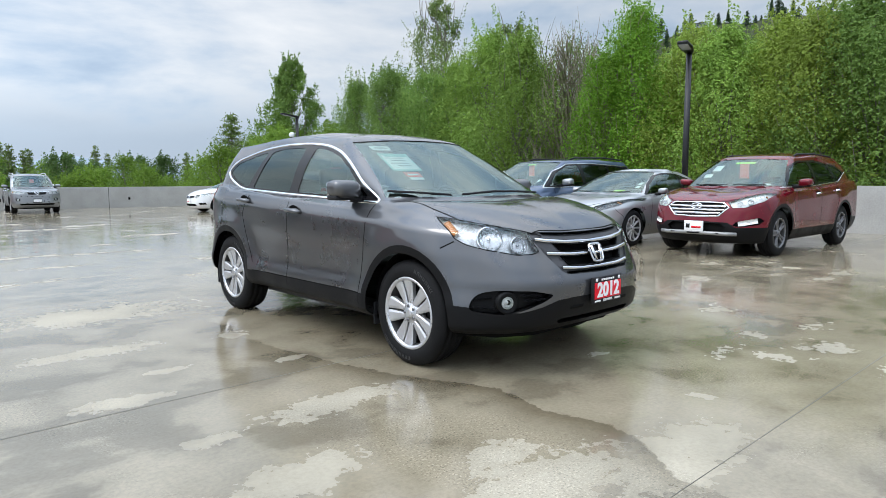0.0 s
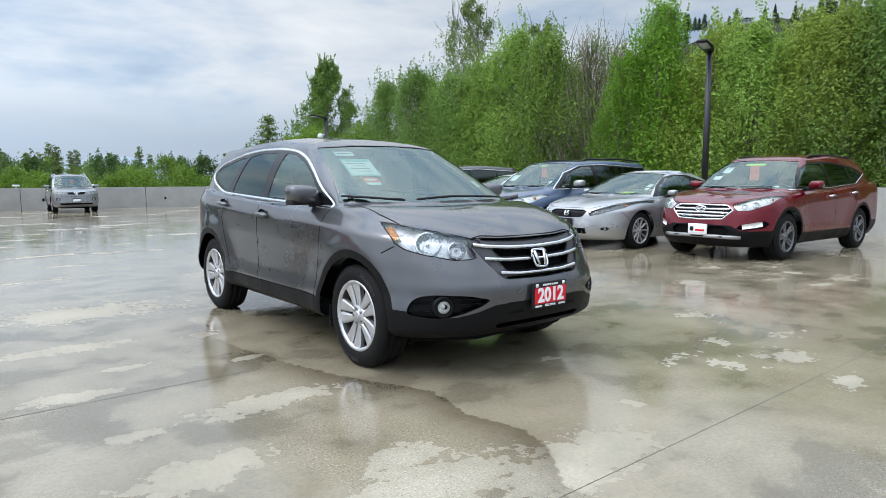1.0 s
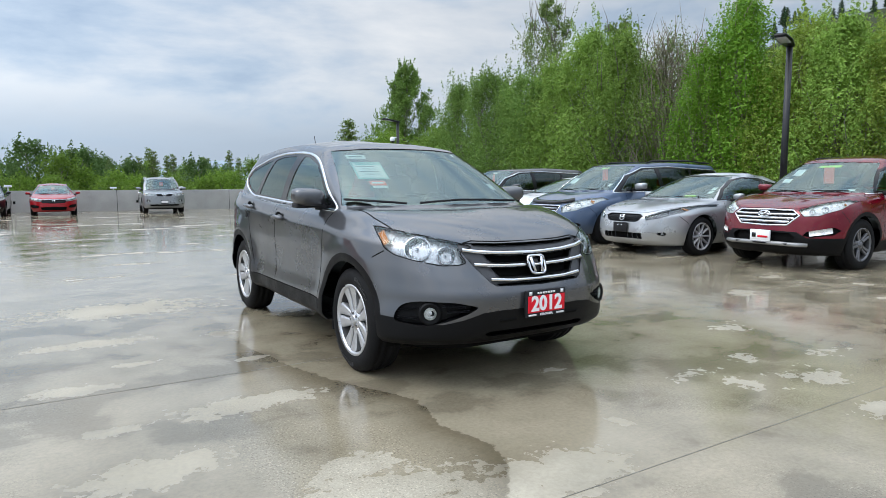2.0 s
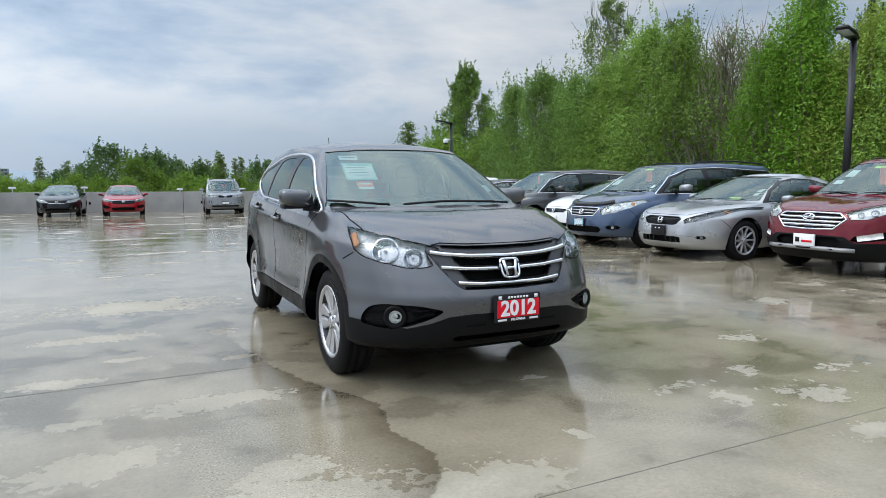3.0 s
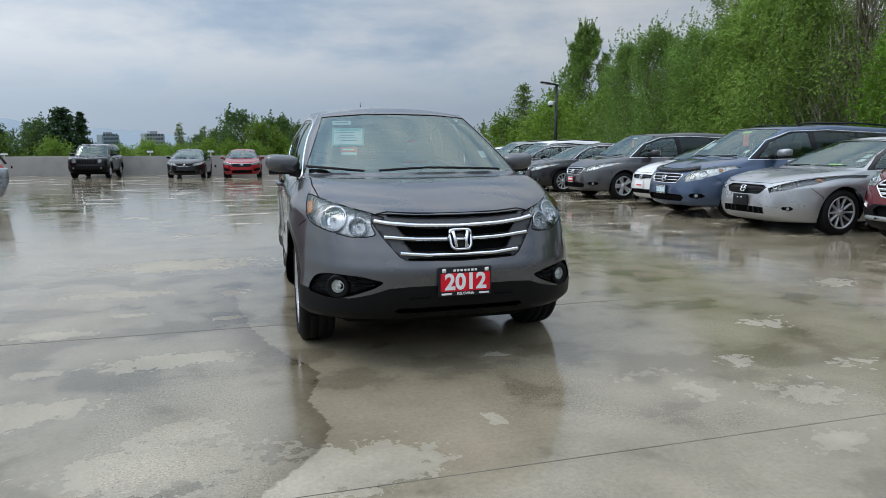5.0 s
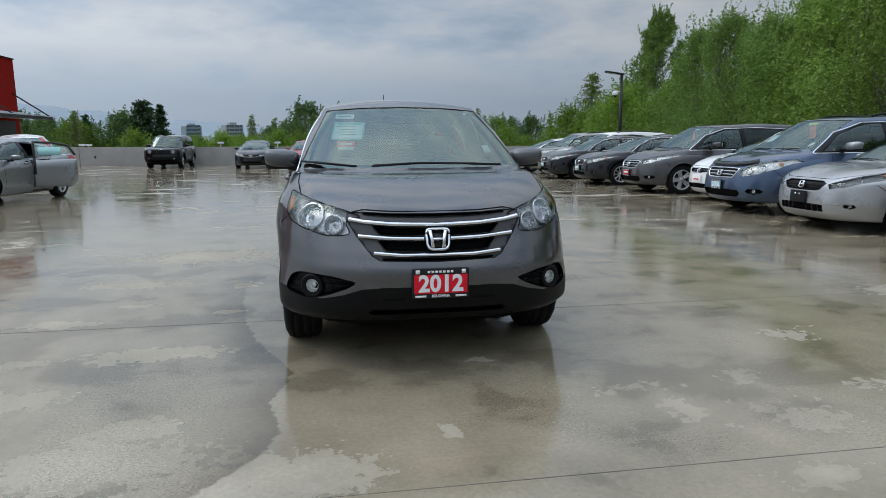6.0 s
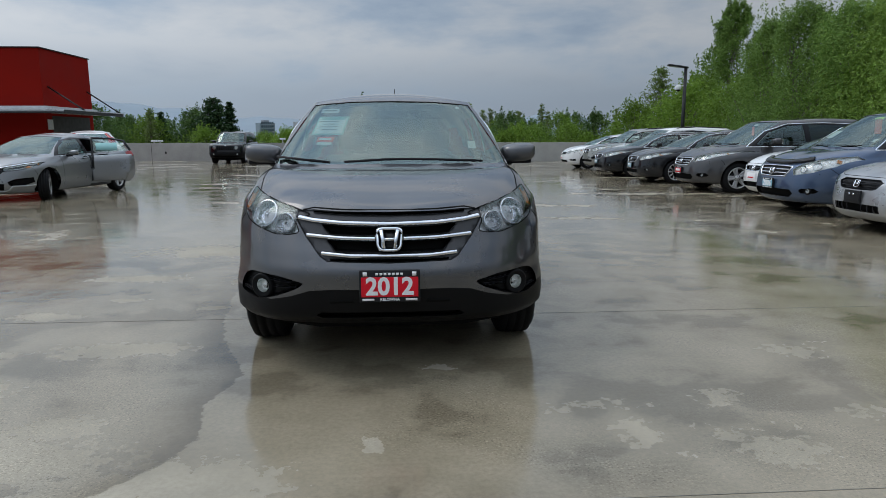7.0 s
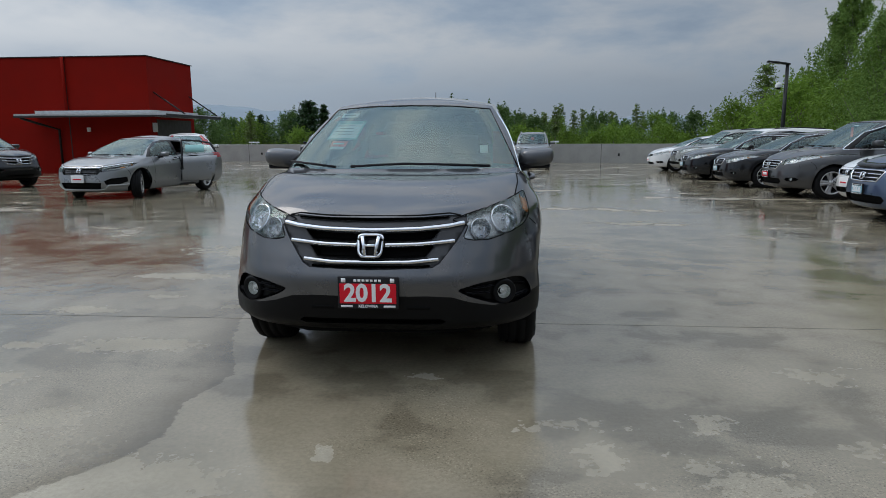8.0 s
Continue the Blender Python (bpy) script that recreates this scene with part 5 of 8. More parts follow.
T_R = model(broadleaf("budding_tree", "half-bare tree with brown branches and few leaves", 36, 12, 2.4, 9000, 0.08, M_LEAF_DULL, low=0.2, lobes=110, bare=20, loose=0.9, upright=1.2, twigs=520, bark=M_TWIG), 12)
T_E = model(broadleaf("poplar_tree", "slim open-crowned poplar standing apart", 41, 15, 3.3, 38000, 0.16, M_LEAF_DEEP, low=0.28, lobes=95, upright=1.0, clump=0.55, loose=0.75), 15)
T_F = model(broadleaf("willow_bush", "rounded bright green willow bush", 52, 8, 3.4, 6000, 0.2, M_LEAF_WILLOW, low=0.08, lobes=60), 8)
T_G = model(broadleaf("round_tree", "round-crowned green tree in the distance", 61, 8.5, 3.4, 8000, 0.19, M_LEAF_FAR, low=0.2, lobes=45), 8.5)
T_H = model(conifer("spruce_tree", "dark green spruce in the distance", 71, 9, 2.0, 9000, 0.3, M_NEEDLE), 9)
T_J = model(conifer("pine_tree", "dark broad pine in the distance", 91, 10, 4.2, 20000, 0.3, M_NEEDLE, 0.62), 10)
T_I = model(conifer("pointed_poplar", "slim pointed green tree in the distance", 77, 9, 1.3, 4500, 0.24, M_LEAF_DULL, 0.7), 9)
T_N = model(conifer("hill_pine", "dark pine on the far hillside", 97, 9, 2.4, 1500, 0.6, M_NEEDLE, 0.7), 9)
T_M = model(conifer("broad_poplar", "broad pointed grey-green tree beyond the deck corner", 83, 9, 3.1, 16000, 0.17, M_LEAF_DULL, 0.8), 9)

# the belt along the east parapet, front rank then back rank
for k, (t, x, y, top) in enumerate(((T_K, 17.0, 0.7, 6.0), (T_O, 17.0, 2.0, 5.6), (T_O, 17.6, 3.2, 5.75), (T_A, 17.0, 4.7, 5.6), (T_O, 17.6, 6.0, 5.8), (T_C, 17.2, 8.0, 6.9), (T_C, 16.6, 8.9, 5.3),
                                    (T_R, 17.4, 11.1, 6.5), (T_B, 17.2, 13.2, 6.7), (T_A, 17.4, 15.1, 7.2), (T_A, 17.2, 16.8, 6.2), (T_K, 17.0, 18.7, 5.9), (T_K, 16.8, 21.4, 6.4), (T_L, 17.2, 24.6, 6.2), (T_A, 17.0, -2.2, 5.8), (T_B, 17.4, -4.8, 6.2))):
    plant(t, x, y, top, k * 67)
for k, (t, x, y, top) in enumerate(((T_D, 32.0, 34.6, 15.0), (T_D, 22.5, 18.5, 9.0), (T_A, 21.0, 8.0, 6.4), (T_L, 22.5, 11.6, 6.6), (T_K, 21.0, 5.3, 5.9), (T_O, 21.5, 3.5, 6.3), (T_O, 21.2, 6.6, 6.0), (T_K, 21.0, 1.6, 6.2), (T_K, 21.5, 15.6, 6.2), (T_R, 21.5, 13.0, 7.0), (T_L, 21.0, 25.2, 6.0), (T_K, 20.5, 21.5, 6.0), (T_A, 21.5, -0.8, 5.9))):
    plant(t, x, y, top, 31 + k * 53)
# lime bushes and the lone poplar at the north-east corner
for k, (t, x, y, top) in enumerate(((T_E, 33.0, 59.6, 13.9), (T_F, 20.0, 31.5, 4.4), (T_F, 18.5, 36.0, 4.2), (T_F, 22.5, 35.5, 4.7), (T_F, 17.0, 42.0, 3.4), (T_M, 24.35, 55.8, 7.8), (T_F, 22.0, 42.0, 5.0), (T_F, 21.0, 28.0, 3.4),
                                    (T_F, 24.0, 50.0, 3.9), (T_H, 30.0, 62.0, 6.0), (T_F, 27.0, 56.0, 4.9))):
    plant(t, x, y, top, 11 + k * 71)
# the far line north of the deck
rng_far = random.Random(5)
for k in range(56):
    az = radians(-32 + 60 * k / 55 + rng_far.uniform(-0.6, 0.6))
    d = rng_far.uniform(54, 76)
    kind = (T_G, T_G, T_I, T_G, T_F, T_I)[k % 6]
    if az > radians(6):
        kind = (T_G, T_I, T_F, T_G, T_I)[k % 5]
    gap = -16.5 < math.degrees(az) < -6.5
    plant(T_F if gap else kind, d * math.sin(az), d * math.cos(az) - 5, rng_far.uniform(1.3, 1.8) if gap else rng_far.uniform(2.3, 3.5) + (0.9 if kind is T_I and not gap else 0), rng_far.uniform(0, 360))
for k in range(16):
    plant(T_F, -9.0 + 1.9 * k + rng_far.uniform(-0.5, 0.5), rng_far.uniform(47, 52), rng_far.uniform(0.9, 2.0), k * 77)
for k, (t, x, y, top) in enumerate(((T_H, -24.1, 60.0, 3.8), (T_J, -15.9, 52.3, 4.6), (T_H, -14.8, 53.0, 4.4), (T_G, -18.4, 55.0, 3.4), (T_H, -21.2, 54.5, 3.6), (T_G, -26.5, 60.0, 3.0), (T_I, 8.2, 74.0, 5.3), (T_I, 10.8, 74.0, 4.6), (T_I, 14.0, 73.5, 4.3), (T_I, 16.8, 73.0, 5.1),
                                    (T_I, -8.0, 58.0, 3.7), (T_I, -6.2, 61.0, 3.5), (T_G, -3.0, 54.4, 4.2), (T_G, 0.5, 54.3, 3.7), (T_I, 5.0, 56.0, 3.6), (T_G, 1.4, 69.6, 4.2), (T_I, 6.2, 74.0, 4.2))):
    plant(t, x, y, top, 20 + k * 47)

# ---- the red building with its canopy ----
M_REDWALL = surface("red_stucco", (0.235, 0.009, 0.005), 0.8, spread=0.15, scale=0.8, fine=40, bump=0.2, spec=0.08)
M_DOORWAY = surface("dark_doorway", (0.02, 0.018, 0.018), 0.5, spread=0.2)
M_GALV = surface("galvanised_sheet", (0.6, 0.61, 0.62), 0.45, metal=0.3, spread=0.2)
house = thing("stair_building", "dark red flat-roofed building with a corrugated metal canopy", "building", pose(0, 0, -0.13))
bx0, bx1, by0, by1, bz = -32.0, -13.42, 20.5, 24.4, 4.68
w = bmesh.new()
add_box(w, (bx0, by0, -0.01), (bx1, by1, bz), 0.01)
part("wall", w, M_REDWALL, house, smooth=False)
part("roof_edge", box((bx0 - 0.05, by0 - 0.05, bz), (bx1 + 0.05, by1 + 0.05, bz + 0.04), 0.01), M_POLE, house, smooth=False)
part("doorway", box((bx1 - 0.5, by0 + 0.5, 0.0), (bx1 + 0.012, by1 - 0.35, 2.2)), M_DOORWAY, house, smooth=False)
for x in (-20.2, -24.0, -16.9):
    part("wall_joint", box((x, by0 - 0.012, 0.0), (x + 0.035, by0 + 0.01, bz)), M_DOORWAY, house, smooth=False)
part("downpipe", tube([(-16.9, by0 - 0.09, bz), (-16.9, by0 - 0.09, 2.55)], 0.06, 10), M_REDWALL, house)
part("downpipe", tube([(-18.2, by0 - 1.1, 2.25), (-17.8, by0 - 0.7, 2.05), (-17.3, by0 - 0.09, 1.8), (-17.3, by0 - 0.09, 0.0)], 0.05, 10), M_POLE, house)
canopy = part("canopy", box((-18.3, by0 - 1.3, 2.3), (bx1 + 1.35, by0 + 0.0, 2.36), 0.005), M_GALV, house, smooth=False)
part("canopy_side", box((bx1, by0, 2.3), (bx1 + 1.35, by1 - 0.2, 2.36), 0.005), M_GALV, canopy, smooth=False)
part("flashing", box((-18.1, by0 - 0.35, 2.38), (bx1 + 0.3, by0 + 0.0, 2.55), 0.01), M_GALV, canopy, smooth=False)
part("flashing", box((bx1, by0 + 0.02, 2.38), (bx1 + 0.3, by1 - 0.2, 2.55), 0.01), M_GALV, canopy, smooth=False)
part("fascia_beam", box((-18.3, by0 - 1.34, 2.25), (bx1 + 1.39, by0 - 1.29, 2.31)), M_POLE, canopy, smooth=False)
part("fascia_beam", box((bx1 + 1.345, by0 - 1.285, 2.24), (bx1 + 1.39, by1 - 0.2, 2.37)), M_POLE, canopy, smooth=False)
for k in range(50):
    part("rib", box((-18.25 + k * 0.12, by0 - 1.36, 2.34), (-18.19 + k * 0.12, by0 - 0.3, 2.395)), M_GALV, canopy, smooth=False)
for k in range(34):
    part("rib", box((bx1 + 0.3, by0 - 1.25 + k * 0.155, 2.36), (bx1 + 1.41, by0 - 1.19 + k * 0.155, 2.395)), M_GALV, canopy, smooth=False)
for y in (by0 + 0.4, by1 - 0.35):
    part("tie_rod", tube([(bx1, y, 3.3), (bx1 + 1.3, y, 2.4)], 0.03, 8), M_POLE, canopy)
part("notice", box((bx1 + 0.012, by0 + 0.12, 1.68), (bx1 + 0.03, by0 + 0.5, 2.06), 0.005), M_GALV, house, smooth=False)
part("wall_lamp", box((-16.1, by0 - 0.12, 1.7), (-15.98, by0, 1.88), 0.02), M_PAPER, house)


def lamp_post(x, y, top, turn, dome=False):
    m = pose(x, y, deck_z(y), 0, 0, turn)
    p = thing("street_lamp", "black steel lamp post with a flat lamp head", "lamp", m, "lamp posts behind the parapet")
    part("post", tube([(0, 0, 0.0), (0, 0, top)], [0.085, 0.07], 12), M_POLE, p)
    part("base_plate", box((-0.2, -0.2, 0.0), (0.2, 0.2, 0.04), 0.01), M_POLE, p)
    head = part("lamp_head", slab(rounded([(-0.09, 0.1), (-0.16, -0.35), (-0.13, -0.8), (0.13, -0.8), (0.16, -0.35), (0.09, 0.1)], 0.05), (0, 1), 0.0, 0.07, 0.015), M_POLE, p, at=pose(0, 0, top, -8, 0, 0))
    part("lens", box((-0.11, -0.72, -0.012), (0.11, -0.3, 0.0), 0.004), M_GLASSLAMP, head)
    if dome:
        part("bracket", tube([(0, -0.02, top - 0.75), (0, -0.26, top - 0.72)], 0.025, 8), M_PAPER, p)
        d = bmesh.new()
        bmesh.ops.create_uvsphere(d, u_segments=16, v_segments=10, radius=0.13)
        cam_ = part("security_camera", d, M_PAPER, p, at=pose(0, -0.28, top - 0.82))
        d = bmesh.new()
        bmesh.ops.create_uvsphere(d, u_segments=16, v_segments=10, radius=0.1)
        part("dome", d, M_GLOSSBLACK, cam_, at=pose(0, 0, -0.07))
    return p


M_GLASSLAMP = surface("lamp_diffuser", (0.5, 0.5, 0.5), 0.2, spread=0.1)
lamp_post(12.45, 3.62, 4.37, -75)
lamp_post(12.45, 23.0, 4.26, -95, True)

# fittings along the north parapet
for k, x in enumerate((-15.3, -14.9, -7.1, -3.8, 0.84, 4.0)):
    yy = NORTH_Y - (x + 3.5) * math.tan(radians(-NORTH_TURN))
    f = thing("parapet_lamp", "small white lamp on the concrete parapet", "lamp", pose(x, yy, deck_z(NORTH_Y) + WALL_H, 0, 0, NORTH_TURN), "white lamps on the north parapet")
    part("post", tube([(0, 0, -0.005), (0, 0, 0.2 if k in (2, 3) else 0.1)], 0.03, 8), M_PAPER, f)
    part("lamp_head", box((-0.16, -0.09, 0.18 if k in (2, 3) else 0.08), (0.16, 0.09, 0.29 if k in (2, 3) else 0.17), 0.03), M_PAPER, f)

# ---- far hills and towers ----
M_HILL = surface("hillside", (0.04, 0.048, 0.022), 0.95, spread=0.6, scale=0.03, fine=0.25, spec=0.1)
# pale blue-grey base: the haze over the distance is painted into the colour
M_FARHAZE = surface("haze_tinted_distance", (0.23, 0.285, 0.33), 1.0, spread=0.08, scale=0.002, fine=0.01)


def ridge(name, label, d, az0, az1, tops, material, seed, rough):
    """A long hump of land seen far off: heights given at even steps."""
    bm = bmesh.new()
    n = 90
    f = monotone(range(len(tops)), tops)
    rows = []
    for i in range(n + 1):
        a = radians(az0 + (az1 - az0) * i / n)
        h = f((len(tops) - 1) * i / n) + noise.noise((i * 0.23, seed, 0)) * rough + noise.noise((i * 0.9, seed, 3)) * rough * 0.4
        row = []
        for j in range(9):
            t = j / 8
            dd = d * (0.8 + 0.4 * t)
            row.append(bm.verts.new((dd * math.sin(a), dd * math.cos(a), LAND_Z + (h - LAND_Z) * math.sin(math.pi * min(0.5, t * 0.62)) * (1 + 0.03 * noise.noise((i * 0.3, j * 0.7, seed))))))
        rows.append(row)
    for r0, r1 in zip(rows, rows[1:]):
        for j in range(8):
            bm.faces.new((r0[j], r0[j + 1], r1[j + 1], r1[j]))
    return tagged(part(name, bm, material), label, "hill", kind="structure")


LAND_Z = -4.5
ridge("backdrop_hill", "grassy hillside behind the trees", 230, 50, 100, (12, 44, 55, 56, 56.5, 58, 60, 60), M_HILL, 4, 1.0)
ridge("backdrop_mountain_west", "hazy blue mountain ridge", 3600, -45, -3, (150, 215, 200, 190, 175, 120, 95, 40), M_FARHAZE, 7, 18)
ridge("backdrop_mountain_north", "hazy blue mountain", 4300, 5, 24, (20, 90, 150, 110, 60, 20), M_FARHAZE, 11, 12)
M_TOWER = surface("tower_concrete", (0.3, 0.32, 0.34), 0.8, spread=0.1, scale=0.1, fine=1)
M_TOWERGLASS = surface("tower_glazing", (0.08, 0.11, 0.14), 0.2, spread=0.3, scale=0.2, fine=2)
for az, wide, top, dark in ((-11.6, 13, 12.6, True), (-8.4, 15, 13.6, False), (-20.3, 8, 12.0, True)):
    d = 600
    t = thing("apartment_tower", "pale grey apartment tower far away" if not dark else "dark grey apartment tower far away", "building", pose(d * math.sin(radians(az)), d * math.cos(radians(az)), LAND_Z, 0, 0, -az + 14))
    # dark towers take the mountains' colour, with its painted-in haze
    part("wall", box((-wide / 2, -8, 0), (wide / 2, 8, top - LAND_Z)), M_TOWER if not dark else M_FARHAZE, t, smooth=False)
    part("roof_house", box((-wide / 5, -4, top - LAND_Z), (wide / 5, 4, top - LAND_Z + 2.2)), M_TOWER, t, smooth=False)
    for i in range(6):
        for j in range(5):
            part("window", box((-wide / 2 + 1.2 + i * (wide - 2) / 6, -8.1, 3.2 + j * 3.2), (-wide / 2 + 1.2 + i * (wide - 2) / 6 + wide / 9, -7.9, 5.2 + j * 3.2)), M_TOWERGLASS, t, smooth=False)
    for j in range(5):
        part("balcony", box((wide / 2 - 3, -9.2, 2.6 + j * 3.2), (wide / 2 - 0.2, -8.0, 3.5 + j * 3.2)), M_TOWER, t, smooth=False)
for k, (az, d, zz) in enumerate(((64.3, 254, 56.2), (72.6, 254, 57.6), (75.4, 254, 59.3))):
    h = thing("hill_house", "low house on the hillside ridge", "building", pose(d * math.sin(radians(az)), d * math.cos(radians(az)), zz - 0.6, 0, 0, -az))
    h.scale = (0.62, 0.62, 0.62)
    part("wall", box((-3, -2.2, -3), (3, 2.2, 1.2)), M_TOWER, h, smooth=False)
    part("roof", slab([(-3.4, 1.2), (3.4, 1.2), (0, 2.1)], (0, 2), -2.5, 5), M_POLE, h, smooth=False)
    for i in range(3):
        part("window", box((-2.4 + i * 1.8, -2.25, -0.2), (-1.3 + i * 1.8, -2.15, 0.8)), M_TOWERGLASS, h, smooth=False)

# trees and scrub over the hillside
rng_hill = random.Random(12)
for k in range(34):
    az, t = rng_hill.uniform(59, 83), rng_hill.uniform(0.42, 0.8)
    d = 230 * (0.8 + 0.4 * t)
    c = copy_thing(T_N["ob"], pose(d * math.sin(radians(az)), d * math.cos(radians(az)), LAND_Z + 59.5 * math.sin(math.pi * min(0.5, t * 0.62)) - 1.0, 0, 0, k * 77))
    s = rng_hill.uniform(0.45, 0.85)
    c.scale = (s, s, s * 0.9)
bpy.data.objects["hill_pine"].matrix_basis = pose(225 * math.sin(radians(70)), 225 * math.cos(radians(70)), 48)
# ridge conifers
for az, zz, k in ((66.3, 55.5, 0.55), (69.4, 55.2, 0.8), (70.2, 55.0, 0.6), (70.9, 55.4, 0.7), (73.6, 56.5, 0.5), (77.5, 58.5, 0.9)):
    c = copy_thing(T_H["ob"], pose(252 * math.sin(radians(az)), 252 * math.cos(radians(az)), zz))
    c.scale = (k, k, k)

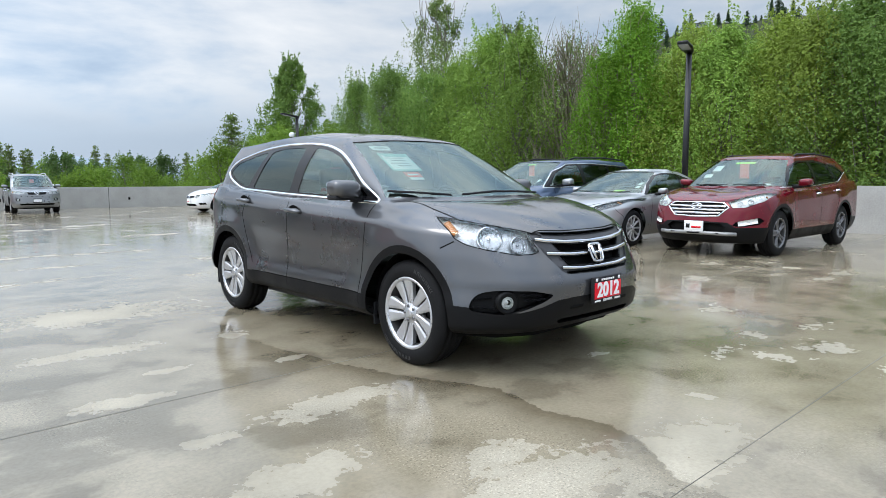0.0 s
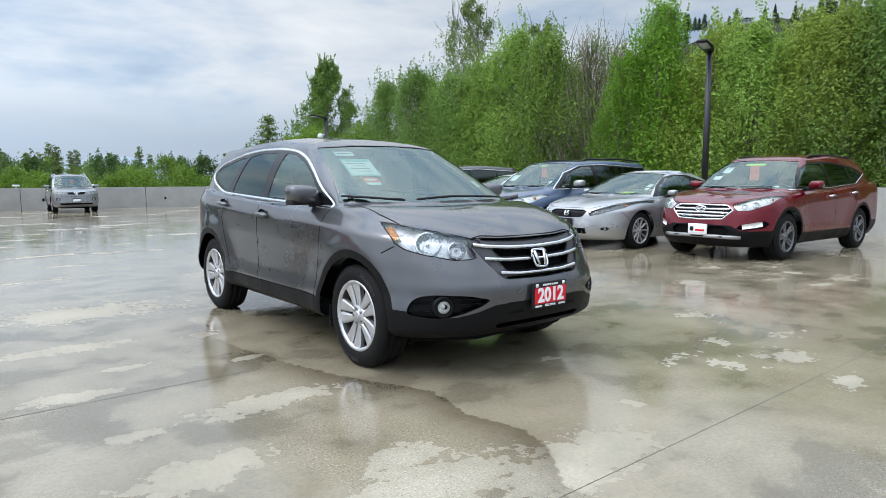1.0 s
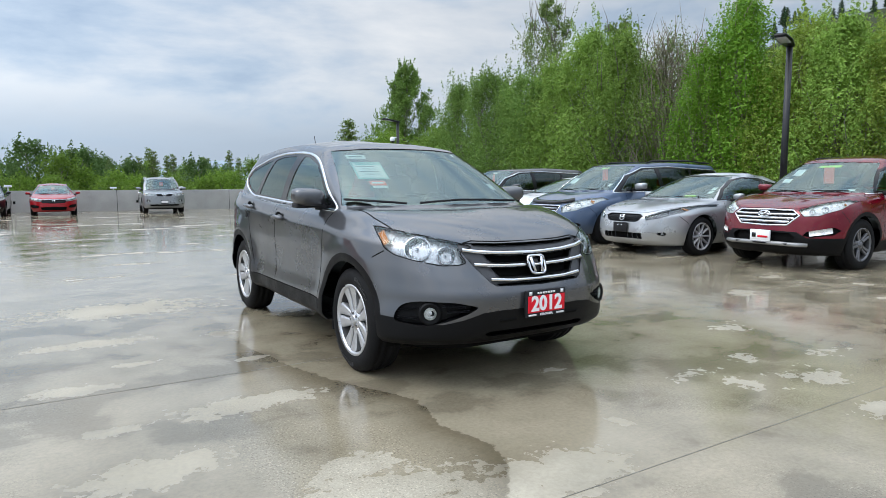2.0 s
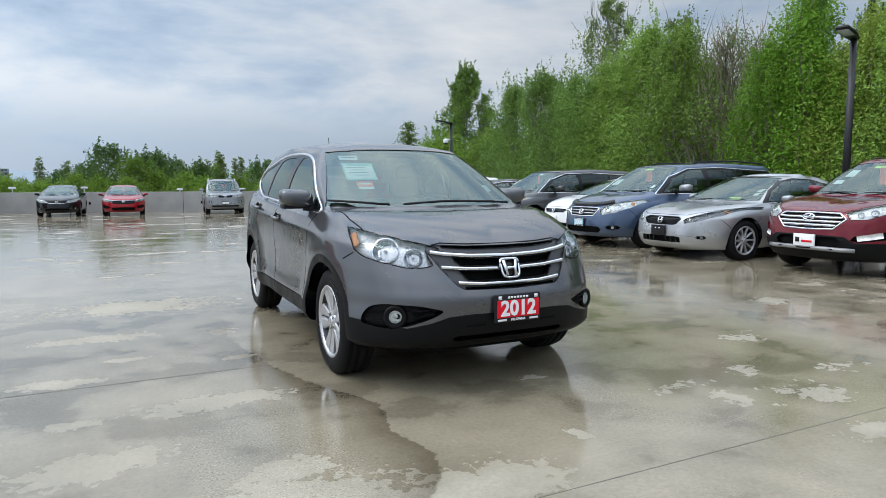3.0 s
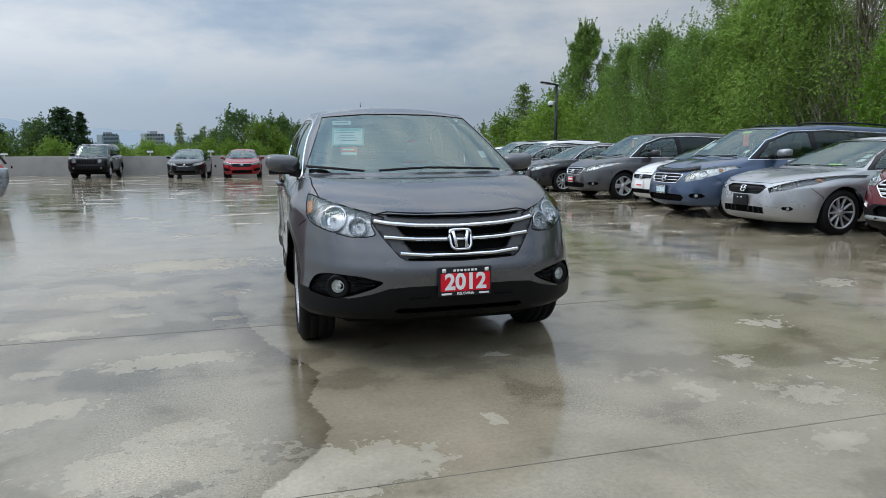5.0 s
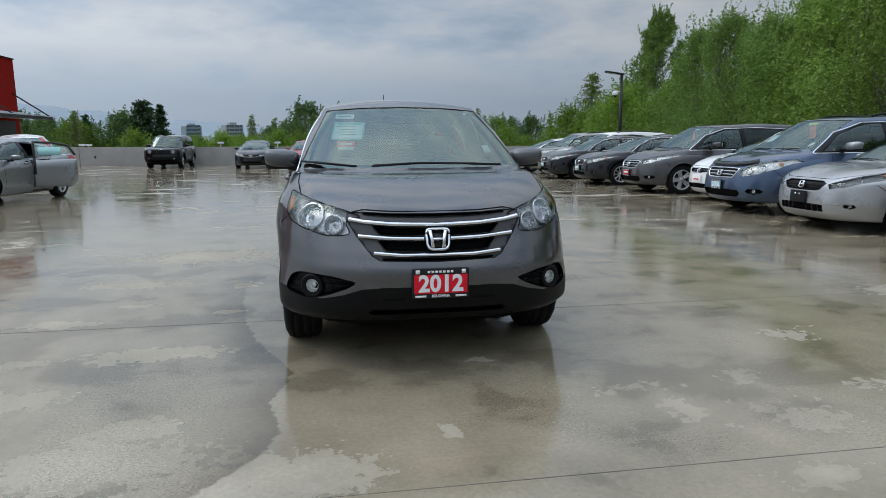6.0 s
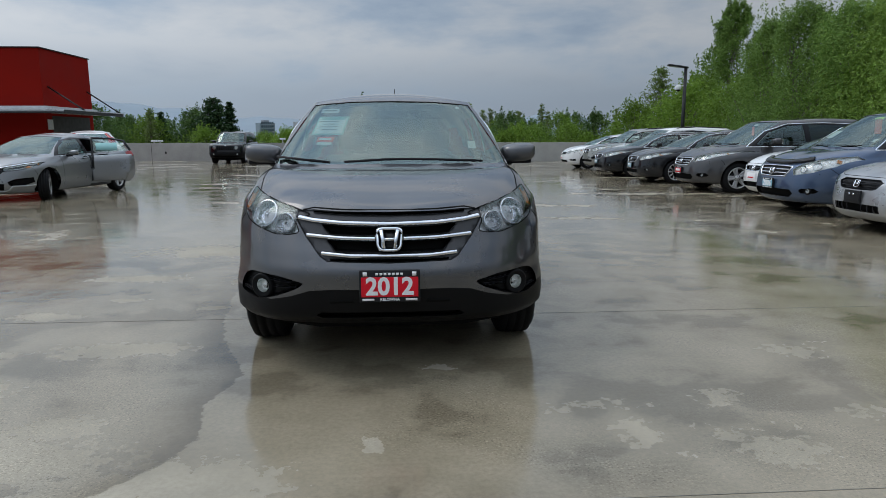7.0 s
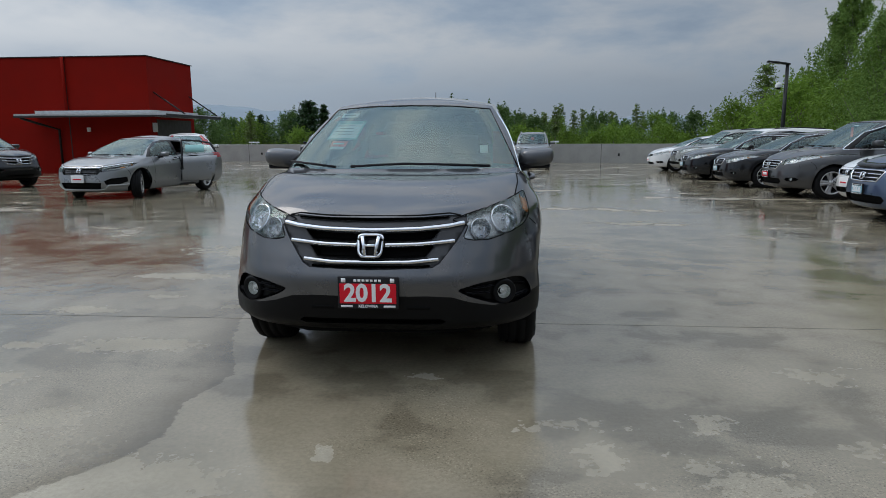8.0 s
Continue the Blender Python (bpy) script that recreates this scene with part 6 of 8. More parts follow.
# ---- the graphite sport utility car in the middle of the deck ----
CRV = dict(
    rows=[(0.30, 0.28, 0.29, 0.30, 0.33, -2.10, 0.86, 2.12, 0.85, 0.95, 3.3, 2.6),
          (0.35, 0.33, 0.33, 0.36, 0.40, -2.17, 0.9, 2.24, 0.90, 0.95, 3.1, 2.6),
          (0.45, 0.44, 0.43, 0.46, 0.50, -2.21, 0.908, 2.28, 0.95, 0.95, 2.9, 2.6),
          (0.57, 0.57, 0.56, 0.58, 0.60, -2.225, 0.892, 2.29, 0.98, 0.95, 2.85, 2.6),
          (0.645, 0.68, 0.68, 0.70, 0.72, -2.195, 0.893, 2.28, 0.98, 0.95, 2.85, 2.6),
          (0.73, 0.80, 0.82, 0.86, 0.90, -2.150, 0.902, 2.27, 0.98, 0.95, 2.8, 2.6),
          (0.82, 0.91, 0.95, 1.01, 1.06, -2.110, 0.902, 2.25, 0.98, 0.95, 2.75, 2.6),
          (0.885, 1.00, 1.065, 1.125, 1.17, -2.060, 0.862, 2.22, 0.98, 0.95, 2.6, 2.6)],
    glass=[(1.085, 1.075, 1.085, 1.15, 1.19, -1.27, 0.805, 2.15, 0.32, 0.75, 2.5, 2.6),
           (1.33, 1.32, 1.34, 1.36, 1.37, -0.82, 0.735, 2.06, 0.32, 0.7, 2.5, 2.6)],
    roof=(1.54, 1.54, 1.585, 1.55, 1.52, -0.43, 0.61, 1.96, 0.32, 0.6, 2.6, 2.8),
    shell=dict(counts=(40, 56, 24), levels=38, hood=14, hood_crown=0.045, roof_crown=0.07, flares=((-1.31, 0.345, 0.44, 0.028), (1.31, 0.345, 0.44, 0.03))),
    axle=(-1.31, 1.31), track=0.775, hub=0.347, radius=0.352, tyre=0.225, rim=0.236, arch=0.048, clad=0.055, sill=0.43, rear_lower=0.5,
    lower=([(-0.01, 0.10), (1.0, 0.10), (1.0, 0.475), (0.80, 0.45), (0.64, 0.425), (0.52, 0.455), (0.42, 0.49), (0.30, 0.50), (-0.01, 0.50)],),
    nose_to=-0.9,
    dlo=[(-0.95, 1.07), (-0.18, 1.09), (0.28, 1.105), (1.18, 1.145), (1.42, 1.215), (1.60, 1.30), (1.44, 1.40), (1.01, 1.485), (0.61, 1.515), (0.22, 1.512), (-0.05, 1.487), (-0.28, 1.425), (-0.49, 1.32), (-0.69, 1.175)],
    windows=(([(-0.78, 1.105), (-0.18, 1.11), (0.19, 1.122), (0.10, 1.485), (-0.04, 1.468), (-0.27, 1.405), (-0.47, 1.305), (-0.63, 1.185)], 1),
             ([(0.32, 1.125), (0.98, 1.155), (0.80, 1.468), (0.61, 1.492), (0.25, 1.49)], 2),
             ([(1.08, 1.165), (1.17, 1.17), (1.38, 1.225), (1.53, 1.30), (1.41, 1.38), (1.0, 1.46), (0.88, 1.465)], 3)),
    screen=[(-0.01, 1.10), (0.5, 1.10), (0.793, 1.10), (0.593, 1.515), (0.3, 1.535), (-0.01, 1.54)], screen_to=0.2,
    back=[(-0.01, 1.22), (0.70, 1.22), (0.56, 1.46), (-0.01, 1.47)], back_from=1.7,
    head=[(0.412, 0.875), (0.50, 0.903), (0.64, 0.94), (0.74, 0.968), (0.805, 0.992), (0.828, 0.915), (0.832, 0.87), (0.815, 0.843), (0.797, 0.824), (0.733, 0.798), (0.61, 0.768), (0.525, 0.77), (0.472, 0.782), (0.50, 0.845)], lamp_depth=0.052, lamp_gap=0.006,
    bulbs=((0.705, 0.877, 0.078), (0.575, 0.832, 0.054)), indicator=([(0.798, 0.965), (0.816, 0.895)], 0.042),
    grille=[(-0.01, 0.885), (0.25, 0.889), (0.40, 0.898), (0.49, 0.893), (0.50, 0.86), (0.44, 0.765), (0.36, 0.665), (0.32, 0.642), (-0.01, 0.632)],
    slots=([(-0.01, 0.882), (0.26, 0.886), (0.4, 0.891), (0.4, 0.884), (0.26, 0.874), (-0.01, 0.867)], [(-0.01, 0.808), (0.2, 0.813), (0.355, 0.826), (0.31, 0.777), (0.2, 0.771), (-0.01, 0.768)],
           [(-0.01, 0.738), (0.2, 0.741), (0.325, 0.748), (0.28, 0.693), (0.2, 0.688), (-0.01, 0.685)], [(-0.01, 0.652), (0.2, 0.653), (0.31, 0.656), (0.30, 0.645), (-0.01, 0.637)]),
    bars=(([(0, 0.825), (0.25, 0.833), (0.40, 0.846), (0.478, 0.858)], 0.022, 0.01, M_CHROME), ([(0.075, 0.753), (0.25, 0.758), (0.43, 0.772)], 0.02, 0.01, M_CHROME),
          ([(0, 0.669), (0.2, 0.671), (0.35, 0.684)], 0.02, 0.01, M_CHROME)),
    fog_cut=0.03, fog=[(0.845, 0.435), (0.835, 0.49), (0.80, 0.543), (0.74, 0.563), (0.58, 0.558), (0.44, 0.527), (0.50, 0.49), (0.63, 0.437), (0.73, 0.415)], fog_at=(0.69, 0.487, 0.036), pocket_ribs=(([(0.50, 0.505), (0.62, 0.50)], 0.01), ([(0.52, 0.53), (0.64, 0.535)], 0.01), ([(0.755, 0.52), (0.83, 0.5)], 0.01), ([(0.75, 0.455), (0.83, 0.46)], 0.01)),
    intake=[(-0.01, 0.335), (0.36, 0.335), (0.39, 0.352), (0.36, 0.37), (-0.01, 0.37)], grille_mat=M_GRILLE,
    tail=[(0.60, 1.0), (0.93, 1.0), (0.93, 1.12), (0.78, 1.36), (0.6, 1.36)], tail_from=1.76,
    badge=(0, 0.752, 0.07, 0.058, "trap"), badge_tilt=-22,
    seams=([(0.2, 1.09), (0.19, 0.9), (0.2, 0.66), (0.21, 0.32)], [(-0.9, 1.05), (-0.86, 0.76), (-0.82, 0.32)], [(0.89, 1.13), (1.0, 0.92), (0.93, 0.75), (0.8, 0.5)], [(-0.86, 0.43), (0.8, 0.43)], [(-1.70, 0.845), (-1.62, 0.80)]),
    front_seams=([(0, 0.894), (0.25, 0.898), (0.40, 0.907), (0.46, 0.895)],),
    top_seams=([(0.75, -1.66), (0.772, -1.45), (0.768, -1.2)],),
    trims=((loop([(-0.97, 1.06), (-0.18, 1.085), (0.28, 1.1), (1.18, 1.138), (1.42, 1.205), (1.61, 1.295), (1.45, 1.41), (1.01, 1.495), (0.61, 1.525), (0.22, 1.522), (-0.05, 1.497), (-0.28, 1.435), (-0.49, 1.332), (-0.7, 1.185)], 0.11), 0.025, M_CHROME),), dlo_cut=0.1,
    handles=((0.96, 1.04), (0.07, 0.975)), mirror=(-0.66, 1.155, 0.925), arm_x=0.80, mirror_size=1.1,
    rim_mat=M_RIM, spokes=(5, 0.045, 0.05, 0.2, 0.016, 0.047), wheel_steps=72, tyre_marks=True, seat=(0.5, 0.05),
    wipers=([(-0.765, 1.13), (-0.6, 1.116), (-0.4, 1.098)], [(-0.3, 1.1), (-0.12, 1.11), (0.05, 1.117), (0.3, 1.112), (0.6, 1.1)]), wiper_size=0.009,
    cloth=M_LIGHTSEAT, screen_glass=M_GLASS,
)


def crv_extra(car, tree, c):
    dealer_plate(car, -2.243, 0.525, M_PLATERED, "2012")
    # sheets behind the windscreen
    st = sticker(tree, car, -0.44, 1.365, 0.23, 0.135, M_PAPERBLUE, "price_sheet", label="white printed price sheet with a teal border", tilt=0.25)
    sticker(tree, car, -0.44, 1.362, 0.205, 0.112, M_PAPER, "printed_area", inset=-0.0095, tilt=0.25)
    sticker(tree, car, -0.425, 1.41, 0.18, 0.013, M_PAPERBLUE, "print_bar", inset=-0.008, tilt=0.25)
    for k in range(4):
        sticker(tree, car, -0.455 + 0.012 * (k % 2), 1.392 - 0.02 * k, 0.14 - 0.03 * (k % 2), 0.005, M_PRINT, "print_bar", inset=-0.008, tilt=0.25)
    sticker(tree, car, -0.46, 1.475, 0.14, 0.034, M_PAPER, "white_label", tilt=0.2)
    sticker(tree, car, -0.46, 1.475, 0.1, 0.008, M_PRINT, "print_bar", inset=-0.0095, tilt=0.2)
    sticker(tree, car, -0.46, 1.268, 0.12, 0.036, M_PAPERRED, "red_label", tilt=0.2)
    sticker(tree, car, -0.462, 1.268, 0.085, 0.012, M_PAPER, "print_bar", inset=-0.0095, tilt=0.2)
    sticker(tree, car, -0.465, 1.24, 0.105, 0.018, M_PAPER, "white_label", tilt=0.2)
    sticker(tree, car, 0.56, 1.23, 0.055, 0.05, M_PAPER, "white_label")
    sticker(tree, car, 0.5, 1.5, 0.03, 0.02, M_PAPER, "white_label")
    part("splash_shield", slab([(-0.72, -1.68), (0.72, -1.68), (0.62, -1.86), (0.4, -1.98), (-0.4, -1.98), (-0.62, -1.86)], (0, 1), 0.235, 0.06, 0.01), M_GAP, car)
    for s in (1, -1):
        part("bumper_slot", ribbon(tree, [(0.19, 0.437), (0.31, 0.434)], (0, 2), s, 0.02, 0.001, third=-1), M_GAP, car)
    part("antenna", tube([(0, 1.55, 1.60), (0, 1.6, 1.765)], [0.006, 0.003], 6), M_PLASTIC, car)
    part("antenna_base", lathe([(1.585, 0.03), (1.615, 0.022), (1.625, 0.001)], "z", 16, m=Matrix.Translation((0, 1.55, 0))), M_PLASTIC, car)
    for s in (1, -1):
        part("mud_flap", box((s * 0.76 - 0.09, -0.9, 0.2), (s * 0.76 + 0.09, -0.885, 0.36), 0.004), M_PLASTIC, car)
        part("mud_flap", box((s * 0.76 - 0.09, 1.71, 0.2), (s * 0.76 + 0.09, 1.725, 0.36), 0.004), M_PLASTIC, car)
    part("rear_view_mirror", box((-0.12, -0.42, 1.41), (0.12, -0.39, 1.47), 0.012), M_SEAT, car)


build_car(CRV, M_CRV, "sport_utility_car", "graphite grey compact sport utility car with chrome grille on wet concrete", "car", extra=crv_extra)

# ---- the other cars ----
def family(F, R, W, zh, zc, zb, zb2, zt, zr, yc, ycz, rf, rr, rb, rbz, wr, cf=0.9, nf=2.7, cr=0.5, base=0.24, pz=0.52, slope=0.09, gw=0.07, rcf=0.34, crown=0.04, deck=0.02, roofc=0.05):
    """Loft rows from the main measures of a car."""
    rows = [(base, base - 0.02, base, base, base + 0.04, F + 0.10, W - 0.085, R - 0.12, cf - 0.05, cr, nf, 4.0),
            (base + 0.09, base + 0.08, base + 0.08, base + 0.09, base + 0.12, F + 0.02, W - 0.045, R - 0.03, cf, cr, nf, 4.0),
            (pz - 0.06, pz - 0.06, pz - 0.06, pz - 0.04, pz, F, W - 0.015, R, cf, cr, nf, 4.0),
            (pz + 0.07, pz + 0.07, pz + 0.09, pz + 0.10, pz + 0.12, F + 0.015, W - 0.003, R - 0.005, cf, cr, nf, 4.0),
            ((pz + zh) / 2 + 0.04, (pz + zc) / 2 + 0.05, (pz + zb) / 2 + 0.06, (pz + zb2) / 2 + 0.07, (pz + zt) / 2 + 0.08, F + slope * 0.5, W, R - 0.02, cf, cr, nf, 4.0),
            (zh - 0.05, zc - 0.07, zb - 0.09, zb2 - 0.09, zt - 0.07, F + slope, W - 0.012, R - 0.035, cf, cr, nf, 4.0),
            (zh, zc, zb - 0.02, zb2 - 0.02, zt, F + slope + 0.06, W - 0.04, R - 0.07, cf, cr, nf, 4.0)]
    g = [(ycz, ycz - 0.01, zb, zb2, rbz, yc, W - gw - 0.02, rb, rcf, cr, 2.5, 3.2),
         ((ycz + zr) / 2, (ycz + zr) / 2, (zb + zr) / 2, (zb2 + zr) / 2, (rbz + zr) / 2 - 0.03, (yc + rf) / 2 + 0.01, (W - gw + wr) / 2 + 0.015, (rb + rr) / 2 + 0.03, rcf, cr, 2.5, 3.2)]
    roof = (zr - 0.045, zr - 0.045, zr - 0.005, zr - 0.04, zr - 0.06, rf, wr, rr, rcf, cr, 2.6, 3.2)
    return dict(rows=rows, glass=g, roof=roof, shell=dict(counts=(24, 34, 16), levels=22, hood=9, hood_crown=crown, deck_crown=deck, roof_crown=roofc, cap=5))


def with_arches(c, half, hub, r, grow=0.02):
    c["shell"]["flares"] = ((-half, hub, r, grow), (half, hub, r, grow))
    c["axle"], c["hub"] = (-half, half), hub
    return c


def paper(car, tree, x, z, w=0.16, h=0.25, material=None, name="price_tag"):
    """A sheet on the windscreen, or a card that hangs behind it."""
    if name != "price_tag":
        sticker(tree, car, x, z, w, h, material or M_PAPER, name)
        return
    p, no = on_shell(tree, x, z + h / 2, (0, 2), -1)
    part(name, box((x - w / 2, p.y + 0.02, z - h / 2), (x + w / 2, p.y + 0.023, z + h / 2)), M_PAPERRED, car, smooth=False)


SANTA = with_arches(family(-2.28, 2.40, 0.94, 0.86, 0.98, 1.06, 1.16, 1.14, 1.63, -1.28, 1.06, -0.42, 2.0, 2.2, 1.2, 0.62, pz=0.50, cf=0.85, nf=3.0), 1.35, 0.36, 0.45, 0.025)
SANTA.update(track=0.815, radius=0.365, tyre=0.235, rim=0.235, arch=0.05, clad=0.05, sill=0.40, rear_lower=0.5, nose_to=-0.95,
    lower=([(-0.01, 0.1), (1.0, 0.1), (1.0, 0.47), (0.62, 0.47), (0.5, 0.545), (-0.01, 0.56)],),
    dlo=[(-1.06, 1.08), (0.3, 1.1), (1.3, 1.16), (1.72, 1.32), (1.4, 1.45), (0.5, 1.53), (-0.2, 1.51), (-0.62, 1.4)],
    windows=(([(-0.9, 1.11), (0.22, 1.125), (0.16, 1.49), (-0.18, 1.485), (-0.57, 1.385)], 1), ([(0.33, 1.13), (1.1, 1.17), (0.98, 1.46), (0.3, 1.5)], 2), ([(1.18, 1.18), (1.3, 1.19), (1.6, 1.315), (1.37, 1.42), (1.07, 1.455)], 3)),
    screen=[(-0.01, 1.085), (0.55, 1.085), (0.838, 1.085), (0.612, 1.525), (0.3, 1.545), (-0.01, 1.55)], screen_to=0.25, back=[(-0.01, 1.24), (0.72, 1.24), (0.56, 1.5), (-0.01, 1.51)], back_from=1.7,
    head=[(0.465, 0.85), (0.66, 0.935), (0.84, 0.99), (0.905, 0.975), (0.88, 0.865), (0.72, 0.775), (0.55, 0.765)], bulbs=((0.75, 0.875, 0.045), (0.63, 0.845, 0.036)), amber=(0.87, 0.94, 0.03, 0.03),
    grille=[(-0.01, 0.855), (0.40, 0.85), (0.50, 0.775), (0.36, 0.635), (-0.01, 0.62)], grille_mat=M_GLOSSBLACK,
    bars=(([(0, 0.85), (0.40, 0.845), (0.50, 0.775), (0.36, 0.64), (0, 0.628)], 0.022, 0.012, M_CHROME), ([(0, 0.785), (0.45, 0.79)], 0.028, 0.012, M_CHROME), ([(0, 0.735), (0.44, 0.735)], 0.028, 0.012, M_CHROME), ([(0, 0.685), (0.38, 0.685)], 0.028, 0.012, M_CHROME)),
    badge=(0, 0.79, 0.085, 0.043, "oval"), lamp_gap=0.007, fog=[(0.57, 0.50), (0.61, 0.555), (0.86, 0.62), (0.905, 0.575), (0.86, 0.515), (0.66, 0.475)],
    intake=[(-0.01, 0.40), (0.44, 0.40), (0.48, 0.47), (0.40, 0.53), (-0.01, 0.53)], tail=[(0.62, 0.95), (0.86, 0.95), (0.86, 1.15), (0.62, 1.12)],
    seams=([(0.26, 1.08), (0.27, 0.8), (0.26, 0.4)], [(-0.88, 1.05), (-0.86, 0.7), (-0.84, 0.4)], [(1.12, 1.15), (1.05, 0.8), (0.86, 0.5)]), front_seams=([(0, 0.87), (0.45, 0.865), (0.66, 0.945), (0.84, 1.0)],),
    trims=(([(-1.08, 1.07), (0.3, 1.095), (1.3, 1.152), (1.73, 1.315)], 0.018, M_CHROME),), handles=((1.0, 1.0), (0.1, 0.96)), handle_mat=M_CHROME, mirror=(-0.66, 1.15, 1.02), arm_x=0.84,
    rim_mat=M_DARKRIM, spokes=(5, 0.028, 0.05, 0.2, 0.017, 0.02), seat=(0.5, 0.05), wipers=([(-0.6, 1.1), (0.0, 1.1)], [(0.1, 1.1), (0.6, 1.1)]),
    rails=([(0.57, -0.1, 1.57), (0.575, 0.05, 1.625), (0.585, 0.8, 1.645), (0.575, 1.6, 1.61), (0.57, 1.75, 1.56)],))


def santa_extra(car, tree, c):
    dealer_plate(car, -2.298, 0.475, M_PLATEWHITE, lines=False, frame_mat=M_PLATEWHITE)
    part("plate_mark", box((-0.12, -2.318, 0.445), (-0.06, -2.312, 0.51)), M_GLOSSBLACK, car)
    part("plate_mark", box((-0.03, -2.318, 0.445), (0.125, -2.312, 0.475)), M_PLATERED, car)
    for s in (1, -1):
        part("fog_lamp", ribbon(tree, [(0.64, 0.53), (0.74, 0.548), (0.85, 0.578)], (0, 2), s, 0.075, -0.012, third=-1), M_LAMPROW, car)
    part("skid_plate", tube([(-0.62, -2.16, 0.37), (-0.5, -2.25, 0.37), (0, -2.285, 0.375), (0.5, -2.25, 0.37), (0.62, -2.16, 0.37)], 0.03, 8), M_STEELTRIM, car)
    for x in (-0.3, 0.0, 0.3):
        part("skid_slot", box((x - 0.1, -2.325 + abs(x) * 0.12, 0.364), (x + 0.1, -2.29 + abs(x) * 0.12, 0.384), 0.005), M_GAP, car)
    paper(car, tree, 0.0, 1.34)
    paper(car, tree, 0.0, 1.49, 0.34, 0.035, M_PAPERGREEN, "price_strip")
    paper(car, tree, -0.42, 1.4, 0.16, 0.1, M_PAPER, "sheet")
    paper(car, tree, -0.5, 1.27, 0.16, 0.06, M_PAPER, "sheet")
    paper(car, tree, 0.6, 1.13, 0.09, 0.025, M_PAPER, "sheet")


ACCORD = with_arches(family(-2.33, 2.52, 0.925, 0.73, 0.83, 0.90, 0.98, 1.0, 1.40, -1.18, 0.93, -0.2, 1.05, 1.72, 1.02, 0.56, pz=0.46, slope=0.08, gw=0.06, cf=0.95, nf=2.9, base=0.2, roofc=0.025), 1.37, 0.325, 0.41, 0.022)
ACCORD.update(track=0.81, radius=0.33, tyre=0.23, rim=0.23, arch=0.045, nose_to=-0.95, dlo=[(-0.92, 0.92), (0.7, 0.975), (1.35, 1.03), (1.0, 1.2), (0.55, 1.31), (0.1, 1.33), (-0.25, 1.28), (-0.62, 1.12)],
    windows=(([(-0.78, 0.945), (0.52, 0.985), (0.5, 1.3), (0.1, 1.305), (-0.22, 1.26), (-0.58, 1.11)], 1), ([(0.62, 0.99), (0.72, 0.995), (1.22, 1.035), (0.97, 1.17), (0.6, 1.275)], 2)),
    screen=[(-0.01, 0.955), (0.55, 0.955), (0.79, 0.955), (0.545, 1.335), (0.3, 1.35), (-0.01, 1.353)], screen_to=0.4, back=[(-0.01, 1.06), (0.68, 1.06), (0.5, 1.32), (-0.01, 1.34)], back_from=0.9,
    head=[(0.44, 0.665), (0.62, 0.745), (0.80, 0.825), (0.9, 0.865), (0.915, 0.835), (0.86, 0.73), (0.68, 0.645), (0.48, 0.6)], bulbs=((0.72, 0.728, 0.05), (0.585, 0.678, 0.042)), amber=(0.85, 0.795, 0.1, 0.035), lamp_mat=M_LAMPDARK,
    grille=[(-0.01, 0.715), (0.33, 0.712), (0.415, 0.675), (0.34, 0.59), (0.28, 0.572), (-0.01, 0.565)], bars=(([(0, 0.71), (0.33, 0.71), (0.41, 0.675)], 0.014, 0.006, M_SILVER), ([(0, 0.62), (0.33, 0.625)], 0.016, -0.01, M_GLOSSBLACK), ([(0, 0.66), (0.36, 0.66)], 0.016, -0.01, M_GLOSSBLACK)),
    badge=(0, 0.645, 0.055, 0.045, "trap"), intake=[(-0.01, 0.29), (0.42, 0.29), (0.42, 0.385), (-0.01, 0.395)], fog=[(0.665, 0.405), (0.745, 0.41), (0.765, 0.385), (0.745, 0.36), (0.67, 0.36), (0.65, 0.382)], fog_at=(0.71, 0.385, 0.02),
    tail=[(0.5, 0.8), (1.0, 0.8), (1.0, 0.95), (0.5, 0.95)], seams=([(0.62, 0.95), (0.68, 0.7), (0.55, 0.3)], [(-0.74, 0.9), (-0.8, 0.6), (-0.8, 0.3)]), front_seams=([(0, 0.735), (0.45, 0.735), (0.66, 0.79), (0.84, 0.84)],),
    trims=(([(-0.77, 0.91), (0.7, 0.968), (1.35, 1.02)], 0.014, M_CHROME),), handles=((0.45, 0.86),), mirror=(-0.5, 0.99, 0.98), arm_x=0.8, mirror_size=0.85, rim_mat=M_RIM, spokes=(10, 0.0, 0.05, 0.2, 0.013, 0.016), seat=(0.36, 0.25),
    wipers=([(-0.6, 0.965), (0.0, 0.965)], [(0.1, 0.965), (0.6, 0.965)]), rear_glass=M_GLASS)


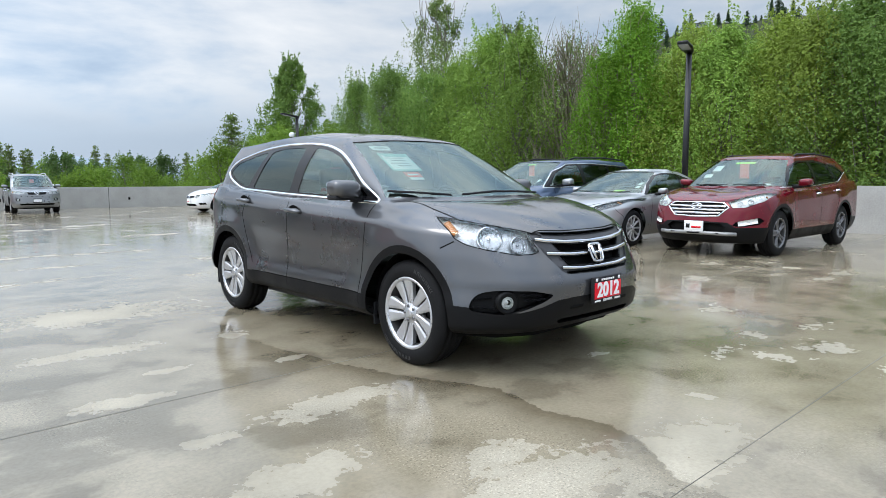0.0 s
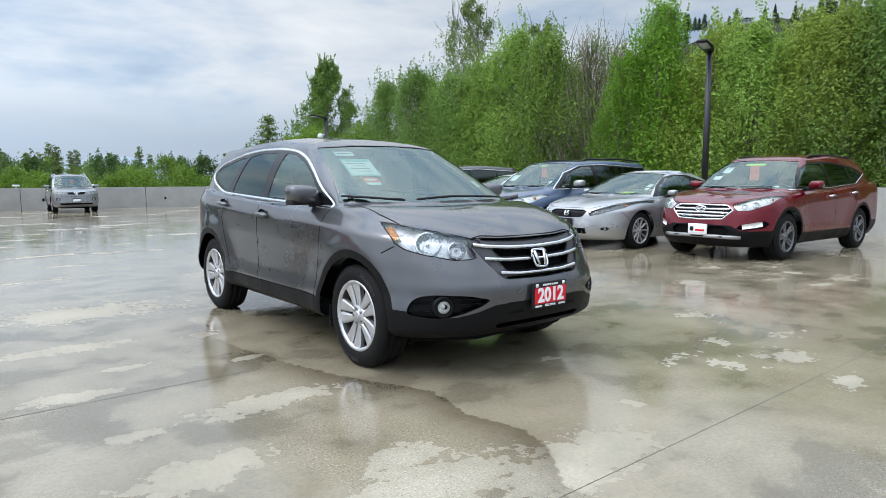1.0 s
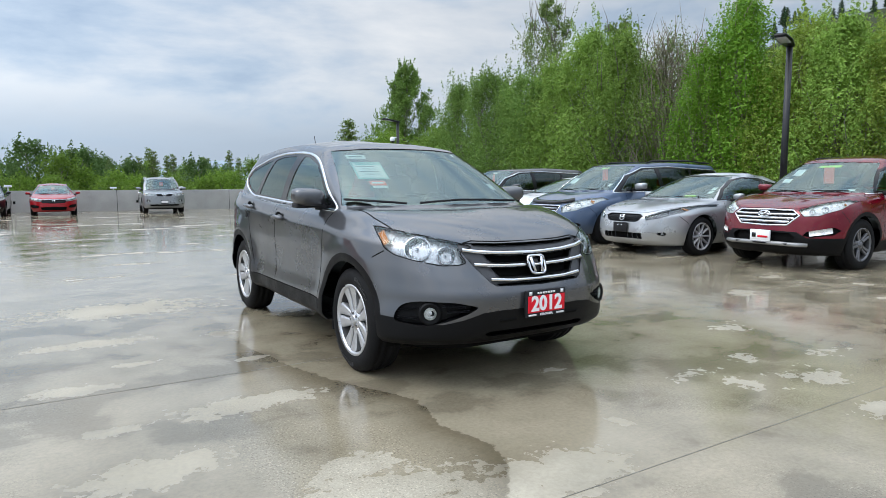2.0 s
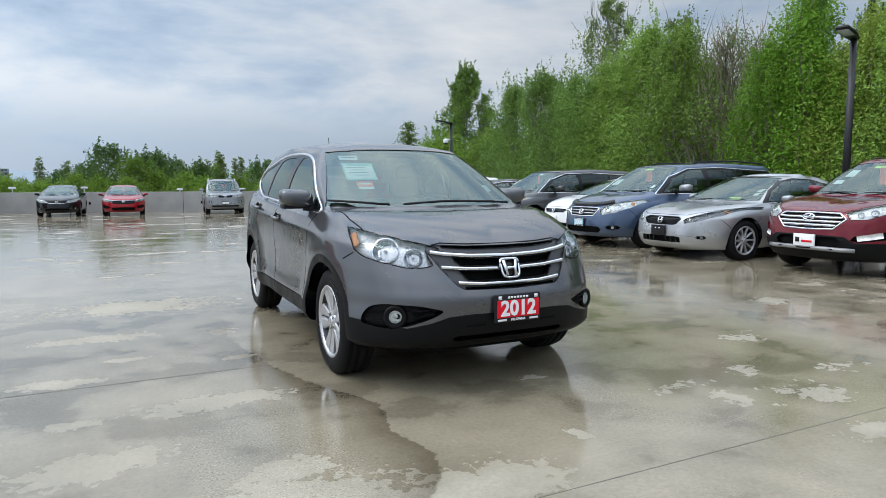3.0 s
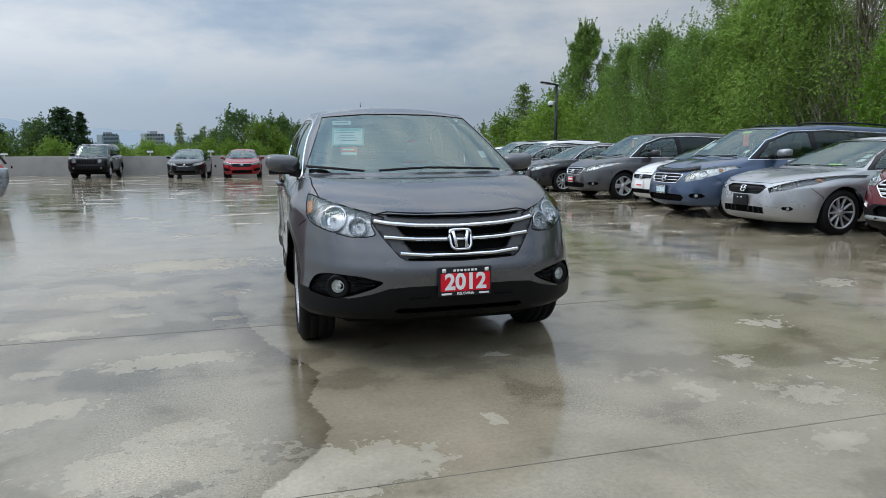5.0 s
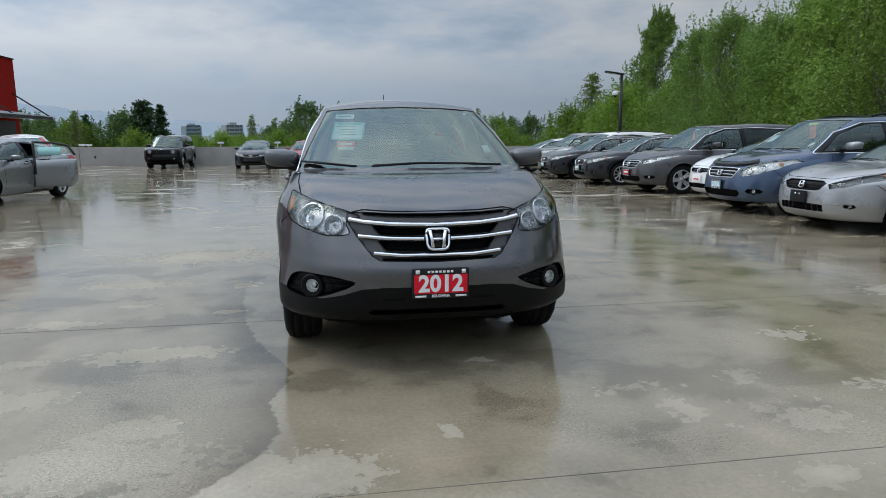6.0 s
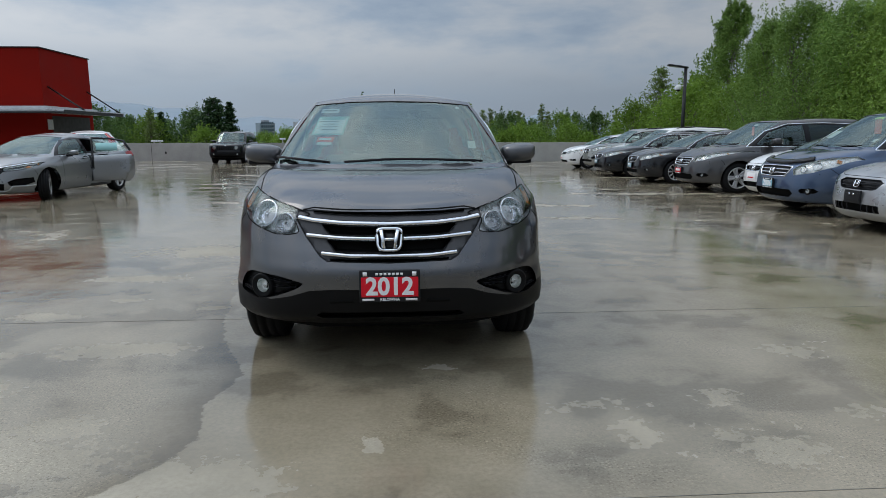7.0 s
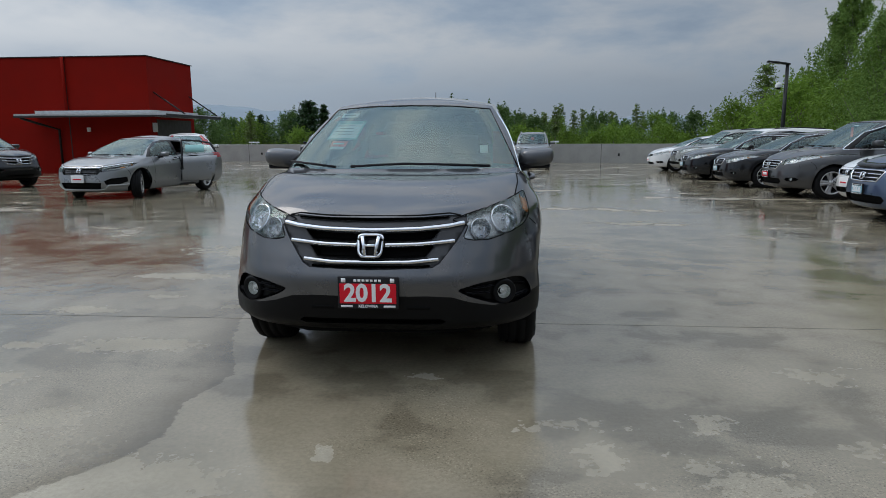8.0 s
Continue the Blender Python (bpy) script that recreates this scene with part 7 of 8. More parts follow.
def accord_extra(car, tree, c):
    for x in (0.14, 0.24, 0.34, 0.41):
        for s in (1, -1):
            part("intake_bar", ribbon(tree, [(x, 0.295), (x, 0.385)], (0, 2), s, 0.012, -0.02, third=-1, rise=0.006), M_DARKRIM, car)
    # flat dark band paints the shade of the bumper's crease; the shell has no fold
    for s in (1, -1):
        part("bumper_crease", ribbon(tree, [(0.44, 0.405), (0.62, 0.4), (0.665, 0.385)], (0, 2), s, 0.01, 0.0004, third=-1), M_DARKRIM, car)
    dealer_plate(car, -2.345, 0.475, M_PLASTIC, lines=False)
    for s in (-1, 1):
        part("bolt", lathe([(-2.372, 0.001), (-2.372, 0.012), (-2.358, 0.012)], "y", 10, m=Matrix.Translation((0.04 * s, 0, 0.51))), M_CHROME, car)
    paper(car, tree, 0.36, 1.0, 0.22, 0.035, M_PAPERGREEN, "price_strip")
    paper(car, tree, 0.6, 1.13, 0.07, 0.05, M_PAPER, "sheet")
    paper(car, tree, 0.62, 1.07, 0.07, 0.04, M_PAPER, "sheet")


VAN = with_arches(family(-2.47, 2.62, 0.98, 0.82, 0.93, 1.03, 1.06, 1.1, 1.66, -1.52, 1.06, -0.62, 2.25, 2.5, 1.15, 0.68, pz=0.48, cf=0.95, nf=2.7, gw=0.06, slope=0.1), 1.5, 0.345, 0.42, 0.02)
VAN.update(track=0.83, radius=0.35, tyre=0.225, rim=0.21, arch=0.045, nose_to=-1.05, dlo=[(-1.3, 1.05), (0.3, 1.06), (2.05, 1.1), (2.2, 1.25), (2.05, 1.5), (0.5, 1.565), (-0.35, 1.54), (-0.86, 1.38)],
    windows=(([(-1.12, 1.08), (0.06, 1.09), (0.02, 1.53), (-0.33, 1.515), (-0.81, 1.36)], 1), ([(0.18, 1.09), (1.1, 1.105), (1.1, 1.52), (0.15, 1.54)], 2), ([(1.18, 1.11), (1.98, 1.13), (2.1, 1.25), (1.97, 1.475), (1.18, 1.515)], 3)),
    screen=[(-0.01, 1.085), (0.6, 1.085), (0.86, 1.085), (0.665, 1.59), (0.3, 1.605), (-0.01, 1.61)], screen_to=0.2, back=[(-0.01, 1.2), (0.8, 1.2), (0.62, 1.55), (-0.01, 1.57)], back_from=2.1,
    head=[(0.47, 0.745), (0.58, 0.84), (0.76, 0.915), (0.91, 0.95), (0.955, 0.9), (0.91, 0.79), (0.76, 0.695), (0.52, 0.645)], bulbs=((0.76, 0.81, 0.068), (0.62, 0.755, 0.055)), amber=(0.885, 0.875, 0.07, 0.06),
    grille=[(-0.01, 0.785), (0.30, 0.785), (0.42, 0.775), (0.40, 0.70), (0.34, 0.635), (-0.01, 0.625)], bars=(([(0, 0.79), (0.30, 0.79), (0.44, 0.78), (0.41, 0.70), (0.35, 0.63), (0, 0.62)], 0.022, 0.01, M_CHROME), ([(0, 0.735), (0.40, 0.735)], 0.018, 0.008, M_CHROME), ([(0, 0.68), (0.37, 0.68)], 0.018, 0.008, M_CHROME)),
    badge=(0, 0.705, 0.065, 0.05, "trap"), intake=[(-0.01, 0.30), (0.46, 0.30), (0.54, 0.36), (0.50, 0.42), (-0.01, 0.435)], fog=[(0.66, 0.445), (0.80, 0.45), (0.84, 0.41), (0.80, 0.375), (0.66, 0.37), (0.63, 0.405)], fog_at=(0.73, 0.41, 0.03), tail=[(0.7, 0.9), (1.0, 0.9), (1.0, 1.45), (0.75, 1.4)],
    seams=([(0.1, 1.05), (0.1, 0.3)], [(-1.0, 1.04), (-1.0, 0.3)], [(1.14, 1.08), (1.14, 0.75)], [(0.14, 0.99), (2.2, 1.02)]), front_seams=([(0, 0.815), (0.46, 0.81), (0.62, 0.865), (0.82, 0.94)],),
    trims=(([(-1.33, 1.04), (0.3, 1.05), (2.06, 1.09), (2.21, 1.25), (2.06, 1.51), (0.5, 1.575), (-0.35, 1.55), (-0.86, 1.39), (-1.33, 1.04)], 0.018, M_CHROME),), handles=((0.0, 0.95), (0.3, 0.96)), mirror=(-0.75, 1.16, 1.09), arm_x=0.9, mirror_size=1.15,
    spokes=(7, 0.0, 0.05, 0.2, 0.02, 0.026), seat=(0.55, -0.15), wipers=([(-0.65, 1.1), (0.0, 1.1)], [(0.1, 1.1), (0.65, 1.1)]), rails=([(0.6, -0.05, 1.66), (0.61, 0.1, 1.70), (0.62, 1.2, 1.715), (0.6, 2.0, 1.67)],))


def van_blue_extra(car, tree, c):
    dealer_plate(car, -2.487, 0.50, M_PLATEBLUE, "2006", M_PLATEWHITE, frame_mat=M_PLASTIC)
    g = bmesh.new()
    for s in (1, -1):
        ribbon(tree, [(0, 0.845), (0.3, 0.85), (0.5, 0.87), (0.62, 0.9)], (0, 2), s, 0.12, 0.004, third=-1, bm=g, rise=0.03)
    part("bug_deflector", g, M_GLOSSBLACK, car)
    paper(car, tree, 0.05, 1.42)
    paper(car, tree, 0.05, 1.56, 0.22, 0.035, M_PAPERGREEN, "price_strip")
    paper(car, tree, -0.5, 1.3, 0.26, 0.12, M_PAPER, "sheet")
    paper(car, tree, 0.68, 1.2, 0.06, 0.05, M_PAPER, "sheet")


VAN2 = dict(VAN)
# silver mirror caps: the sky's reflection on the blue paint is put in as colour
VAN["mirror_mat"] = M_SILVER
VAN2.update(head=[(0.48, 0.81), (0.70, 0.885), (0.90, 0.95), (0.955, 0.94), (0.93, 0.865), (0.74, 0.75), (0.5, 0.70)], amber=(0.91, 0.9, 0.05, 0.03), rim_mat=M_RIM, spokes=(5, 0.03, 0.05, 0.2, 0.02, 0.026), rim=0.235, rails=(), grille_mat=M_GLOSSBLACK)


def van_grey_extra(car, tree, c):
    dealer_plate(car, -2.487, 0.50, M_PLATERED, lines=True)
    part("lettering_bar", box((-0.11, -2.508, 0.475), (0.11, -2.50, 0.53)), M_PLATEWHITE, car)
    paper(car, tree, 0.15, 1.4, 0.1, 0.2)
    paper(car, tree, 0.15, 1.55, 0.18, 0.03, M_PAPER, "sheet")


CIVIC = with_arches(family(-2.25, 2.30, 0.88, 0.74, 0.86, 0.93, 1.0, 1.03, 1.40, -1.32, 0.97, -0.3, 1.15, 1.75, 1.06, 0.55, pz=0.46, slope=0.08, gw=0.05, cf=0.95, nf=2.6, base=0.2), 1.335, 0.315, 0.4, 0.018)
CIVIC.update(track=0.765, radius=0.32, tyre=0.21, rim=0.21, arch=0.045, nose_to=-0.95, dlo=[(-1.07, 0.95), (0.5, 0.985), (1.35, 1.04), (1.0, 1.22), (0.5, 1.325), (-0.05, 1.335), (-0.4, 1.28), (-0.77, 1.13)],
    windows=(([(-0.9, 0.975), (0.12, 1.0), (0.1, 1.305), (-0.37, 1.26), (-0.74, 1.12)], 1), ([(0.22, 1.005), (0.85, 1.03), (0.8, 1.235), (0.5, 1.295), (0.2, 1.31)], 2), ([(0.92, 1.035), (1.22, 1.05), (0.98, 1.19), (0.9, 1.21)], 3)),
    screen=[(-0.01, 0.99), (0.55, 0.99), (0.735, 0.99), (0.515, 1.335), (0.3, 1.35), (-0.01, 1.355)], screen_to=0.3, back=[(-0.01, 1.09), (0.64, 1.09), (0.5, 1.33), (-0.01, 1.34)], back_from=1.0,
    head=[(0.40, 0.705), (0.60, 0.755), (0.80, 0.81), (0.865, 0.82), (0.85, 0.75), (0.72, 0.665), (0.46, 0.61)], bulbs=((0.7, 0.73, 0.045), (0.56, 0.69, 0.04)), amber=(0.82, 0.785, 0.05, 0.03),
    grille=[(-0.01, 0.70), (0.38, 0.69), (0.40, 0.65), (0.34, 0.60), (-0.01, 0.585)], grille_mat=M_GLOSSBLACK, bars=(([(0, 0.59), (0.32, 0.605), (0.42, 0.66), (0.5, 0.69)], 0.016, 0.008, M_CHROME),), badge=(0, 0.65, 0.05, 0.042, "trap"),
    intake=[(-0.01, 0.28), (0.50, 0.28), (0.46, 0.37), (-0.01, 0.38)], fog=[(0.60, 0.40), (0.78, 0.42), (0.78, 0.34), (0.64, 0.33)], fog_at=(0.70, 0.375, 0.028), tail=[(0.45, 0.85), (1.0, 0.85), (1.0, 0.98), (0.45, 0.98)],
    seams=([(0.17, 0.97), (0.18, 0.3)], [(-0.86, 0.93), (-0.84, 0.3)], [(1.0, 1.0), (0.95, 0.7), (0.85, 0.5)]), front_seams=([(0, 0.735), (0.4, 0.735), (0.6, 0.785), (0.8, 0.85)],), trims=(([(-0.92, 0.94), (0.5, 0.975), (1.35, 1.03)], 0.012, M_CHROME),),
    handles=((0.0, 0.88), (0.8, 0.91)), mirror=(-0.62, 1.02, 0.95), arm_x=0.78, mirror_size=0.85, spokes=(10, 0.0, 0.05, 0.19, 0.014, 0.018), rim_mat=M_DARKRIM, seat=(0.38, 0.1), rear_glass=M_GLASS, wipers=([(-0.55, 1.0), (0.0, 1.0)], [(0.1, 1.0), (0.55, 1.0)]))


def civic_extra(car, tree, c):
    dealer_plate(car, -2.262, 0.47, M_PLATEWHITE, lines=False, frame_mat=M_PLATEWHITE)
    part("plate_mark", box((-0.1, -2.282, 0.45), (0.1, -2.276, 0.475)), M_PLATERED, car)


NEWCIVIC = dict(CIVIC)
NEWCIVIC.update(with_arches(family(-2.23, 2.40, 0.90, 0.73, 0.83, 0.90, 0.98, 1.0, 1.385, -1.25, 0.93, -0.3, 1.2, 1.95, 1.03, 0.55, pz=0.44, slope=0.08, gw=0.06, cf=0.95, nf=2.8, base=0.2), 1.35, 0.32, 0.4, 0.025))
NEWCIVIC.update(track=0.785, radius=0.325, dlo=[(-1.01, 0.92), (0.5, 0.95), (1.55, 1.01), (1.2, 1.18), (0.6, 1.3), (-0.05, 1.315), (-0.39, 1.26), (-0.74, 1.1)],
    windows=(([(-0.85, 0.945), (0.12, 0.965), (0.1, 1.285), (-0.36, 1.24), (-0.71, 1.09)], 1), ([(0.22, 0.97), (0.95, 1.0), (0.85, 1.22), (0.6, 1.27), (0.2, 1.285)], 2), ([(1.03, 1.005), (1.42, 1.025), (1.15, 1.16), (0.95, 1.2)], 3)),
    screen=[(-0.01, 0.955), (0.55, 0.955), (0.745, 0.955), (0.515, 1.315), (0.3, 1.335), (-0.01, 1.34)], back=[(-0.01, 1.07), (0.66, 1.07), (0.5, 1.3), (-0.01, 1.32)], back_from=1.1,
    head=[(0.44, 0.70), (0.62, 0.74), (0.82, 0.79), (0.88, 0.80), (0.88, 0.735), (0.74, 0.65), (0.5, 0.61)], bulbs=((0.72, 0.72, 0.035), (0.62, 0.7, 0.032), (0.8, 0.745, 0.03)), amber=(0.86, 0.77, 0.03, 0.03),
    grille=[(-0.01, 0.70), (0.44, 0.695), (0.49, 0.63), (0.42, 0.555), (-0.01, 0.535)], bars=(([(0, 0.715), (0.43, 0.71), (0.62, 0.745), (0.85, 0.8)], 0.018, 0.006, M_CHROME), ([(0, 0.69), (0.4, 0.688)], 0.028, 0.01, M_GLOSSBLACK)), badge=(0, 0.645, 0.055, 0.045, "trap"),
    intake=[(-0.01, 0.25), (0.46, 0.25), (0.50, 0.38), (-0.01, 0.40)], fog=[(0.55, 0.42), (0.66, 0.475), (0.86, 0.50), (0.865, 0.40), (0.76, 0.34), (0.58, 0.34)],
    seams=([(0.17, 0.94), (0.18, 0.3)], [(-0.84, 0.9), (-0.84, 0.3)], [(1.05, 0.98), (0.98, 0.7), (0.88, 0.5)]), front_seams=([(0, 0.735), (0.42, 0.735), (0.62, 0.775), (0.82, 0.83)],), trims=(([(-0.87, 0.91), (0.5, 0.94), (1.55, 1.0)], 0.012, M_CHROME),), mirror=(-0.55, 0.98, 0.98), arm_x=0.8,
    wipers=([(-0.55, 0.965), (0.0, 0.965)], [(0.1, 0.965), (0.55, 0.965)]), spokes=(5, 0.028, 0.05, 0.19, 0.018, 0.022), rim_mat=M_RIM, handles=((0.0, 0.85), (0.88, 0.88)))
NEWCIVIC.pop("fog_at")
NEWCIVIC.update(lamp_mat=M_DARKRIM, lamp_strips=(([(0.5, 0.69), (0.66, 0.727), (0.85, 0.775)], 0.022), ([(0.6, 0.655), (0.72, 0.675), (0.84, 0.73)], 0.012)))

SEDAN = dict(ACCORD, lamp_mat=M_LAMPROW)
SEDAN.update(with_arches(family(-2.38, 2.50, 0.92, 0.77, 0.87, 0.94, 1.0, 1.05, 1.44, -1.32, 0.98, -0.3, 1.3, 1.9, 1.07, 0.57, pz=0.48, slope=0.08, gw=0.06, cf=0.95, nf=2.9, base=0.2), 1.4, 0.325, 0.41, 0.02))
SEDAN.update(dlo=[(-1.07, 0.96), (0.5, 0.99), (1.5, 1.05), (1.2, 1.25), (0.6, 1.355), (-0.05, 1.37), (-0.4, 1.31), (-0.77, 1.15)],
    windows=(([(-0.9, 0.985), (0.12, 1.005), (0.1, 1.34), (-0.37, 1.29), (-0.74, 1.14)], 1), ([(0.22, 1.01), (0.95, 1.035), (0.85, 1.28), (0.6, 1.325), (0.2, 1.34)], 2), ([(1.03, 1.045), (1.38, 1.06), (1.15, 1.22), (0.95, 1.26)], 3)),
    screen=[(-0.01, 1.0), (0.55, 1.0), (0.76, 1.0), (0.53, 1.365), (0.3, 1.385), (-0.01, 1.39)], screen_to=0.3, back=[(-0.01, 1.1), (0.66, 1.1), (0.5, 1.35), (-0.01, 1.37)], back_from=1.15,
    head=[(0.44, 0.735), (0.66, 0.80), (0.84, 0.855), (0.90, 0.855), (0.89, 0.79), (0.77, 0.69), (0.5, 0.63)], bulbs=((0.74, 0.765, 0.05), (0.6, 0.725, 0.042)), grille=[(-0.01, 0.74), (0.34, 0.735), (0.36, 0.68), (0.28, 0.6), (-0.01, 0.59)], grille_mat=M_GLOSSBLACK,
    bars=(([(0, 0.745), (0.34, 0.74), (0.37, 0.68), (0.28, 0.595), (0, 0.585)], 0.018, 0.01, M_CHROME), ([(0, 0.66), (0.34, 0.665)], 0.014, 0.006, M_GLOSSBLACK)), badge=(0, 0.675, 0.05, 0.045, "trap"), front_seams=([(0, 0.775), (0.45, 0.775), (0.66, 0.83), (0.84, 0.88)],),
    seams=([(0.17, 0.97), (0.18, 0.3)], [(-0.86, 0.94), (-0.84, 0.3)], [(1.05, 1.0), (0.98, 0.7), (0.9, 0.5)]), trims=(([(-1.09, 0.95), (0.5, 0.98), (1.5, 1.04), (1.2, 1.26), (0.6, 1.365), (-0.05, 1.38), (-0.4, 1.32), (-0.77, 1.16), (-1.09, 0.95)], 0.014, M_CHROME),), handles=((0.0, 0.89), (0.85, 0.92)), mirror=(-0.62, 1.04, 0.98), arm_x=0.8, wipers=())


def sedan_extra(car, tree, c):
    dealer_plate(car, -2.395, 0.5, M_PLATEBLUE, lines=True)
    part("lettering_bar", box((-0.11, -2.416, 0.475), (0.11, -2.408, 0.53)), M_PLATEWHITE, car)


SUV = dict(SANTA)
SUV.update(grille=[(-0.01, 0.85), (0.34, 0.845), (0.38, 0.78), (0.30, 0.68), (-0.01, 0.66)], bars=(([(0, 0.85), (0.34, 0.845), (0.38, 0.78), (0.3, 0.68), (0, 0.66)], 0.016, 0.01, M_CHROME), ([(0, 0.76), (0.36, 0.76)], 0.02, 0.008, M_CHROME)), badge=(0, 0.76, 0.05, 0.05, "oval"), rim_mat=M_RIM,
    intake=[(-0.01, 0.36), (0.6, 0.36), (0.64, 0.44), (-0.01, 0.46)])
SUV.pop("lower")
SUV.pop("sill")
SUV["clad"] = 0
BOXY = dict(SUV)
BOXY.pop("lamp_gap")
BOXY.update(with_arches(family(-2.2, 2.28, 0.885, 0.95, 1.0, 1.05, 1.1, 1.1, 1.66, -1.15, 1.07, -0.5, 2.05, 2.18, 1.18, 0.66, pz=0.52, slope=0.07, gw=0.05, cf=0.6, nf=3.4, base=0.28, crown=0.03), 1.31, 0.35, 0.43, 0.03))
BOXY.update(track=0.77, radius=0.35, tyre=0.215, rim=0.21, dlo=[(-0.85, 1.08), (0.3, 1.09), (1.9, 1.13), (1.95, 1.45), (0.5, 1.56), (-0.15, 1.54), (-0.5, 1.4)], windows=(([(-0.68, 1.11), (0.12, 1.115), (0.08, 1.53), (-0.14, 1.515), (-0.46, 1.38)], 1), ([(0.22, 1.12), (0.95, 1.135), (0.95, 1.51), (0.2, 1.53)], 2), ([(1.05, 1.14), (1.82, 1.16), (1.86, 1.42), (1.05, 1.5)], 3)),
    screen=[(-0.01, 1.1), (0.5, 1.1), (0.74, 1.1), (0.61, 1.58), (0.3, 1.6), (-0.01, 1.605)], screen_to=0.2, back=[(-0.01, 1.22), (0.74, 1.22), (0.62, 1.55), (-0.01, 1.57)], back_from=1.8,
    head=[(0.42, 0.90), (0.60, 0.93), (0.82, 0.96), (0.865, 0.94), (0.85, 0.85), (0.66, 0.82), (0.46, 0.82)], bulbs=((0.72, 0.885, 0.05), (0.56, 0.87, 0.045)), amber=(0.83, 0.92, 0.05, 0.05), grille=[(-0.01, 0.91), (0.36, 0.91), (0.30, 0.80), (-0.01, 0.79)],
    bars=(([(0.08, 0.905), (0.36, 0.905)], 0.014, 0.008, M_CHROME), ([(0.03, 0.79), (0.09, 0.905)], 0.03, 0.012, M_CHROME), ([(0, 0.72), (0.7, 0.73)], 0.02, 0.0, M_GAP)), badge=(0, 0.855, 0.055, 0.055, "oval"), fog=[(0.60, 0.64), (0.75, 0.64), (0.75, 0.55), (0.60, 0.55)], fog_at=(0.675, 0.595, 0.04),
    intake=[(-0.01, 0.36), (0.6, 0.36), (0.62, 0.43), (-0.01, 0.43)], seams=([(0.17, 1.07), (0.18, 0.35)], [(-0.84, 1.05), (-0.84, 0.35)], [(1.0, 1.1), (0.95, 0.7), (0.85, 0.5)]), front_seams=([(0, 0.955), (0.45, 0.955), (0.7, 0.99)],), trims=(), handles=((0.02, 0.97), (0.85, 0.98)), mirror=(-0.6, 1.16, 0.98), arm_x=0.8, seat=(0.5, 0.05),
    rails=([(0.6, -0.2, 1.62), (0.61, -0.05, 1.70), (0.62, 0.9, 1.72), (0.61, 1.7, 1.69), (0.6, 1.85, 1.62)],), rail_mat=M_RIM)
JEEP = dict(BOXY)
JEEP.update(with_arches(family(-2.18, 2.26, 0.90, 1.0, 1.05, 1.1, 1.13, 1.13, 1.70, -1.1, 1.12, -0.55, 2.05, 2.16, 1.2, 0.70, pz=0.56, slope=0.05, gw=0.05, cf=0.4, nf=4.0, base=0.34, crown=0.02), 1.32, 0.36, 0.46, 0.05))
JEEP.update(dlo=[(-0.85, 1.13), (0.3, 1.14), (1.9, 1.17), (1.93, 1.48), (0.5, 1.6), (-0.2, 1.58), (-0.52, 1.44)], windows=(([(-0.7, 1.16), (0.12, 1.165), (0.08, 1.57), (-0.18, 1.555), (-0.48, 1.42)], 1), ([(0.22, 1.17), (0.95, 1.18), (0.95, 1.55), (0.2, 1.57)], 2), ([(1.05, 1.19), (1.82, 1.2), (1.84, 1.45), (1.05, 1.54)], 3)),
    screen=[(-0.01, 1.15), (0.5, 1.15), (0.76, 1.15), (0.65, 1.62), (0.3, 1.64), (-0.01, 1.645)], radius=0.36, tyre=0.23, clad=0.07, sill=0.45, lower=([(-0.01, 0.1), (1.0, 0.1), (1.0, 0.62), (-0.01, 0.62)],),
    grille=[(-0.01, 0.95), (0.42, 0.95), (0.42, 0.74), (-0.01, 0.74)], bars=tuple(([(x, 0.74), (x, 0.95)], 0.035, 0.012, M_BLACKP) for x in (0.0, 0.11, 0.22, 0.33, 0.43)), bulbs=((0.58, 0.86, 0.085),),
    head=[(0.58 + 0.1 * math.cos(a), 0.86 + 0.1 * math.sin(a)) for a in np.linspace(0, 2 * math.pi, 17)[:-1]], amber=(0.74, 0.87, 0.04, 0.08), front_seams=(), badge=(0, 0.975, 0.03, 0.008, "oval"), mirror=(-0.58, 1.2, 1.0), fog=[(0.56, 0.56), (0.68, 0.56), (0.68, 0.48), (0.56, 0.48)], fog_at=(0.62, 0.52, 0.035), arm_x=0.82)


def tag_only(car, tree, c):
    paper(car, tree, 0.0, 1.36, 0.16, 0.16)
    dealer_plate(car, c["rows"][2][5] - 0.014, 0.55, M_PLATEWHITE, lines=False)


def red_tag(car, tree, c):
    paper(car, tree, 0.0, 1.18, 0.13, 0.13)


def face_west(x, y, turn=0.0):
    return rest(x, y, -90 + turn)


for spec, z0 in ((SANTA, 0.84), (ACCORD, 0.68), (VAN, 0.77), (VAN2, 0.84), (CIVIC, 0.73), (NEWCIVIC, 0.72), (SEDAN, 0.76), (SUV, 0.84), (BOXY, 0.84)):
    nose, arch = spec["rows"][2][5], spec["axle"][0] - spec["radius"]
    spec["seams"] = tuple(spec["seams"]) + ([(nose + 0.45, z0), (arch - 0.02, z0 - 0.13), (arch + 0.0, z0 - 0.2)],)

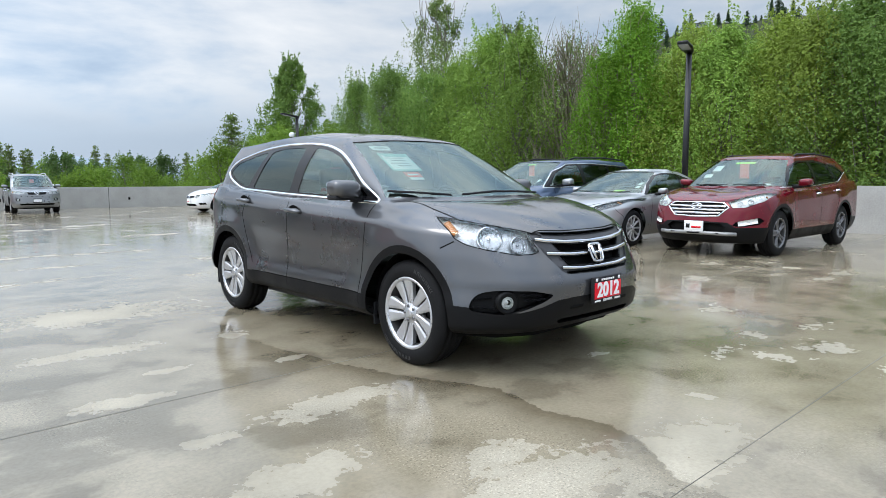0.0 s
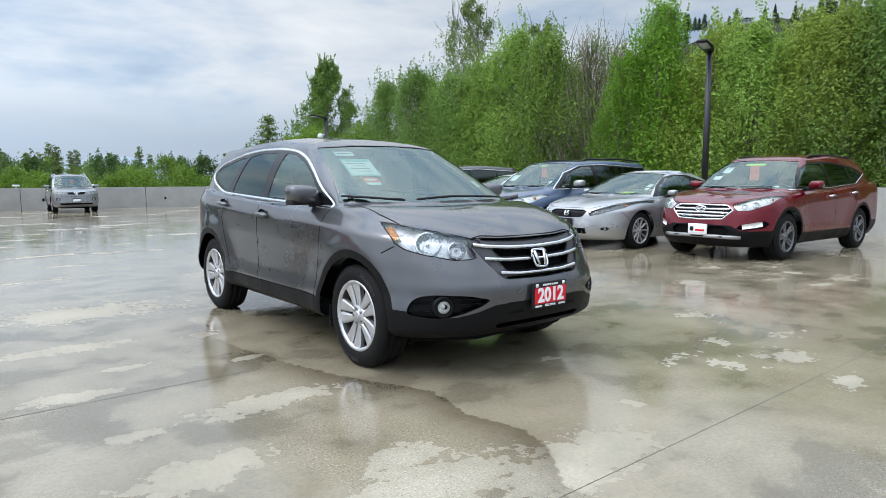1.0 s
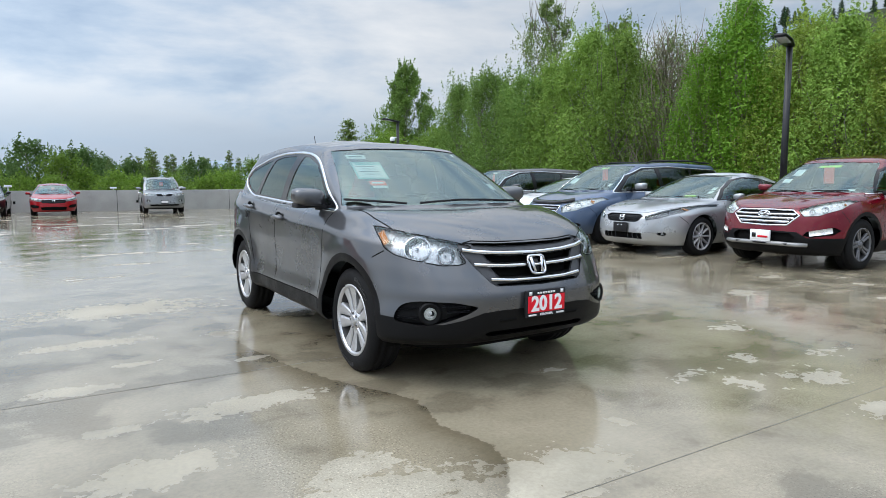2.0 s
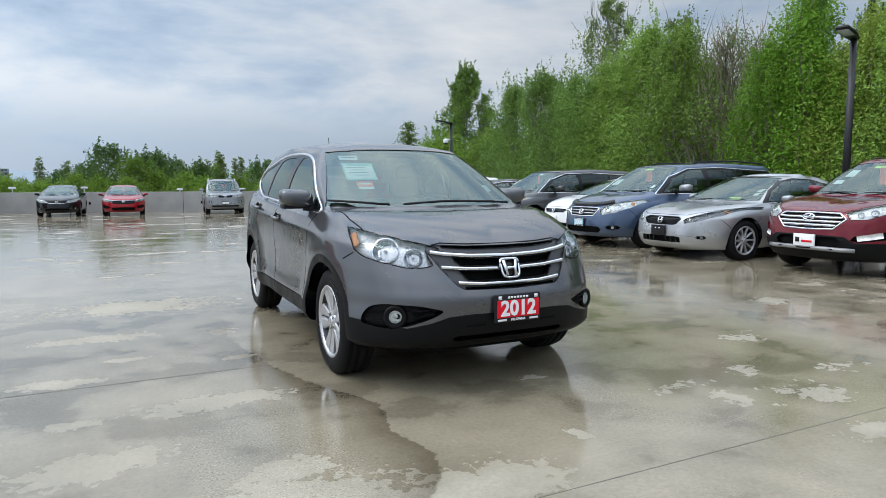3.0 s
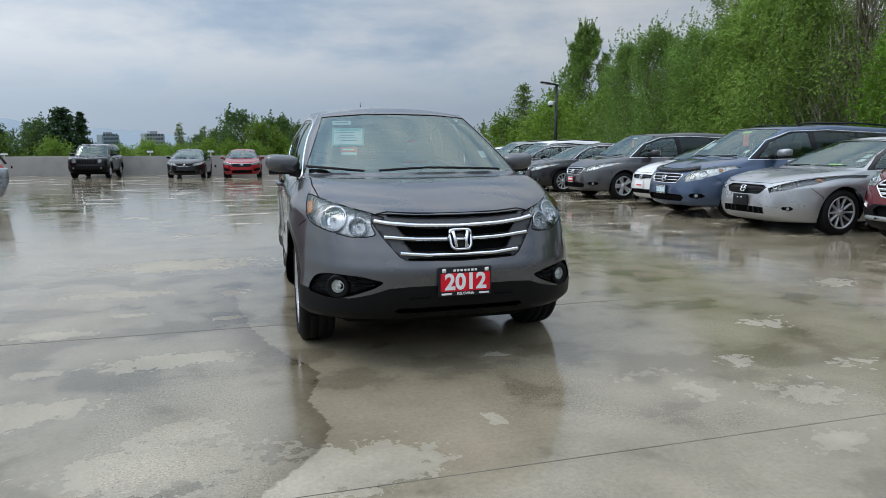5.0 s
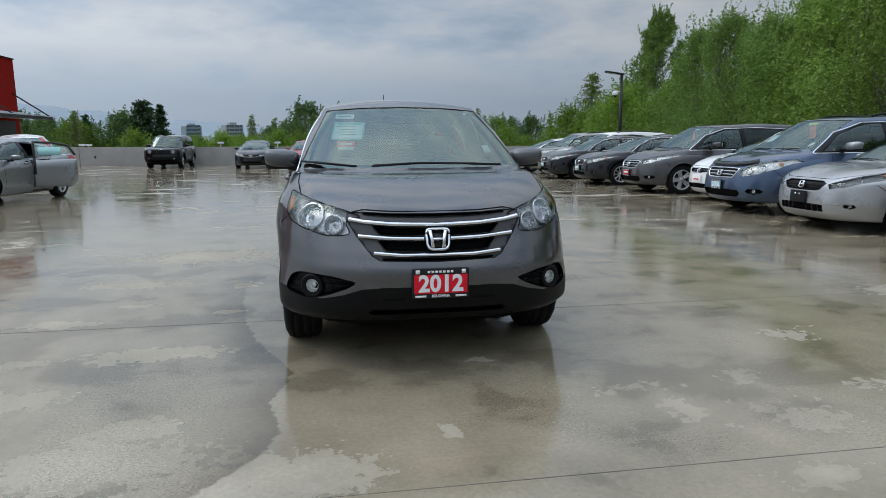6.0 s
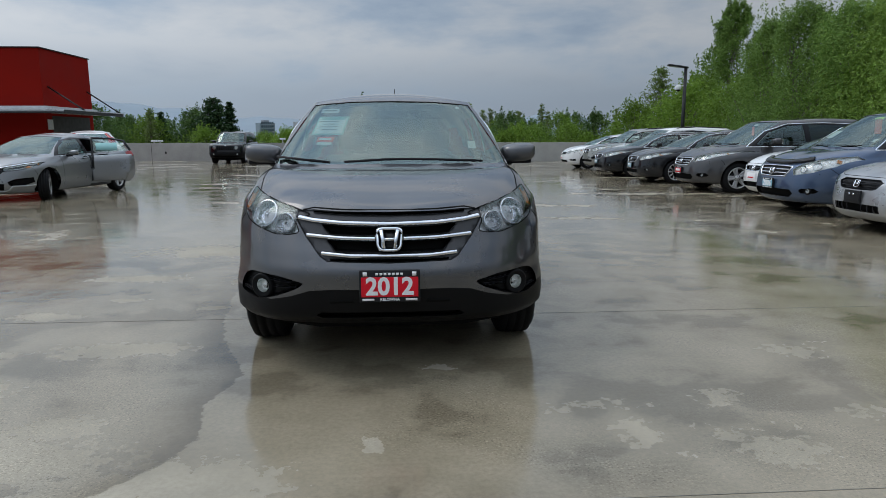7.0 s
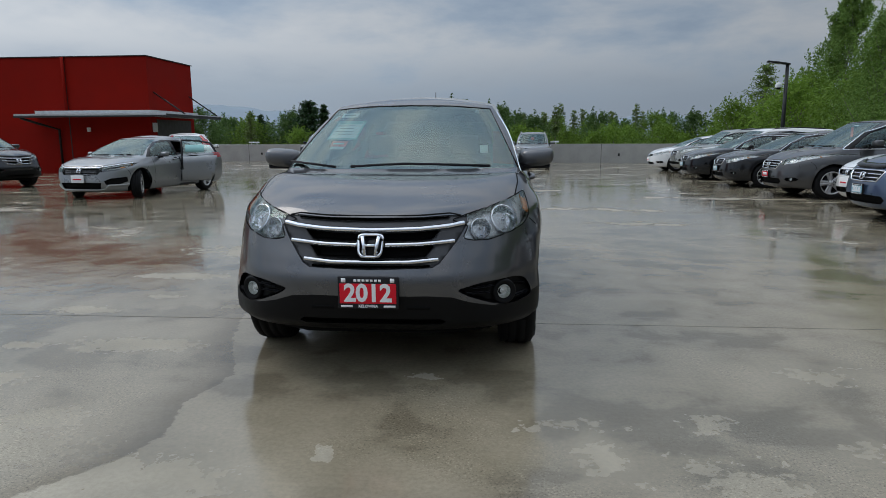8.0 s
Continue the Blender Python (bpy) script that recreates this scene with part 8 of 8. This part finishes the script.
ROW = "cars parked nose-out along the east parapet"
build_car(SANTA, M_RED, "red_suv", "dark red sport utility car with roof rails, red price tag", "car", face_west(8.58, 0.22, -1.7), ROW, santa_extra)
build_car(ACCORD, M_SILVER, "silver_coupe", "silver two-door coupe with a black grille and empty plate holder", "car", face_west(8.3, 2.62, -1), ROW, accord_extra)
build_car(VAN, M_BLUE, "blue_minivan", "blue minivan with a black bonnet deflector and red price tag", "car", face_west(8.65, 4.98, -1), ROW, van_blue_extra)
build_car(CIVIC, M_WHITE, "white_sedan", "white compact sedan with a black grille", "car", face_west(9.3, 7.15, 0), ROW, civic_extra)
build_car(VAN2, M_GREY, "grey_minivan", "warm grey minivan with alloy wheels and a red dealer plate", "car", face_west(9.15, 9.75, 0), ROW, van_grey_extra)
build_car(SEDAN, M_DARK, "dark_sedan", "charcoal sedan with a chrome-framed grille", "car", face_west(9.05, 13.1, 0), ROW, sedan_extra)
build_car(SEDAN, M_BLACKP, "black_sedan", "black sporty sedan with a chrome-framed grille", "car", face_west(9.05, 16.4, 0), ROW, sedan_extra)
build_car(SUV, M_WHITE, "white_suv", "white crossover parked between sedans", "car", face_west(10.0, 18.25, 0), ROW)
build_car(SUV, M_PEWTER, "pewter_suv", "pewter silver sport utility car", "car", face_west(9.6, 20.2, 0), ROW)
build_car(CIVIC, M_WHITE, "white_sedan", "white compact sedan at the end of the row", "car", face_west(9.2, 22.4, 0), ROW, civic_extra)

NORTH = "cars parked along the north parapet"
build_car(BOXY, M_STEEL, "silver_suv", "boxy silver sport utility car with roof rails and red tag", "car", rest(2.52, 29.0, -4), NORTH, tag_only)
build_car(NEWCIVIC, M_BRIGHTRED, "red_sedan", "bright red compact sedan with a chrome brow", "car", rest(-1.95, 30.0, -1), NORTH, red_tag)
build_car(CIVIC, M_BLACKP, "black_sedan", "black compact sedan with a chrome grille edge", "car", rest(-4.6, 30.6, -2), NORTH)
build_car(JEEP, M_BLACKP, "black_suv", "boxy black off-road car with round headlights", "car", rest(-9.35, 32.3, 0), NORTH)
build_car(dict(CRV, sill=0.4), M_DARK, "charcoal_suv", "charcoal compact sport utility car beside the red building", "car", rest(-14.75, 12.6, 72))


def high_lamps(car, tree, c):
    for s in (1, -1):
        part("tail_light", ribbon(tree, [(0.66, 1.08), (0.58, 1.2), (0.46, 1.34)], (0, 2), s, 0.11, 0.004, third=1, rise=0.02), M_REDLENS, car)


def open_door(car, tree, c):
    civic_extra(car, tree, c)
    lip = bmesh.new()
    for s in (1, -1):
        ribbon(tree, [(0, 0.225), (0.45, 0.225), (0.54, 0.25), (0.62, 0.33), (0.78, 0.325), (0.86, 0.34)], (0, 2), s, 0.03, 0.002, third=-1, bm=lip, rise=0.012)
        part("indicator", ribbon(tree, [(-1.86, 0.7), (-1.78, 0.71)], (1, 2), s, 0.03, 0.002, third=1, rise=0.004), M_AMBER, car)
    part("bumper_lip", lip, M_SILVER, car)
    for k in range(3):
        mesh_bar = bmesh.new()
        for s in (1, -1):
            ribbon(tree, [(0, 0.57 + 0.035 * k), (0.4, 0.575 + 0.035 * k)], (0, 2), s, 0.012, -0.012, third=-1, bm=mesh_bar, rise=0.006)
        part("grille_bar", mesh_bar, M_DARKRIM, car)


OPENCIVIC = dict(NEWCIVIC, door=[(0.18, 0.3), (0.88, 0.3), (1.04, 0.62), (1.05, 0.955), (0.6, 0.945), (0.18, 0.935)], hinge=0.18, swing=-58, door_frame=[(0.22, 1.3), (0.62, 1.285), (0.9, 1.23), (1.03, 1.0)], door_paper=(0.3, 0.75, 1.1, 0.2), steer=28)
build_car(OPENCIVIC, M_STEEL, "silver_sedan", "silver compact sedan with one rear door standing open", "car", rest(-8.15, 10.3, -7), "", open_door)
build_car(dict(CIVIC, tail=[(0.5, 1.06), (0.74, 1.06), (0.62, 1.33), (0.48, 1.33)], tail_from=1.2), M_WHITE, "white_hatchback", "white hatchback seen from behind near the red building", "car", rest(-10.35, 17.3, 204) @ Matrix.Diagonal((1, 1, 1.09, 1)), "", high_lamps)
